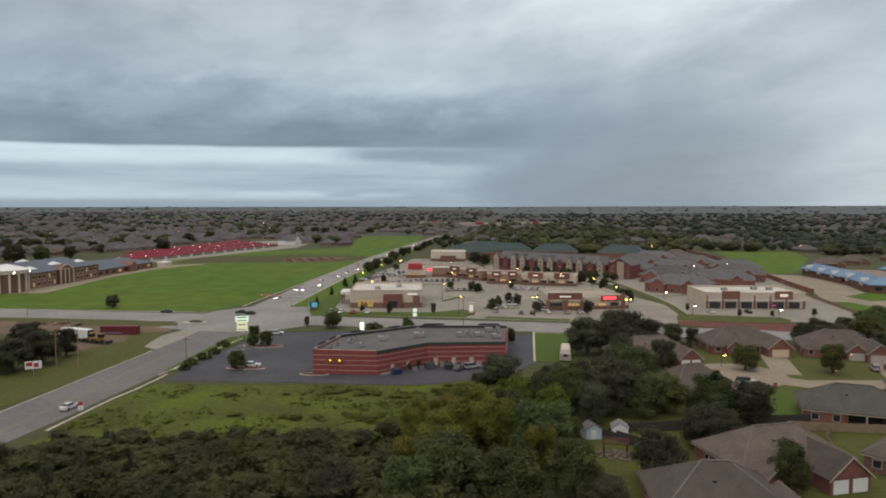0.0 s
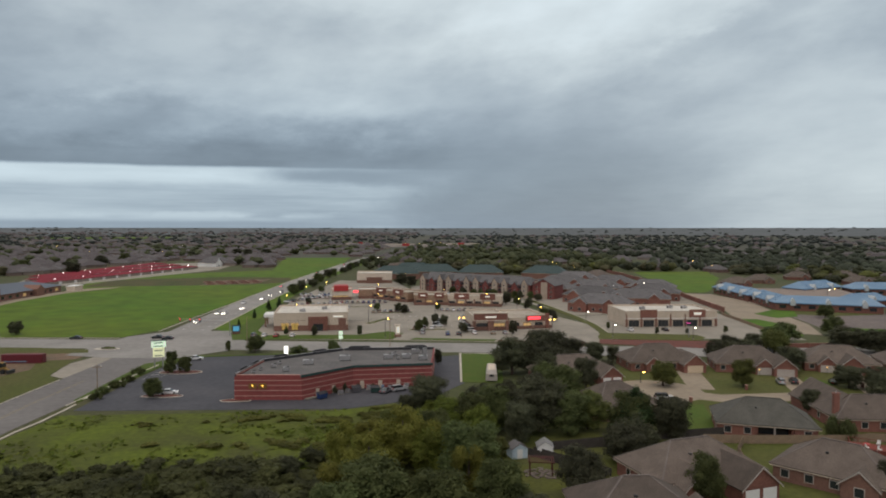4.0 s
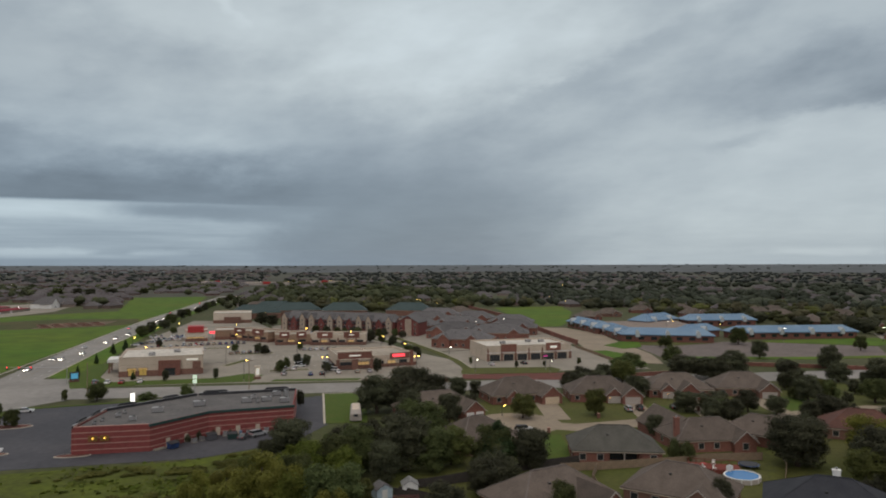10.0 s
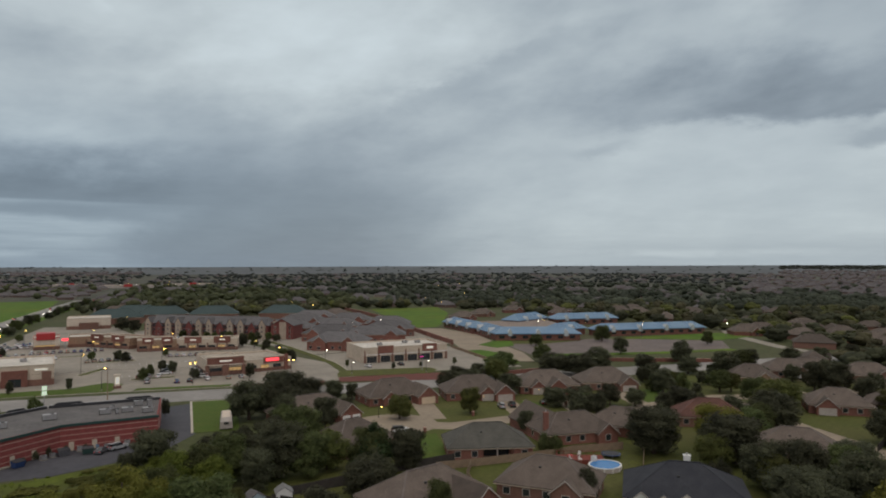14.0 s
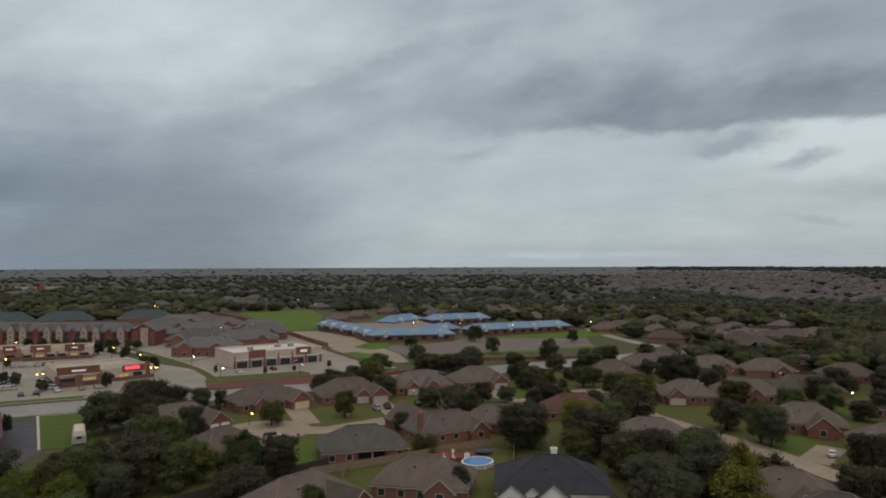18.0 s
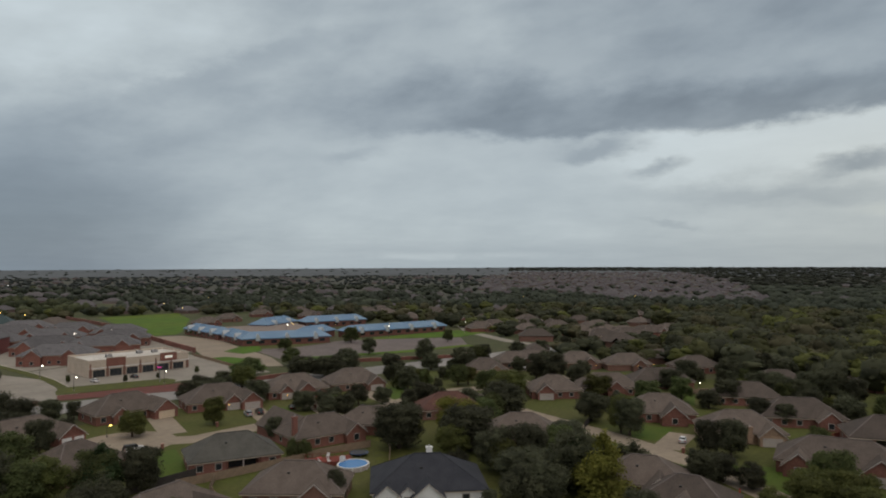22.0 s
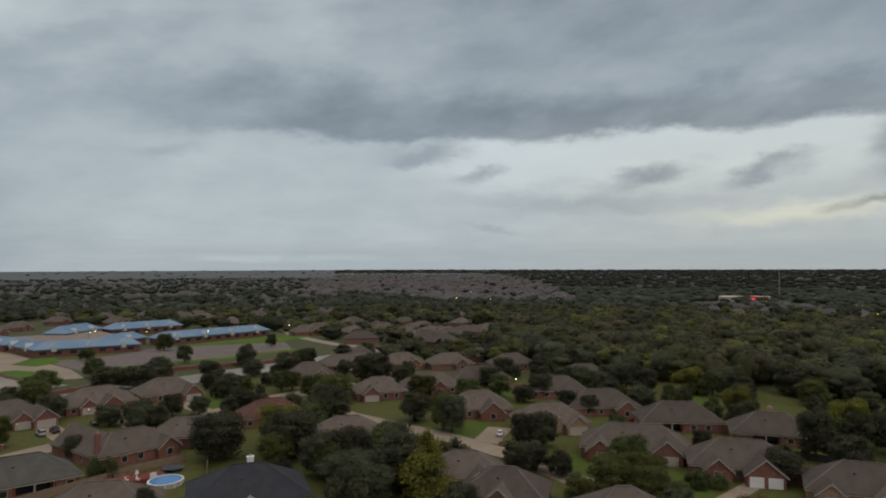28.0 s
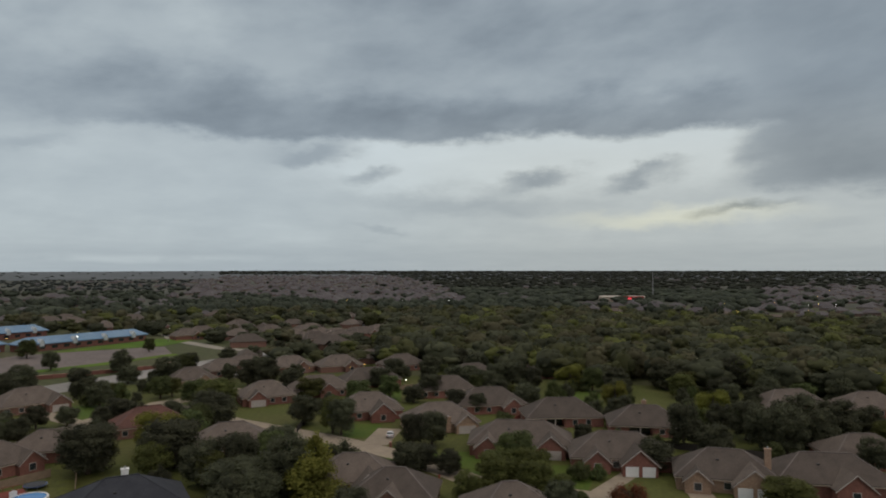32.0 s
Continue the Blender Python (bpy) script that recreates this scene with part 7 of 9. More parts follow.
car_rng = random.Random(9)
TONES = ["white", "silver", "black", "grey", "red", "blue", "white", "silver", "tan"]
for x, y, a in ((22, 281.5, 80), (32, 277.5, 85), (36.5, 277.5, 85), (43.4, 279, 85), (51, 278, 85), (56, 278, 85), (19.8, 294, 80), (23.4, 294, 82), (27, 294, 82), (31.5, 316.5, 170), (31, 311, 172), (30.6, 305.5, 170), (30.4, 300, 172), (43.6, 296, 170), (44.5, 302, 172), (46, 311, 170), (48, 320, 172), (93, 366, 50), (-46.2, 280, 88), (-42, 280, 88), (-37.2, 279, 88), (-30.8, 279, 88)):
    car(x, y, a, car_rng.choice(TONES), car_rng.choice(["saloon", "saloon", "suv"]))
for k in range(9):
    car(45 + k * 3.3, 444 - k * 1.6, 62, car_rng.choice(TONES), car_rng.choice(["saloon", "suv"]))
for k in range(8):
    car(-47 + k * 2.2, 402 + k * 3.4, 150, car_rng.choice(TONES), car_rng.choice(["saloon", "suv"]))
for k in range(11):
    car(-22 + k * 3.1, 396 - (k % 2) * 0.6, 88, car_rng.choice(TONES), car_rng.choice(["saloon", "suv"]))
for k in range(7):
    car(-30 + k * 3.0, 436, 90, car_rng.choice(TONES), "saloon")
for k in range(10):
    car(-40 + k * 3.0, 384 + k * 0.3, 92, car_rng.choice(TONES), car_rng.choice(["saloon", "suv"]))
for k in range(9):
    car(-36 + k * 3.1, 372, 90, car_rng.choice(TONES), car_rng.choice(["saloon", "suv"]))
for k in range(7):
    car(48 + k * 2.4, 332 + k * 2.2, 150, car_rng.choice(TONES), car_rng.choice(["saloon", "suv"]))
for k in range(6):
    car(38 + k * 3.0, 357 - k * 0.4, 88, car_rng.choice(TONES), "saloon")
for k in range(6):
    car(106 + k * 5, 280 + (k % 2), 90, car_rng.choice(TONES), "saloon") if k in (1, 4) else None
for k in range(8):
    car(52 + k * 2.9, 312 + k * 0.5, 94, car_rng.choice(TONES), car_rng.choice(["saloon", "suv"]))
for k in range(6):
    car(-46 + k * 2.2, 345 + k * 2.6, 140, car_rng.choice(TONES), car_rng.choice(["saloon", "suv"]))
for k in range(7):
    car(2 + k * 3.0, 352 + k * 0.4, 95, car_rng.choice(TONES), car_rng.choice(["saloon", "suv"]))
for x, y, a, c, lit in ((-114, 280, 172, "black", False), (-83, 279, 172, "black", False), (-78.5, 276, 172, "black", False), (-78.5, 322, 264, "white", True), (-75.5, 353, 264, "silver", True), (-72, 352, 264, "white", True), (-71, 398, 264, "white", False), (-64, 420, 264, "white", True), (-58, 463, 264, "silver", True), (-54, 507, 264, "white", True), (-44, 616, 264, "silver", True), (-37, 662, 264, "white", True), (-30, 705, 264, "white", True), (-26, 735, 262, "grey", True), (-82, 147.6, 80, "white", False), (-20, 770, 262, "silver", True), (-12, 810, 262, "white", True), (-5, 850, 262, "white", True), (6, 900, 262, "white", True)):
    car(x, y, a, c, "saloon", lit, "cars on the avenue")
for k, (x, y) in enumerate(((-67, 372), (-62, 440), (-50, 560), (-47, 585), (-40, 640), (-33, 690), (-9, 832), (12, 940), (20, 990), (-58.5, 500), (-44, 650), (-24, 780))):
    car(x - 4.0 * (k > 8), y, 264 if k < 9 else 84, ("white", "silver", "grey", "red")[k % 4], "saloon", True, "cars on the avenue")
for k in range(22):
    car(-43 + (k % 11) * 2.9, 425 + 16 * (k // 11) + (k % 3) * 0.3, 92, car_rng.choice(TONES), car_rng.choice(["saloon", "suv"])) if (k * 5) % 7 else None
for k in range(10):
    car(30 + k * 3.1, 450 - k * 2.4, 48, car_rng.choice(TONES), car_rng.choice(["saloon", "suv"]))
car(43.5, 310, 150, "white"), car(44.8, 305.5, 150, "silver", "suv"), car(42.3, 295, 150, "black"), car(42, 285.5, 150, "white", "suv")
car(-52.8, 186.5, 8, "white"), car(-57.3, 233.5, 8, "white")
car(8, 184.5, 30, "silver", "suv"), car(4.5, 183, 60, "grey")
car(75.8, 168.5, -4, "white", "jeep"), car(116.8, 182.5, 70, "silver", "suv"), car(120.6, 182.3, 70, "black", "suv"), car(131.7, 181, 64, "black", "saloon")
car(173.5, 71.5, 20, "white", "saloon"), car(241, 218, -25, "white", "saloon"), car(258, 66, -60, "silver", "suv"), car(264, 152, -40, "black", "saloon")

# ---- lamps, poles, signs ----
POST_MASTERS = {}


def lamp_post(x, y, high, mat, double=False, turn=0.0):
    """A lot lamp: foot, tapered mast, arm, head and lens."""
    key = (high, mat.name, double)
    if key in POST_MASTERS:
        return copy_thing(POST_MASTERS[key], pose(x, y, 0, 0, 0, turn))
    ob = thing("street_lamp", "lit %s lamp on a slim steel post" % ("amber" if mat is LAMP_Y else "white"), "street lamp", (x, y, 0), turn, "lamps")
    part("foot", Build().tube((0, 0, 0), (0, 0, 0.6), 0.28, 0.26, 8), CONCRETE, ob)
    part("mast", Build().tube((0, 0, 0.5), (0, 0, high), 0.10, 0.06, 8), DARKSTEEL, ob)
    for s in ((-1, 1) if double else (1,)):
        part("arm", Build().beam((0, 0, high - 0.1), (s * 0.9, 0, high), 0.08, 0.08), DARKSTEEL, ob)
        hd = part("head", Build().box(s * 0.9 - 0.4, -0.28, high - 0.02, s * 0.9 + 0.4, 0.28, high + 0.16), DARKSTEEL, ob)
        part("lens", Build().ball(s * 0.9, 0, high - 0.08, 0.36, 0.30, 0.24, 8, 5), mat, hd)
    POST_MASTERS[key] = ob
    return ob


for x, y, dbl in ((-44.3, 368.3, 0), (-34.6, 325, 0), (-38.4, 416.7, 0), (-28.5, 446, 0), (4.6, 429, 0), (4, 368.5, 0), (-0.3, 316, 0), (6.3, 271.4, 0), (26.5, 525, 0), (31, 323, 0), (41.8, 391, 0), (36.8, 271.5, 1), (62.5, 366, 0), (74, 338, 0), (77, 305, 0), (72, 263.5, 1), (182, 669, 0), (180, 649, 0), (184, 604, 0), (313, 600, 0), (340, 690, 0)):
    lamp_post(x, y, 8.0, LAMP_Y, bool(dbl))
for x, y, h in ((119.5, 330, 5.0), (150, 410, 8.0), (176, 425, 8.0), (100.5, 309, 5.0), (98, 266.6, 5.0), (127, 256.4, 5.0), (274, 321, 8.0), (304, 316, 8.0), (360, 300, 8.0), (266, 372, 8.0)):
    lamp_post(x, y, h, LAMP_W)
lamp_post(77.3, 187.5, 3.2, LAMP_Y)
for x, y in [(x0 + dx * t, y0 + dy * t) for x0, y0, dx, dy in ((-231, 522, 63, 196), (-249.5, 538, 57.5, 199), (-261.5, 567, 45.5, 200)) for t in (0.02, 0.16, 0.30, 0.44, 0.58, 0.72, 0.86)]:
    lamp_post(x, y, 5.0, LAMP_S)
for x, y in ((606, 123), (601, 108), (541, -40), (721, -127), (832, -158), (850, -130), (860, 28), (918, 48), (-482, 838), (-462, 1057), (-503, 1167), (-283, 967), (-270, 1058), (-390, 760), (-350, 900), (520, 1008), (430, 760)):
    lamp_post(x, y, 9.0, LAMP_Y if int(x) % 3 else LAMP_W)


def porch_light(x, y, z=2.3):
    ob = thing("porch_light", "small lit porch lamp on a bracket", "lamp", (x, y, 0), 0, "porch lamps")
    part("post", Build().tube((0, 0, 0), (0, 0, z), 0.05, 0.05, 6), DARKSTEEL, ob)
    part("globe", Build().ball(0, 0, z + 0.12, 0.13, 0.13, 0.15, 8, 5), LAMP_A, ob)


for x, y in ((143.5, 190.4), (137.5, 191.5), (115.5, 191), (249, 69), (256, 63), (262.5, 151), (267, 148), (271, 170), (276, 133), (285, 130)):
    porch_light(x, y)


def pole(x, y, h=10.5, arm=True, turn=0.0):
    ob = thing("utility_pole", "weathered wooden utility pole with a crossarm", "utility pole", (x, y, 0), turn, "poles")
    part("shaft", Build().tube((0, 0, -0.2), (0, 0, h), 0.16, 0.11, 8), WOOD, ob)
    if arm:
        part("crossarm", Build().box(-1.3, -0.07, h - 0.8, 1.3, 0.07, h - 0.6), WOOD, ob)
        for q in (-1.1, 0, 1.1):
            part("insulator", Build().tube((q, 0, h - 0.6), (q, 0, h - 0.35), 0.06, 0.05, 6), WHITE, ob)
    return ob


pole(-104.7, 182.8), pole(-99.4, 184, 11, False), pole(-72.5, 190.8, 7.5)
pole(-45, 258, 11, False), pole(7.6, 252, 11), pole(60, 246, 10.5), pole(-166, 271, 10)
cable = Build()
for a, c in (((-104.7, 182.8, 9.8), (-140, 160, 9.8)), ((-104.7, 182.8, 9.8), (-99.4, 184, 10.4)), ((-45, 258, 10.2), (7.6, 252, 10.2)), ((7.6, 252, 10.2), (60, 246, 9.9))):
    for k in range(8):
        p0, p1 = (tuple(a[i] + (c[i] - a[i]) * t - (2.2 * t * (1 - t) if i == 2 else 0) for i in range(3)) for t in (k / 8, (k + 1) / 8))
        cable.tube(p0, p1, 0.025, 0.025, 4)
tagged(part("power_cable", cable, DARKTRIM), "thin black sagging power cables", "cable", kind="stuff")

sign = thing("pylon_sign", "tall pale green lit pylon sign with stacked panels", "sign", (-65.5, 221, 0), 15)
for q in (-1.2, 1.2):
    part("post", Build().box(q - 0.15, -0.15, 0, q + 0.15, 0.15, 3.7), STEEL, sign)
for k, (z0, z1, w) in enumerate(((7.6, 8.6, 2.1), (6.6, 7.5, 2.1), (5.2, 6.5, 1.7), (3.6, 5.1, 1.7))):
    pn = part("panel", Build().box(-w, -0.25, z0, w, 0.25, z1), LAMP_G2 if k > 1 else LAMP_G, sign, "lit sign panel")
    part("writing", Build().box(-w * 0.7, -0.27, z0 + 0.3, w * 0.6, -0.25, z0 + 0.55), TEALTRIM, pn)
part("cap", Build().box(-2.3, -0.3, 8.6, 2.3, 0.3, 8.85), TEALTRIM, sign)
sign = thing("lit_sign", "tall narrow glowing white sign behind the shops", "sign", (-26.4, 221, 0), 10)
part("post", Build().box(-0.3, -0.2, 0, 0.3, 0.2, 3.2), STEEL, sign)
part("panel", Build().box(-0.6, -0.3, 3.2, 0.6, 0.3, 6.3), SIGNLIT, sign)
sign = thing("pole_sign", "slender white pole sign beside the street", "sign", (-10.5, 253.5, 0), 10)
part("post", Build().tube((0, 0, 0), (0, 0, 5), 0.12, 0.1, 8), STEEL, sign)
for z in (3.0, 4.6):
    part("panel", Build().box(-0.7, -0.15, z, 0.7, 0.15, z + 1.3), LAMP_G, sign)
sign = thing("billboard", "small white billboard with red shapes on one post", "sign", (-106.5, 175.5, 0), 25)
part("post", Build().tube((0, 0, 0), (0, 0, 2.2), 0.14, 0.12, 8), STEEL, sign)
bd = part("board", Build().box(-1.9, -0.12, 2.1, 1.9, 0.12, 4.1), WHITE, sign)
part("red_shape", Build().box(-1.6, -0.15, 2.9, -0.2, -0.12, 3.9).box(0.1, -0.15, 2.5, 1.2, -0.12, 3.6), REDTRIM, bd)
sign = thing("road_sign", "red and white sign at the kerb", "sign", (-78.4, 145.4, 0), 20)
part("post", Build().tube((0, 0, 0), (0, 0, 0.6), 0.06, 0.06, 6), STEEL, sign)
part("board", Build().box(-0.55, -0.05, 0.4, 0.55, 0.05, 1.4), WHITE, sign)
part("red_board", Build().box(-0.45, -0.06, 1.45, 0.45, 0.06, 2.2), REDTRIM, sign)
sign = thing("kiosk_sign", "low blue screen sign on a dark base", "sign", (-54.5, 287.5, 0), 20)
part("base", Build().box(-1.6, -0.5, 0, 1.6, 0.5, 1.0), BRICK2, sign)
part("frame", Build().box(-1.6, -0.4, 1.0, 1.6, 0.4, 3.7), DARKTRIM, sign)
part("screen", Build().box(-1.2, -0.46, 1.3, 1.2, -0.4, 3.3), light_mat("blue screen", (0.10, 0.36, 0.55), 0.35), sign)
sign = thing("monument_sign", "pale stone entrance sign of the shopping centre", "sign", (11.4, 275, 0), 5)
part("pier", Build().box(-0.9, -0.5, 0, 0.9, 0.5, 4.6), STUCCO, sign)
part("cap", Build().box(-1.1, -0.7, 4.6, 1.1, 0.7, 5.0), STUCCO, sign)
part("base", Build().box(-1.3, -0.9, 0, 1.3, 0.9, 0.9), BRICK2, sign)
part("panel", Build().box(-0.7, -0.55, 1.6, 0.7, -0.5, 4.2), SIGNWHT, sign)
sign = thing("shop_sign", "dark sign with red lit letters on a post", "sign", (128, 262, 0), 0)
part("post", Build().tube((0, 0, 0), (0, 0, 6.5), 0.14, 0.12, 8), STEEL, sign)
part("board", Build().box(-1.5, -0.2, 5.2, 1.5, 0.2, 6.6), DARKTRIM, sign)
part("letters", Build().box(-1.1, -0.25, 5.7, -0.5, -0.2, 6.1).box(-0.1, -0.25, 5.7, 0.4, -0.2, 6.1), light_mat("magenta sign letters", (0.8, 0.08, 0.35), 0.8), sign)


def signal(x, y, turn, reach):
    """A traffic signal: mast, long arm, three heads with red lights."""
    ob = thing("traffic_signal", "steel mast-arm traffic signal showing red", "traffic light", (x, y, 0), turn, "signals")
    part("mast", Build().tube((0, 0, 0), (0, 0, 6.6), 0.16, 0.13, 8), STEEL, ob)
    part("arm", Build().tube((0, 0, 6.2), (reach, 0, 6.6), 0.11, 0.06, 6), STEEL, ob)
    for k in range(3):
        q = reach - 9.0 + 4.2 * k
        hd = part("head", Build().box(q - 0.22, -0.2, 5.6, q + 0.22, 0.2, 6.9), DARKTRIM, ob)
        part("red_light", Build().ball(q, 0.24, 6.55, 0.24, 0.14, 0.24, 8, 5), LAMP_R2, hd)
    return ob


signal(-56, 282.5, 168, 21.5)
# junction island with shrubs and a post
isl = thing("traffic_island", "small kerbed island with low planting", "traffic island", (-94, 257, 0), 0)
part("kerb", Build().disc(0, 0, 4.5, 2.2, 0, 0.2, 18), KERB, isl)
part("planting", Build().ball(0.5, 0, 0.3, 2.6, 1.1, 0.6, 12, 6, 0.3), LEAF_M, isl)
for x, y, rx, ry in ((-54, 184.5, 5.5, 1.6), (-57, 214, 6.5, 2.6), (-34, 178, 4, 1.5)):
    isl = thing("parking_island", "kerbed island with mulch in the car park", "traffic island", (x, y, 0), -3)
    part("kerb", Build().disc(0, 0, rx, ry, 0, 0.18, 20), KERB, isl)
    part("bed", Build().disc(0, 0, rx - 0.35, ry - 0.35, 0, 0.2, 20), MULCH, isl)
b = Build()
for k in range(9):
    b.beam((-66 + k * 0.45, 206 + k * 2.8, 0.03), (-61 + k * 0.45, 205.4 + k * 2.8, 0.03), 0.12, 0.02)
for k in range(20):
    b.beam((6 + k * 2.8, 334, 0.03), (6.3 + k * 2.8, 339.5, 0.03), 0.12, 0.015)
    b.beam((14 + k * 2.8, 300 - k * 0.2, 0.03), (14.3 + k * 2.8, 305.5 - k * 0.2, 0.03), 0.12, 0.015)
setting("bay_marking", b, PAINTW, "faded white parking bay lines", "road marking")

# ---- the yard west of the avenue ----
tr = thing("shipping_container", "long red steel container in the yard", "container", (-111.5, 234, 0), -2)
MAROON = plain("maroon container paint", (0.13, 0.016, 0.024), 0.6)
part("box", Build().box(-6.4, -1.3, 0.1, 6.4, 1.3, 2.9), MAROON, tr)
for k in range(18):
    part("rib", Build().box(-6.2 + k * 0.72, -1.36, 0.3, -6.0 + k * 0.72, -1.3, 2.7), MAROON, tr)
part("stripe", Build().box(-5.5, -1.4, 0.5, 1.5, -1.36, 0.8), BLUEROOF, tr, "pale blue stripe")
tr = thing("box_trailer", "long white box trailer with a dark panel for its open end", "trailer", (-121, 224, 0), -22)
part("box", Build().box(-6, -1.25, 1.0, 6, 1.25, 3.8), WHITE, tr)
# The box is closed; this dark slab stands for its shaded inside.
part("dark_end", Build().box(6.0, -1.2, 1.05, 6.06, 1.2, 3.7), DARKTRIM, tr)
for q in (-4.5, -3.4, 4.2):
    part("wheel", Build().tube((q, -1.2, 0.5), (q, 1.2, 0.5), 0.5, 0.5, 12), RUBBER, tr)


def loader(x, y, turn):
    ob = thing("wheel_loader", "yellow wheel loader with a front bucket", "digger", (x, y, 0), turn, "yard machines")
    yel = bpy.data.materials.get("machine yellow") or plain("machine yellow", (0.25, 0.15, 0.035), 0.7)
    part("body", Build().box(-2.2, -0.9, 0.8, 0.6, 0.9, 1.9), yel, ob)
    cb = part("cab", Build().box(-0.9, -0.75, 1.9, 0.5, 0.75, 3.1), GLASS, ob)
    part("cab_roof", Build().box(-1.0, -0.85, 3.1, 0.6, 0.85, 3.25), yel, cb)
    part("boom", Build().beam((0.5, 0, 1.4), (2.6, 0, 0.9), 0.6, 0.35), yel, ob)
    part("bucket", Build().box(2.5, -1.2, 0.3, 3.4, 1.2, 1.2), DARKSTEEL, ob)
    for sx in (-1.5, 0.9):
        for sy in (-0.95, 0.95):
            part("wheel", Build().tube((sx, sy - 0.25, 0.7), (sx, sy + 0.25, 0.7), 0.7, 0.7, 12), RUBBER, ob)


loader(-110, 218, -20), loader(-114, 219.5, 160)
pile_rng = random.Random(8)
RUBBLE = material("broken timber", (0.20, 0.15, 0.10), (0.10, 0.08, 0.06), 0.6, 0.95, vary=0.3)
for x, y in ((-157, 253), (-150, 252), (-143, 254), (-136, 250)):
    hp = thing("debris_pile", "heap of broken timber and earth in the yard", "debris", (x, y, 0), pile_rng.random() * 90, "debris piles")
    part("mound", Build().ball(0, 0, 0, 3.4, 2.0, 1.0, 10, 6, 0.4, pile_rng), DIRT, hp)
    for k in range(14):
        a, q = pile_rng.random() * 6.3, 2.6 * pile_rng.random()
        part("plank", Build().beam((q * math.cos(a) - 1, q * math.sin(a), 0.3 + 0.5 * pile_rng.random()), (q * math.cos(a) + 1.2 * pile_rng.random(), q * math.sin(a) + pile_rng.random() - 0.5, 0.6 + 0.7 * pile_rng.random()), 0.25, 0.15), RUBBLE, hp)

# ---- gardens ----


def fence(points, mat, label, h=1.8, step=2.4, boards=True):
    """A board fence: posts and panels of upright boards along a line."""
    ob = thing("fence", label, "fence", (0, 0, 0), 0, "fences")
    for (x0, y0), (x1, y1) in zip(points, points[1:]):
        L = math.hypot(x1 - x0, y1 - y0)
        n = max(1, int(L / step))
        a = math.degrees(math.atan2(y1 - y0, x1 - x0))
        w = L / n
        key = "panel"
        pb = Build().box(0.02, -0.03, 0.05, w - 0.02, 0.03, h)
        pm, qm = pb.mesh("panel", mat), Build().box(-0.06, -0.06, 0, 0.06, 0.06, h + 0.08).mesh("post", mat)
        for k in range(n):
            x, y = x0 + (x1 - x0) * k / n, y0 + (y1 - y0) * k / n
            for nm, me in (("panel", pm), ("post", qm)):
                o = new(nm, me)
                o.parent = ob
                o.matrix_basis = pose(x, y, 0, 0, 0, a)
    return ob


fence([(67.5, 137.6), (78.5, 138.5)], DARKWOOD, "dark-stained board fence beside a lawn")
fence([(72, 160), (69.5, 149), (67.5, 137.6), (59, 136.5), (38, 132.6)], DARKWOOD, "dark-stained board fence round back gardens")
fence([(31, 130), (42, 116.7)], DARKWOOD, "dark double fence across the garden", 1.5)
fence([(32.2, 130.6), (43.2, 117.3)], DARKWOOD, "dark double fence across the garden", 1.5)
fence([(36.4, 132.6), (51.5, 133.5)], DARKWOOD, "dark board fence at the end of a garden")
fence([(24.8, 128), (24, 118), (22.7, 106)], DARKWOOD, "dark fence beside the trees", 1.8)
fence([(69, 134), (78, 132.4), (98, 130.5)], WOOD, "pale weathered board fence behind the patio")
fence([(76.5, 132), (72, 126), (66, 108)], WOOD, "pale weathered board fence between gardens")
fence([(98, 130.5), (104, 131), (117, 128)], WOOD, "weathered board fence behind the pool")
fence([(108, 112), (118, 122), (126, 132)], WOOD, "weathered board fence by the pool")
fence([(150, 148), (170, 145), (184, 130)], WOOD, "weathered board fence behind the houses")
fence([(170, 98), (190, 105), (205, 112)], DARKWOOD, "dark board fence between gardens")
fence([(186, 48), (196, 44), (204, 42)], REDWOOD, "red-stained board fence beside a house")
fence([(180, 20), (192, 17)], REDWOOD, "red-stained board fence beside a house")
fence([(183, 22), (184, 0), (180, -24)], DARKWOOD, "dark board fence behind the houses")
fence([(224, 92), (236, 98), (246, 92)], WOOD, "weathered board fence between gardens")
fence([(150, 122), (140, 112), (134, 88)], DARKWOOD, "dark board fence under the oaks")


def long_wall(points, h, mat, label, step=8.0):
    """A masonry boundary wall in bays between piers."""
    ob = thing("boundary_wall", label, "wall", (0, 0, 0), 0, "boundary walls")
    for (x0, y0), (x1, y1) in zip(points, points[1:]):
        L = math.hypot(x1 - x0, y1 - y0)
        n = max(1, int(L / step))
        a, w = math.degrees(math.atan2(y1 - y0, x1 - x0)), L / n
        meshes = (("bay", Build().box(0, -0.12, 0, w, 0.12, h).mesh("bay", mat)), ("pier", Build().box(-0.3, -0.3, 0, 0.3, 0.3, h + 0.25).mesh("pier", mat)), ("coping", Build().box(0.3, -0.18, h, w - 0.3, 0.18, h + 0.1).mesh("coping", PALEBRICK)))
        for k in range(n):
            for nm, me in meshes:
                o = new(nm, me)
                o.parent = ob
                o.matrix_basis = pose(x0 + (x1 - x0) * k / n, y0 + (y1 - y0) * k / n, 0, 0, 0, a)
    return ob


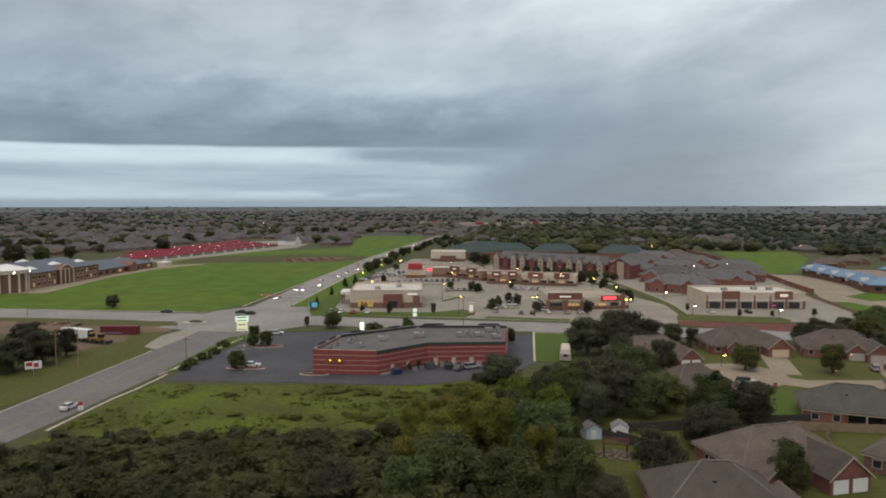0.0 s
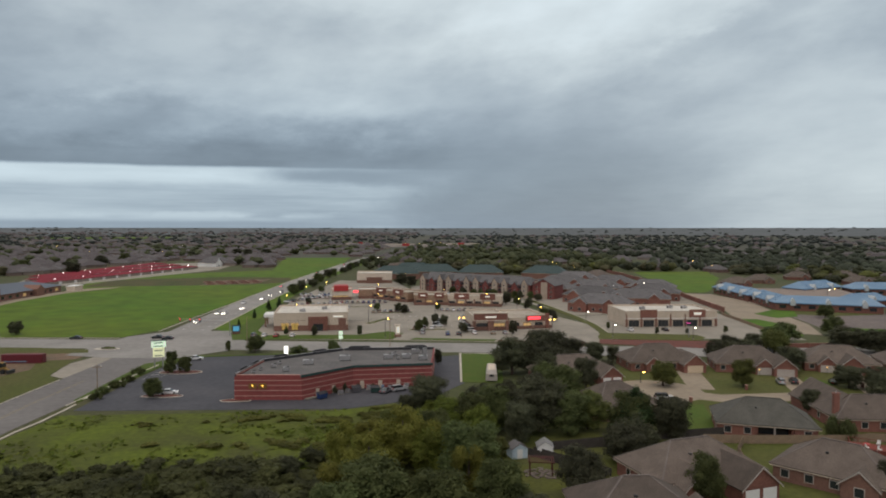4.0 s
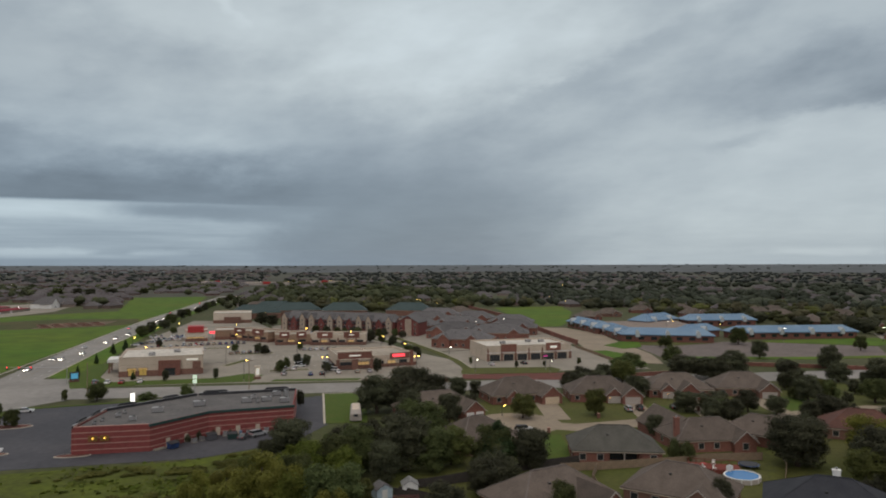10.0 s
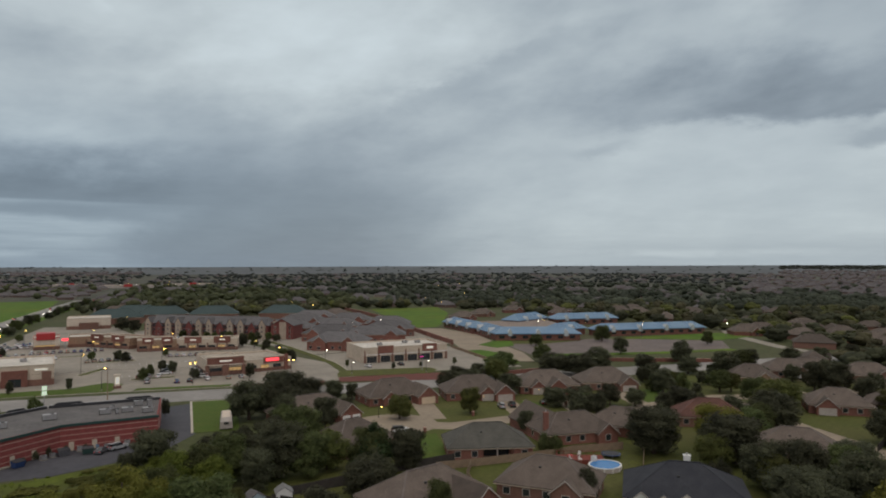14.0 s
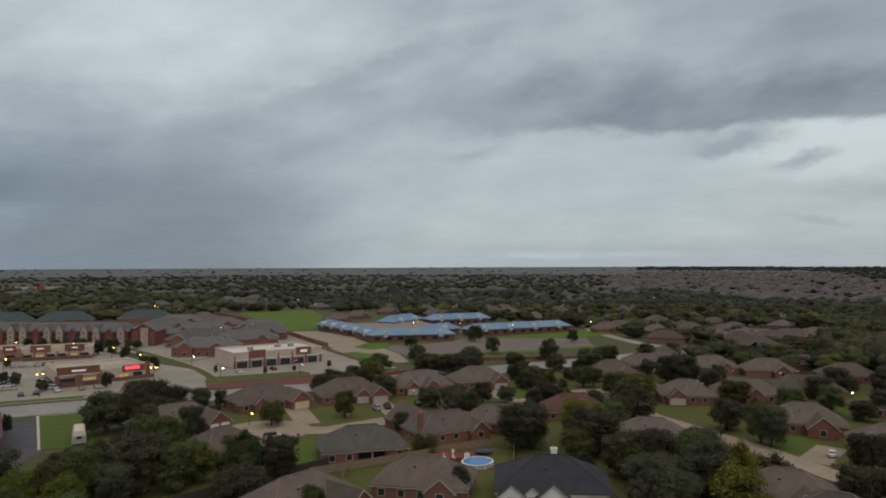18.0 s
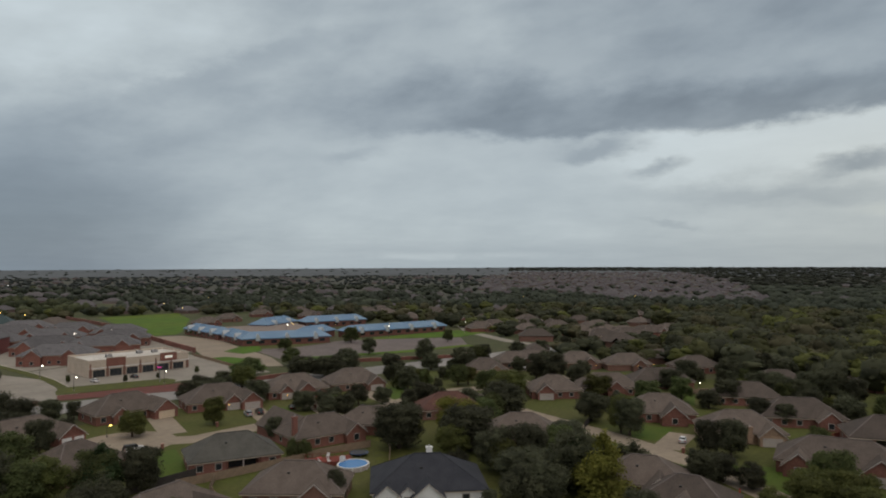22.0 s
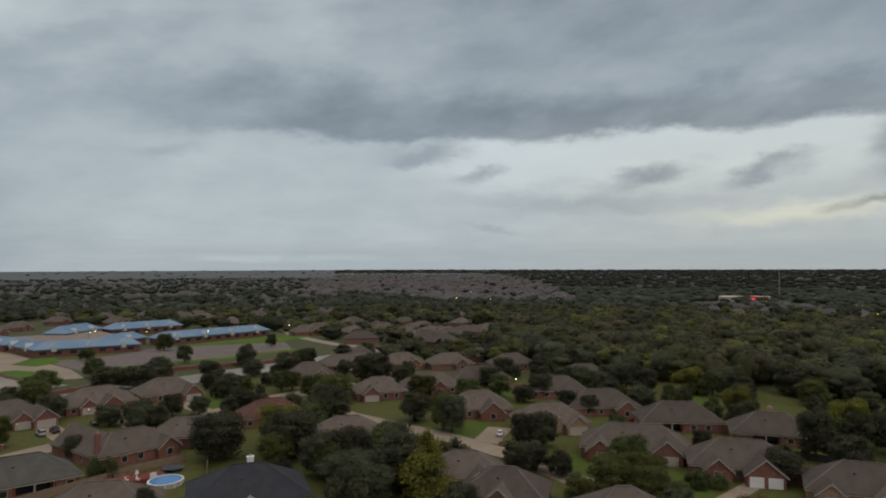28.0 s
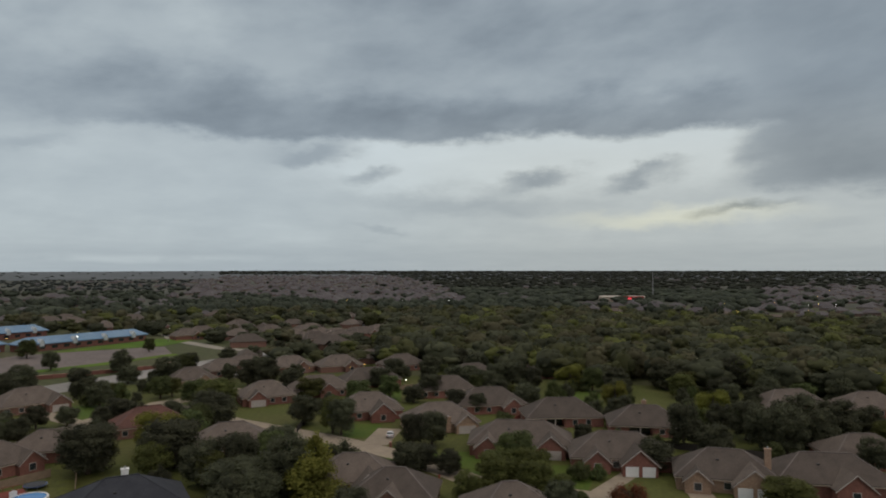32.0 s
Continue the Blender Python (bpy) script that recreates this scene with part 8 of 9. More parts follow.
long_wall([(184, 338), (189, 369), (199, 424), (217, 508), (224, 580), (228, 640)], 2.6, BRICK, "long red brick wall between apartments and field")
fence([(182, 338), (176.8, 326), (173.4, 302), (168, 271)], WOOD, "weathered board fence along the lane", 1.4)
long_wall([(150, 236), (172, 236), (215, 248), (262, 220), (276, 226)], 1.6, BRICK, "low red brick wall behind the houses")
long_wall([(52, 252), (82, 246)], 1.2, TANBRICK, "low tan retaining wall along the street", 5.0)
long_wall([(380, 190), (470, 165)], 2.2, BRICK, "red brick wall of the far estate")


def shed(x, y, turn, w, d, mat, roof, label):
    ob = thing("garden_shed", label, "shed", (x, y, 0), turn, "sheds")
    part("wall", Build().box(-w / 2, -d / 2, 0, w / 2, d / 2, 2.0).add([(-w / 2, -d / 2, 2.0), (w / 2, -d / 2, 2.0), (0, -d / 2, 2.9), (-w / 2, d / 2, 2.0), (w / 2, d / 2, 2.0), (0, d / 2, 2.9)], [(0, 1, 2), (3, 5, 4)]), mat, ob)
    part("roof", gable_roof(Build(), 0, -d / 2 - 0.2, d / 2 + 0.2, w / 2, 2.05, 0.95, 0.2, 0.1), roof, ob)
    part("door", Build().box(-0.55, -d / 2 - 0.05, 0.05, 0.55, -d / 2, 1.85), WHITE, ob)
    return ob


BLUEPALE = plain("pale blue boards", (0.45, 0.55, 0.62), 0.6)
shed(28.6, 129.5, 10, 3.2, 2.8, BLUEPALE, SHINGLE2, "pale blue garden shed with a grey roof")
shed(34.3, 130.3, -8, 3.0, 2.6, WHITE, STEEL, "white garden shed with a grey roof")
pg = thing("pergola", "dark red timber pergola over a stone patio", "pergola", (31, 120.3, 0), -12)
for sx in (-2, 2):
    for sy in (-1.4, 1.4):
        part("post", Build().box(sx - 0.1, sy - 0.1, 0, sx + 0.1, sy + 0.1, 2.5), OLDRED, pg)
for k in range(13):
    part("slat", Build().box(-2.4 + k * 0.38, -1.9, 2.5, -2.25 + k * 0.38, 1.9, 2.64), OLDRED, pg)
for sy in (-1.5, 1.5):
    part("beam", Build().box(-2.4, sy - 0.06, 2.35, 2.4, sy + 0.06, 2.5), OLDRED, pg)
pt = thing("stone_patio", "round patio of rough pinkish stones", "patio", (31.3, 119.8, 0))
rg = random.Random(4)
STONE = material("patio stone", (0.17, 0.135, 0.12), (0.12, 0.10, 0.09), 1.5, 0.9, vary=0.3)
stone_mesh = Build().disc(0, 0, 0.42, 0.34, 0, 0.12, 7).mesh("stone", STONE)
for k in range(60):
    a, r = rg.random() * 6.3, 2.9 * math.sqrt(rg.random())
    o = new("stone", stone_mesh)
    o.parent = pt
    o.matrix_basis = pose(r * math.cos(a) * 1.2, r * math.sin(a), 0.02 + 0.03 * rg.random(), 0, 0, rg.random() * 360)

pool = thing("swimming_pool", "round above-ground pool with blue water and a white wall", "pool", (102.2, 117.6, 0), 20)
N = 28
part("wall", Build().disc(0, 0, 3.4 * 1.12, 3.4, 0, 0.95, N), TRIMW, pool)
rim = Build()
for k in range(N):
    a0, a1 = 2 * math.pi * k / N, 2 * math.pi * (k + 1) / N
    rim.prism([(3.5 * math.cos(a0) * 1.12, 3.5 * math.sin(a0)), (3.5 * math.cos(a1) * 1.12, 3.5 * math.sin(a1)), (3.18 * math.cos(a1) * 1.12, 3.18 * math.sin(a1)), (3.18 * math.cos(a0) * 1.12, 3.18 * math.sin(a0))], 1.02, 1.08)
part("rim", rim, WHITE, pool)
part("water", Build().disc(0, 0, 3.25 * 1.12, 3.25, 0.94, 0.99, 28), WATER, pool)
for k in range(12):
    a = 2 * math.pi * k / 12
    part("upright", Build().box(-0.08, -0.08, 0, 0.08, 0.08, 1.03), WHITE, pool).matrix_basis = pose(3.45 * math.cos(a) * 1.12, 3.45 * math.sin(a), 0)
lad = part("ladder", Build().box(-0.45, -0.5, 0, -0.35, 0.5, 2.1).box(0.35, -0.5, 0, 0.45, 0.5, 2.1), WHITE, pool, "white pool ladder")
lad.matrix_basis = pose(1.0, 3.3, 0)
for k in range(5):
    part("rung", Build().box(-0.35, -0.3, 0.3 + 0.35 * k, 0.35, -0.2, 0.36 + 0.35 * k), WHITE, lad)
dk = thing("pool_deck", "red-stained timber deck beside the pool", "deck", (101, 124.6, 0), -30)
part("frame", Build().box(-5.2, -2.2, 0, 5.2, 2.2, 0.9), REDWOOD, dk)
for k in range(24):
    part("board", Build().box(-5.3 + k * 0.44, -2.3, 0.9, -4.9 + k * 0.44, 2.3, 0.96), REDWOOD, dk)
for x0, y0, x1, y1 in ((-5.2, 2.2, 5.2, 2.2), (-5.2, -2.2, -5.2, 2.2)):
    part("rail", Build().beam((x0, y0, 1.8), (x1, y1, 1.8), 0.1, 0.08), REDWOOD, dk)
for k in range(7):
    part("rail_post", Build().box(-5.25 + k * 1.73, 2.15, 0.9, -5.15 + k * 1.73, 2.25, 1.8), REDWOOD, dk)
tp = thing("trampoline", "round dark trampoline on the lawn", "trampoline", (110, 124.5, 0))
part("mat", Build().disc(0, 0, 2.0, 2.0, 0.75, 0.8, 20), DARKTRIM, tp)
part("edge_pad", Build().disc(0, 0, 2.3, 2.3, 0.7, 0.76, 20), CARS["blue"], tp)
for k in range(6):
    part("leg", Build().tube((2.1 * math.cos(k * 1.047), 2.1 * math.sin(k * 1.047), 0), (2.1 * math.cos(k * 1.047), 2.1 * math.sin(k * 1.047), 0.72), 0.04, 0.04, 6), STEEL, tp)
for x, y in ((81.5, 165.2), (103, 176.5), (137, 176), (163, 67)):
    mb = thing("mailbox", "small brick mailbox pillar at the kerb", "mailbox", (x, y, 0))
    part("pillar", Build().box(-0.3, -0.3, 0, 0.3, 0.3, 1.3), BRICK, mb)
    part("cap", Build().box(-0.36, -0.36, 1.3, 0.36, 0.36, 1.42), PALEBRICK, mb)
for x, y in ((142, 47), (145, 21)):
    hy = thing("fire_hydrant", "red cast-iron fire hydrant on the verge", "hydrant", (x, y, 0))
    part("barrel", Build().tube((0, 0, 0), (0, 0, 0.75), 0.14, 0.13, 8), REDTRIM, hy)
    part("bonnet", Build().ball(0, 0, 0.78, 0.17, 0.17, 0.14, 8, 5), REDTRIM, hy)
    part("outlet", Build().tube((-0.25, 0, 0.5), (0.25, 0, 0.5), 0.07, 0.07, 8), REDTRIM, hy)
rv = thing("camper", "pale grey camper trailer under a rounded cover", "trailer", (35.6, 196.5, 0), 80)
part("body", side_profile(Build(), [(-4.6, 0.5), (4.6, 0.5), (4.8, 1.8), (4.5, 2.8), (3.8, 3.5), (2.4, 3.9), (-2.6, 3.9), (-4.0, 3.4), (-4.7, 2.4)], -1.7, 1.7, 0.45), TRIMW, rv)
part("cover", side_profile(Build(), [(-4.3, 2.6), (4.3, 2.6), (3.6, 3.66), (2.3, 4.1), (-2.5, 4.1), (-3.8, 3.6)], -1.5, 1.5, 0.5), STUCCO, rv, "rounded pale cover")
part("window", Build().box(0.6, -1.72, 1.6, 1.9, -1.5, 2.3), GLASS, rv)
part("rear_window", Build().box(-4.78, -0.6, 1.7, -4.5, 0.6, 2.3), GLASS, rv)
for q in (-0.6, 0.4):
    part("wheel", Build().tube((q, -1.5, 0.36), (q, 1.5, 0.36), 0.36, 0.36, 10), RUBBER, rv)
# low footings on the earth pad in the field
for k in range(5):
    ft = thing("footing", "low brick footing walls of an unbuilt house", "foundation", (-118 + k * 8, 528 + k * 3.2, 0), 20, "footings")
    for wx0, wy0, wx1, wy1 in ((-3, -1, -2.4, 22), (2.4, -1, 3, 22), (-2.4, -1, 2.4, -0.4), (-2.4, 10, 2.4, 10.6), (-2.4, 21.4, 2.4, 22)):
        part("footing_wall", Build().box(wx0, wy0, 0, wx1, wy1, 0.8), BRICK2, ft)
tw = thing("radio_mast", "thin lattice radio mast in the distance", "mast", (1180, 20, 0))
for k in range(3):
    a = k * 2.094
    part("leg", Build().tube((1.2 * math.cos(a), 1.2 * math.sin(a), 0), (0.3 * math.cos(a), 0.3 * math.sin(a), 44), 0.22, 0.14, 5), STEEL, tw)
for k in range(10):
    part("brace", Build().tube((1.1 - k * 0.09, 0, k * 4.4), (-0.5 + k * 0.04, 0.8 - k * 0.06, k * 4.4 + 4.0), 0.12, 0.12, 4), STEEL, tw)
st = block("far_store", "long pale store with a red front", 1010, 60, -88, 64, 50, 7, BEIGE, PALEROOF, None, STUCCO, "shop")
part("red_front", Build().box(0, -1, 2, 30, 0, 8.5), REDTRIM, st)
part("lit_sign", Build().box(3, -1.15, 4.6, 24, -1.02, 6.2), SIGNRED, st, "glowing red sign band")
for x, y, a, w in ((70, 1350, -5, 90), (190, 1420, -8, 80), (-20, 1450, 0, 60)):
    st = block("far_store", "long pale store on the horizon road", x, y, a, w, 40, 6, TRIMW, TANROOF, None, BEIGE, "shop")
    part("red_front", Build().box(-w * 0.06, -1, 4, w * 0.1, 0, 8.6), REDTRIM, st)

# clutter in the service yard behind the shops
for x, y, w, d, h, a in ((-7.6, 182.4, 1.2, 0.9, 1.1, 40), (-5.8, 184.0, 0.9, 0.9, 1.0, 40), (-0.2, 186.9, 1.1, 0.8, 1.2, 4), (5.6, 187.3, 1.0, 0.8, 1.0, 4), (10.2, 187.6, 1.2, 0.9, 1.3, 4), (12.6, 187.8, 0.8, 0.8, 0.9, 4)):
    bx = thing("condenser_unit", "grey condenser unit on a pad behind the shops", "air conditioner", (x, y, 0.04), a, "yard units")
    part("casing", Build().box(-w / 2, -d / 2, 0.1, w / 2, d / 2, h), STEEL, bx)
    part("pad", Build().box(-w / 2 - 0.15, -d / 2 - 0.15, 0, w / 2 + 0.15, d / 2 + 0.15, 0.1), CONCRETE, bx)
    part("fan_grille", Build().disc(0, 0, d * 0.4, d * 0.4, h, h + 0.05, 14), DARKSTEEL, bx)
bn = thing("wheelie_bin", "blue plastic wheeled bin behind the shops", "bin", (3.6, 186.6, 0.04), 5)
part("bin", Build().add([(-0.28, -0.3, 0.05), (0.28, -0.3, 0.05), (0.28, 0.3, 0.05), (-0.28, 0.3, 0.05), (-0.35, -0.38, 1.1), (0.35, -0.38, 1.1), (0.35, 0.38, 1.1), (-0.35, 0.38, 1.1)], [(3, 2, 1, 0), (4, 5, 6, 7), (0, 1, 5, 4), (1, 2, 6, 5), (2, 3, 7, 6), (3, 0, 4, 7)]), BLUEROOF, bn)
part("lid", Build().box(-0.37, -0.42, 1.1, 0.37, 0.4, 1.18), BLUEROOF, bn)
for x, y, r, h in ((-9.2, 183.4, 0.9, 2.6), (-6.6, 185.2, 0.8, 3.0), (-3.2, 187.2, 0.8, 2.4), (1.0, 187.6, 0.7, 2.0), (-11.4, 181.0, 0.7, 2.0)):
    tree("shrub", x, y, r, h)

# on the pool deck: chairs and a parasol table
for x, y, a in ((99.4, 122.6, 20), (97.8, 124.0, 80), (101.8, 126.0, -60)):
    ch = thing("garden_chair", "white slatted garden chair on the pool deck", "chair", (x, y, 0.96), a, "deck chairs")
    part("seat", Build().box(-0.3, -0.3, 0.38, 0.3, 0.3, 0.44), WHITE, ch)
    part("backrest", Build().box(-0.3, 0.25, 0.44, 0.3, 0.31, 1.05), WHITE, ch)
    for sx in (-0.26, 0.26):
        for sy in (-0.26, 0.26):
            part("leg", Build().box(sx - 0.03, sy - 0.03, 0, sx + 0.03, sy + 0.03, 0.38), WHITE, ch)
tb = thing("garden_table", "round red garden table on the pool deck", "table", (98.6, 125.2, 0.96), 0)
part("tabletop", Build().disc(0, 0, 0.65, 0.65, 0.7, 0.75, 18), REDTRIM, tb)
part("pedestal", Build().tube((0, 0, 0), (0, 0, 0.7), 0.06, 0.05, 8), STEEL, tb)
for k, (x, y) in enumerate(((58, 1330), (70, 1345), (84, 1340), (98, 1350), (112, 1345), (126, 1352), (140, 1360), (152, 1365), (30, 1400), (200, 1400), (-330, 1250), (-420, 1400), (430, 1500), (640, 1150), (780, 380), (760, 300), (770, 330), (790, 250), (690, 480), (780, -60), (792, -140), (800, -190), (812, -170), (650, -60))):
    lamp_post(x, y, 9.0, (LAMP_S, LAMP_Y, LAMP_S, LAMP_Y, LAMP_Y)[k % 5])

# amber lamps in the far estates
for x, y in ((1088, -205), (1634, -348), (700, -125), (1361, -277), (527, -40), (861, -118), (1233, 472), (1202, 448), (1142, 413), (1968, 847), (1013, 469)):
    lamp_post(x, y, 9.0, LAMP_Y)
# amber lamps before the school, white ones at two garage drives
for x, y in ((298, 411), (287, 336), (349, 362), (311, 378)):
    lamp_post(x, y, 4.5, LAMP_Y)
for x, y in ((251.5, 97.4), (257.1, 89.2)):
    lamp_post(x, y, 2.4, LAMP_W)
cv = thing("patio_cover", "white flat patio cover on slim posts", "patio cover", (201.9, 31.8, 0), -68)
part("roof", Build().box(-2.2, -1.4, 2.5, 2.2, 1.4, 2.65), WHITE, cv)
for sx in (-2, 2):
    for sy in (-1.2, 1.2):
        part("post", Build().box(sx - 0.06, sy - 0.06, 0, sx + 0.06, sy + 0.06, 2.5), WHITE, cv)

# ---- the far town and woods ----
far_rng = np.random.default_rng(77)


CLEAR = [
    [(770, 112), (880, 96), (994, 80), (1210, 36), (1210, 62), (994, 106), (880, 120), (770, 132)],
    [(-420, 250), (-60, 230), (60, 225), (200, 200), (262, 196), (345, 205), (352, 250), (392, 325), (375, 420), (330, 640), (200, 640), (190, 545), (110, 640), (0, 660), (-20, 990), (-125, 1050), (-100, 700), (-240, 900), (-300, 640), (-420, 500)],
    [(-100, 0), (40, 70), (150, -70), (262, -75), (280, 20), (300, 120), (290, 200), (200, 240), (0, 240), (-100, 240)],
]


fence([(342, 204), (380, 192), (446, 188)], BRICK, "red brick garden wall along the lane", 2.1, 6.0)
# a row of houses beyond the lane, and three in clearings of the woods
ROW_HOMES = [(384, 212, -32, 1.0), (418, 212, -38, 0.95), (431, 203, -38, 0.95), (446, 196, -36, 0.95), (462, 193, -36, 0.9), (461, 318, -20, 1.0), (445, 286, 25, 0.9), (480, 281, -30, 1.0), (456, 252, -30, 0.9), (451, 158, -30, 0.85), (469, 143, -28, 0.85), (493, 100, -10, 0.9)]


def blocked(x, y):
    for hx, hy, _, _ in ROW_HOMES:
        q = math.hypot(hx, hy)
        if abs(hx * y - hy * x) / q < 12 and -34 < (hx * x + hy * y) / q - q < 12:
            return True
    if any(inside(p, x, y) for p in CLEAR):
        return True
    return any(abs(x - (x0 + (x1 - x0) * (y - y0) / (y1 - y0))) < 22 for (x0, y0), (x1, y1) in zip(AV_N, AV_N[1:]) if y0 <= y <= y1)


def leafiness(az, d):
    """How much of the ground is under trees (0 to 1), by bearing east of north and distance."""
    if 50 < az < 67 and 320 < d < 540:
        return 0.6
    if az > 66 and d < 600:
        return 1.0
    # the bare estate of brown roofs in the north-east, wedge-shaped
    near, far = 940 + 45 * max(0.0, 62 - az), 3400 - 300 * max(0.0, az - 66)
    if 52 < az < 76 and near < d < far:
        return 0.12
    if az < -5 and 500 < d < 1900:
        return 0.137 if d < 1150 else 0.45
    if az < -5 and d < 2700:
        return 0.62
    if az < 4:
        return 0.36 if d < 1500 else 0.7 if d < 2400 else 0.08
    if 84 < az < 97 and 680 < d < 930:
        return 0.3
    if az >= 97 and 640 < d < 1800:
        return 0.22
    if az < 54:
        return 0.85 if d < 480 else 0.62 if d < 740 else 0.8 if d < 2500 else 0.06
    return 0.85 if d < 650 and az < 66 else 0.97


units_mid = [lump_crown(far_rng, 7, 135, 0.95) for _ in range(6)]
units_far = [lump_crown(far_rng, 2, 12, 1.5) for _ in range(6)]
units_rim = [lump_crown(far_rng, 1, 0, 1.0) for _ in range(6)]
# low olive scrub in the meadow, thickest towards its edges
scrub_rng = np.random.default_rng(55)
units_scrub = [lump_crown(scrub_rng, 4, 150, 1.0, 0.7) for _ in range(5)]
scrub = []
for k in range(2600):
    x, y = -77 + 92 * scrub_rng.random(), 112 + 57 * scrub_rng.random()
    edge = max(0.0, (x + 30) / 45) + max(0.0, (y - 150) / 30) + 0.8 * max(0.0, (136 - y) / 14)
    g = noise.noise((x * 0.05, y * 0.11, 1.0)) + 0.6 * noise.noise((x * 0.17, y * 0.33, 4.0))
    if g + 0.38 * edge < 0.42 + 0.35 * scrub_rng.random() or x < -70.5 + (y - 168) * 0.13 or in_brush(x, y - 3) or not inside([(-72, 167), (-8, 165), (14, 173), (24, 152), (8, 122), (-78, 116)], x, y):
        continue
    q = scrub_rng.random()
    scrub.append((x, y, 0.7 + 1.3 * q, 0.35 + 0.5 * q, scrub_rng.random() * 6.3, int(scrub_rng.integers(0, 5))))
tagged(new("meadow_scrub", lump_mesh("meadow_scrub", units_scrub, scrub, SCRUB)), "low olive-brown scrub dotting the meadow", "shrubs", kind="stuff")
spots_mid, spots_far, homes = [], [], []
taken_cells = set()
d = 262.0
while d < 4800:
    step = max(8.5, d * 0.030)
    across = max(9.0, min(26.0, d * 0.014))
    n = int(radians(152) * d / across)
    thin = far_rng.random(n)
    for k in range(n):
        az = -40 + 152 * (k + far_rng.random()) / n
        q = d + step * (far_rng.random() - 0.5) * 1.6
        x, y = q * math.sin(radians(az)), q * math.cos(radians(az))
        f = leafiness(az, q)
        # groves and clearings
        g = 0.5 + 1.5 * noise.noise((x * 0.007, y * 0.007, 3.0))
        if blocked(x, y):
            continue
        if far_rng.random() < (1.0 if f == 1.0 else 0.86 + 0.2 * g if f == 0.97 else f * (0.35 + 1.2 * g)) and not (az < -12 and q < 480):
            r = (3.4 + 3.6 * far_rng.random()) * (1 + 0.00028 * q) * (1.25 if f == 1.0 else 1.0)
            h = (6.5 + 5.5 * far_rng.random()) * (1.25 if f == 1.0 else 0.75 if f == 0.6 else 1.0)
            h *= 1 - 0.5 * min(1.0, max(0.0, q - 700) / 1800)
            r *= 1.7 if f == 0.97 and q > 1000 else 1.0
            (spots_mid if q < 720 else spots_far).append((x, y, r, h, far_rng.random() * 6.3, int(far_rng.integers(0, 6))))
        elif q > 330 and q < (2400 if 4 < az < 54 else 3000) and far_rng.random() < (0.9 if f < 0.14 else 0.6 if f < 0.6 else 0.35 if f == 0.6 else 0.28) and f < 1:
            cell = (int(x // 27), int(y // 27))
            if any((cell[0] + i, cell[1] + j) in taken_cells for i, j in ((0, 0), (1, 0), (0, 1), (-1, 0), (0, -1))) and q < 1000 and f > 0.138:
                continue
            taken_cells.add(cell)
            homes.append((x, y, far_rng.integers(0, 8) * 45 + far_rng.normal() * 5, (0.85 if f > 0.14 else 0.7) + 0.4 * far_rng.random()))
    d += step
homes += ROW_HOMES
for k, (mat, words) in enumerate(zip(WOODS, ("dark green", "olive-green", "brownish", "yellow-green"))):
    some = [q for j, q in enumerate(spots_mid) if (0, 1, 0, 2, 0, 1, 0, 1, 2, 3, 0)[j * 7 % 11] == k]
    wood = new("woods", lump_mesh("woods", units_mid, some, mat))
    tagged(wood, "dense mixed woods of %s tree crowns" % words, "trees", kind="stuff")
# Eastern far trees get a darker leaf colour in place of cloud shade.
LEAF_E = foliage("cloud-shaded far leaves", (0.048, 0.055, 0.040), (0.076, 0.083, 0.056), patch=0.02, grove=0.05)
belts = ((0, LEAF_F, "green treetops across the flat town, lightened for haze"), (1, LEAF_E, "treetops across the flat town, darkened for cloud shade"), (2, LEAF_H, "treetops towards the horizon, greyed for haze"), (3, LEAF_E, "woods towards the eastern horizon, darkened for cloud shade"))


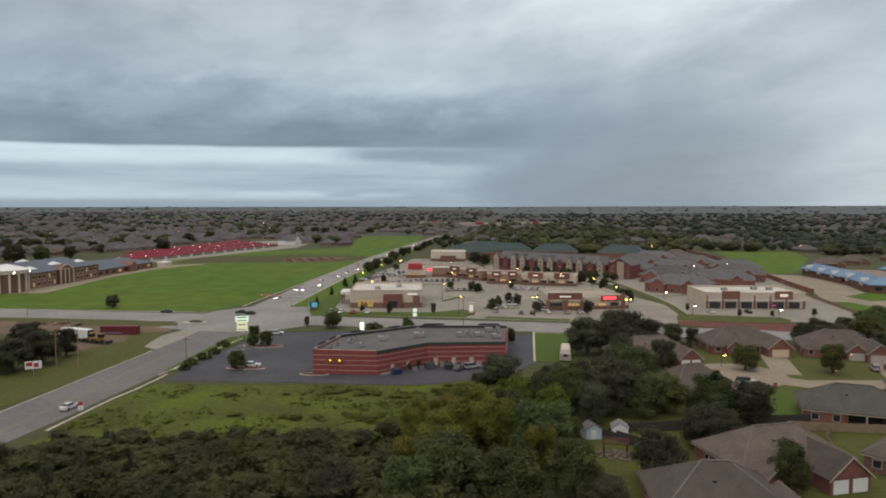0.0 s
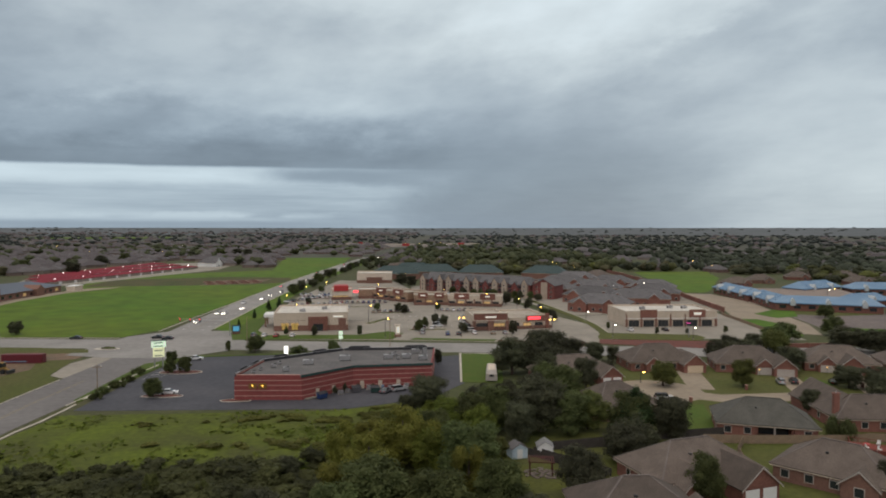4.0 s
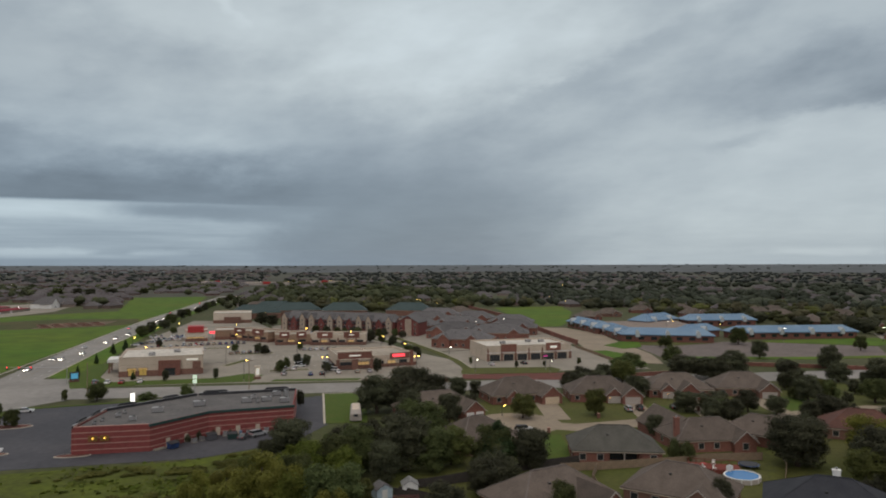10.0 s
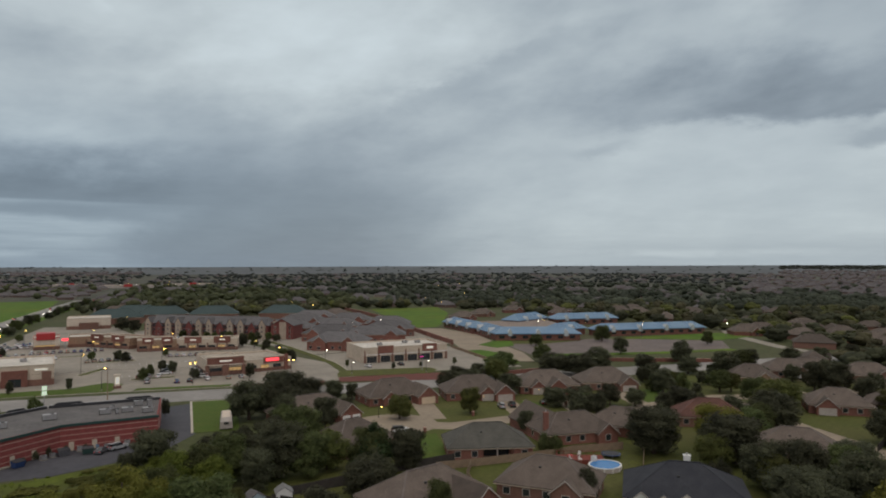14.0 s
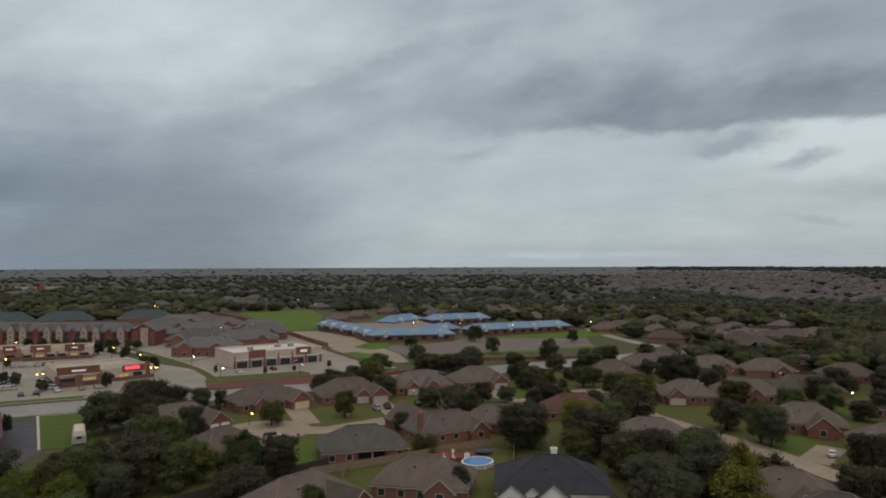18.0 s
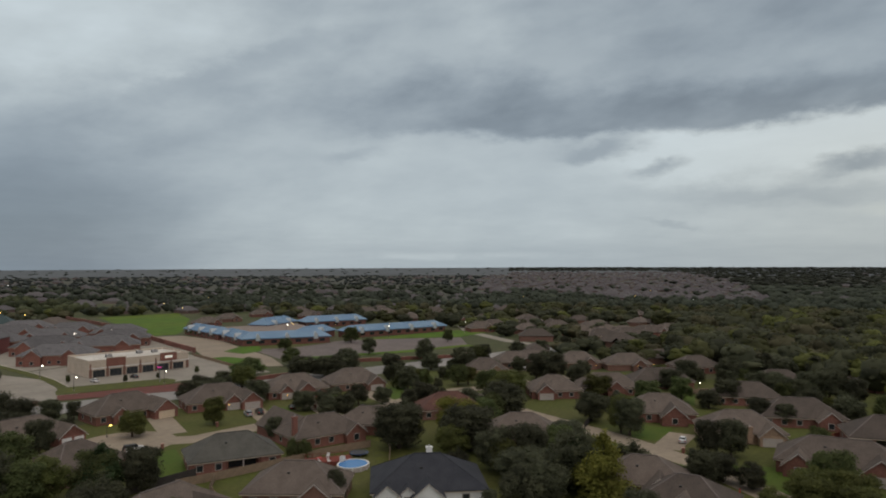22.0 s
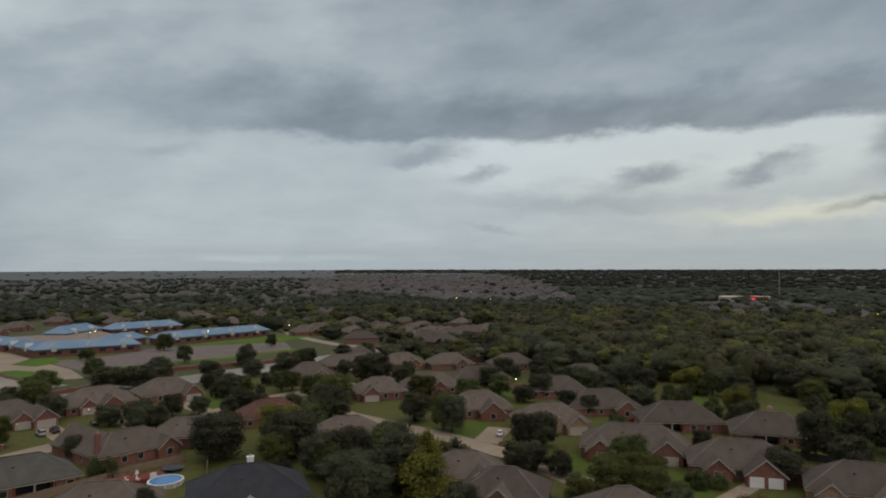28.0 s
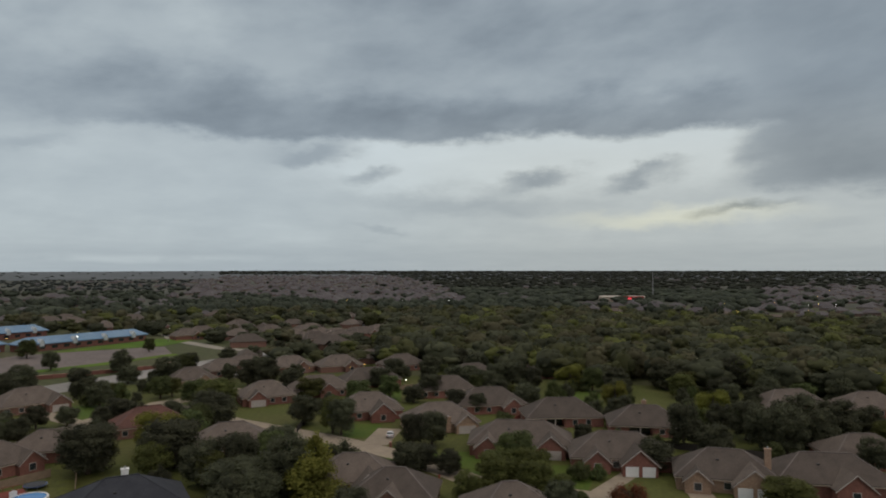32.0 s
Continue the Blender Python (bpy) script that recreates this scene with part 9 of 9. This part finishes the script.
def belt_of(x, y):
    """Which of the four far tree tones goes there; they carry haze or cloud shade."""
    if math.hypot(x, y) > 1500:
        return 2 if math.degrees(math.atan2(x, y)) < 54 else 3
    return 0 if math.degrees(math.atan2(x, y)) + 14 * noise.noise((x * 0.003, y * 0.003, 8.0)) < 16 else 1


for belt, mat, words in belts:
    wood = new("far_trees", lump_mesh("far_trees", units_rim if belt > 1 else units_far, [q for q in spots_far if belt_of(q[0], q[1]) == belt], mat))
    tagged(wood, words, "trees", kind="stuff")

# roofs of the town: the nearest are houses of their own, the rest one mass
homes.sort(key=lambda h: math.hypot(h[0], h[1]))
wall_b, roof_b = Build(), Build()
master = None
for k, (x, y, a, s) in enumerate(homes):
    if k < 60:
        if master is None:
            master = thing("house", "distant brick house with a hipped brown roof", "house", (x, y, 0), a, "town houses")
            part("wall", Build().box(-9, -6, 0, 9, 6, 2.8), BRICK2, master)
            part("roof", hip_roof(Build(), 9, 6, 2.95, 3.6, 3.5), SHINGLE, master)
            part("wing_wall", Build().box(2, -8.5, 0, 8, -6, 2.8), BRICK2, master)
            part("wing_roof", gable_roof(Build(), 5, -8.9, 0, 3, 2.9, 2.3), SHINGLE, master)
            part("garage_door", Build().box(3, -8.56, 0.1, 7, -8.48, 2.3), WHITE, master)
        else:
            ob = copy_thing(master, pose(0, 0, 0))
            ob.matrix_basis = pose(x, y, 0, 0, 0, a) @ Matrix.Diagonal((s, s, 1.05 * s, 1))
        continue
    up = lie(x, y)
    c, sn = math.cos(radians(a)), math.sin(radians(a))
    one_w, one_r = Build().box(-9 * s, -6 * s, 0, 9 * s, 6 * s, 2.9), hip_roof(Build(), 9 * s, 6 * s, 3.0, 3.6 * s, 3.5 * s)
    for src, dst in ((one_w, wall_b), (one_r, roof_b)):
        dst.add([(x + px * c - py * sn, y + px * sn + py * c, pz + up) for px, py, pz in src.v], src.f)
tagged(part("far_house_walls", wall_b, FARWALL), "brick walls of far houses", "houses", kind="stuff")
tagged(part("far_house_roofs", roof_b, FARROOF), "brown roofs of far houses", "houses", kind="stuff")
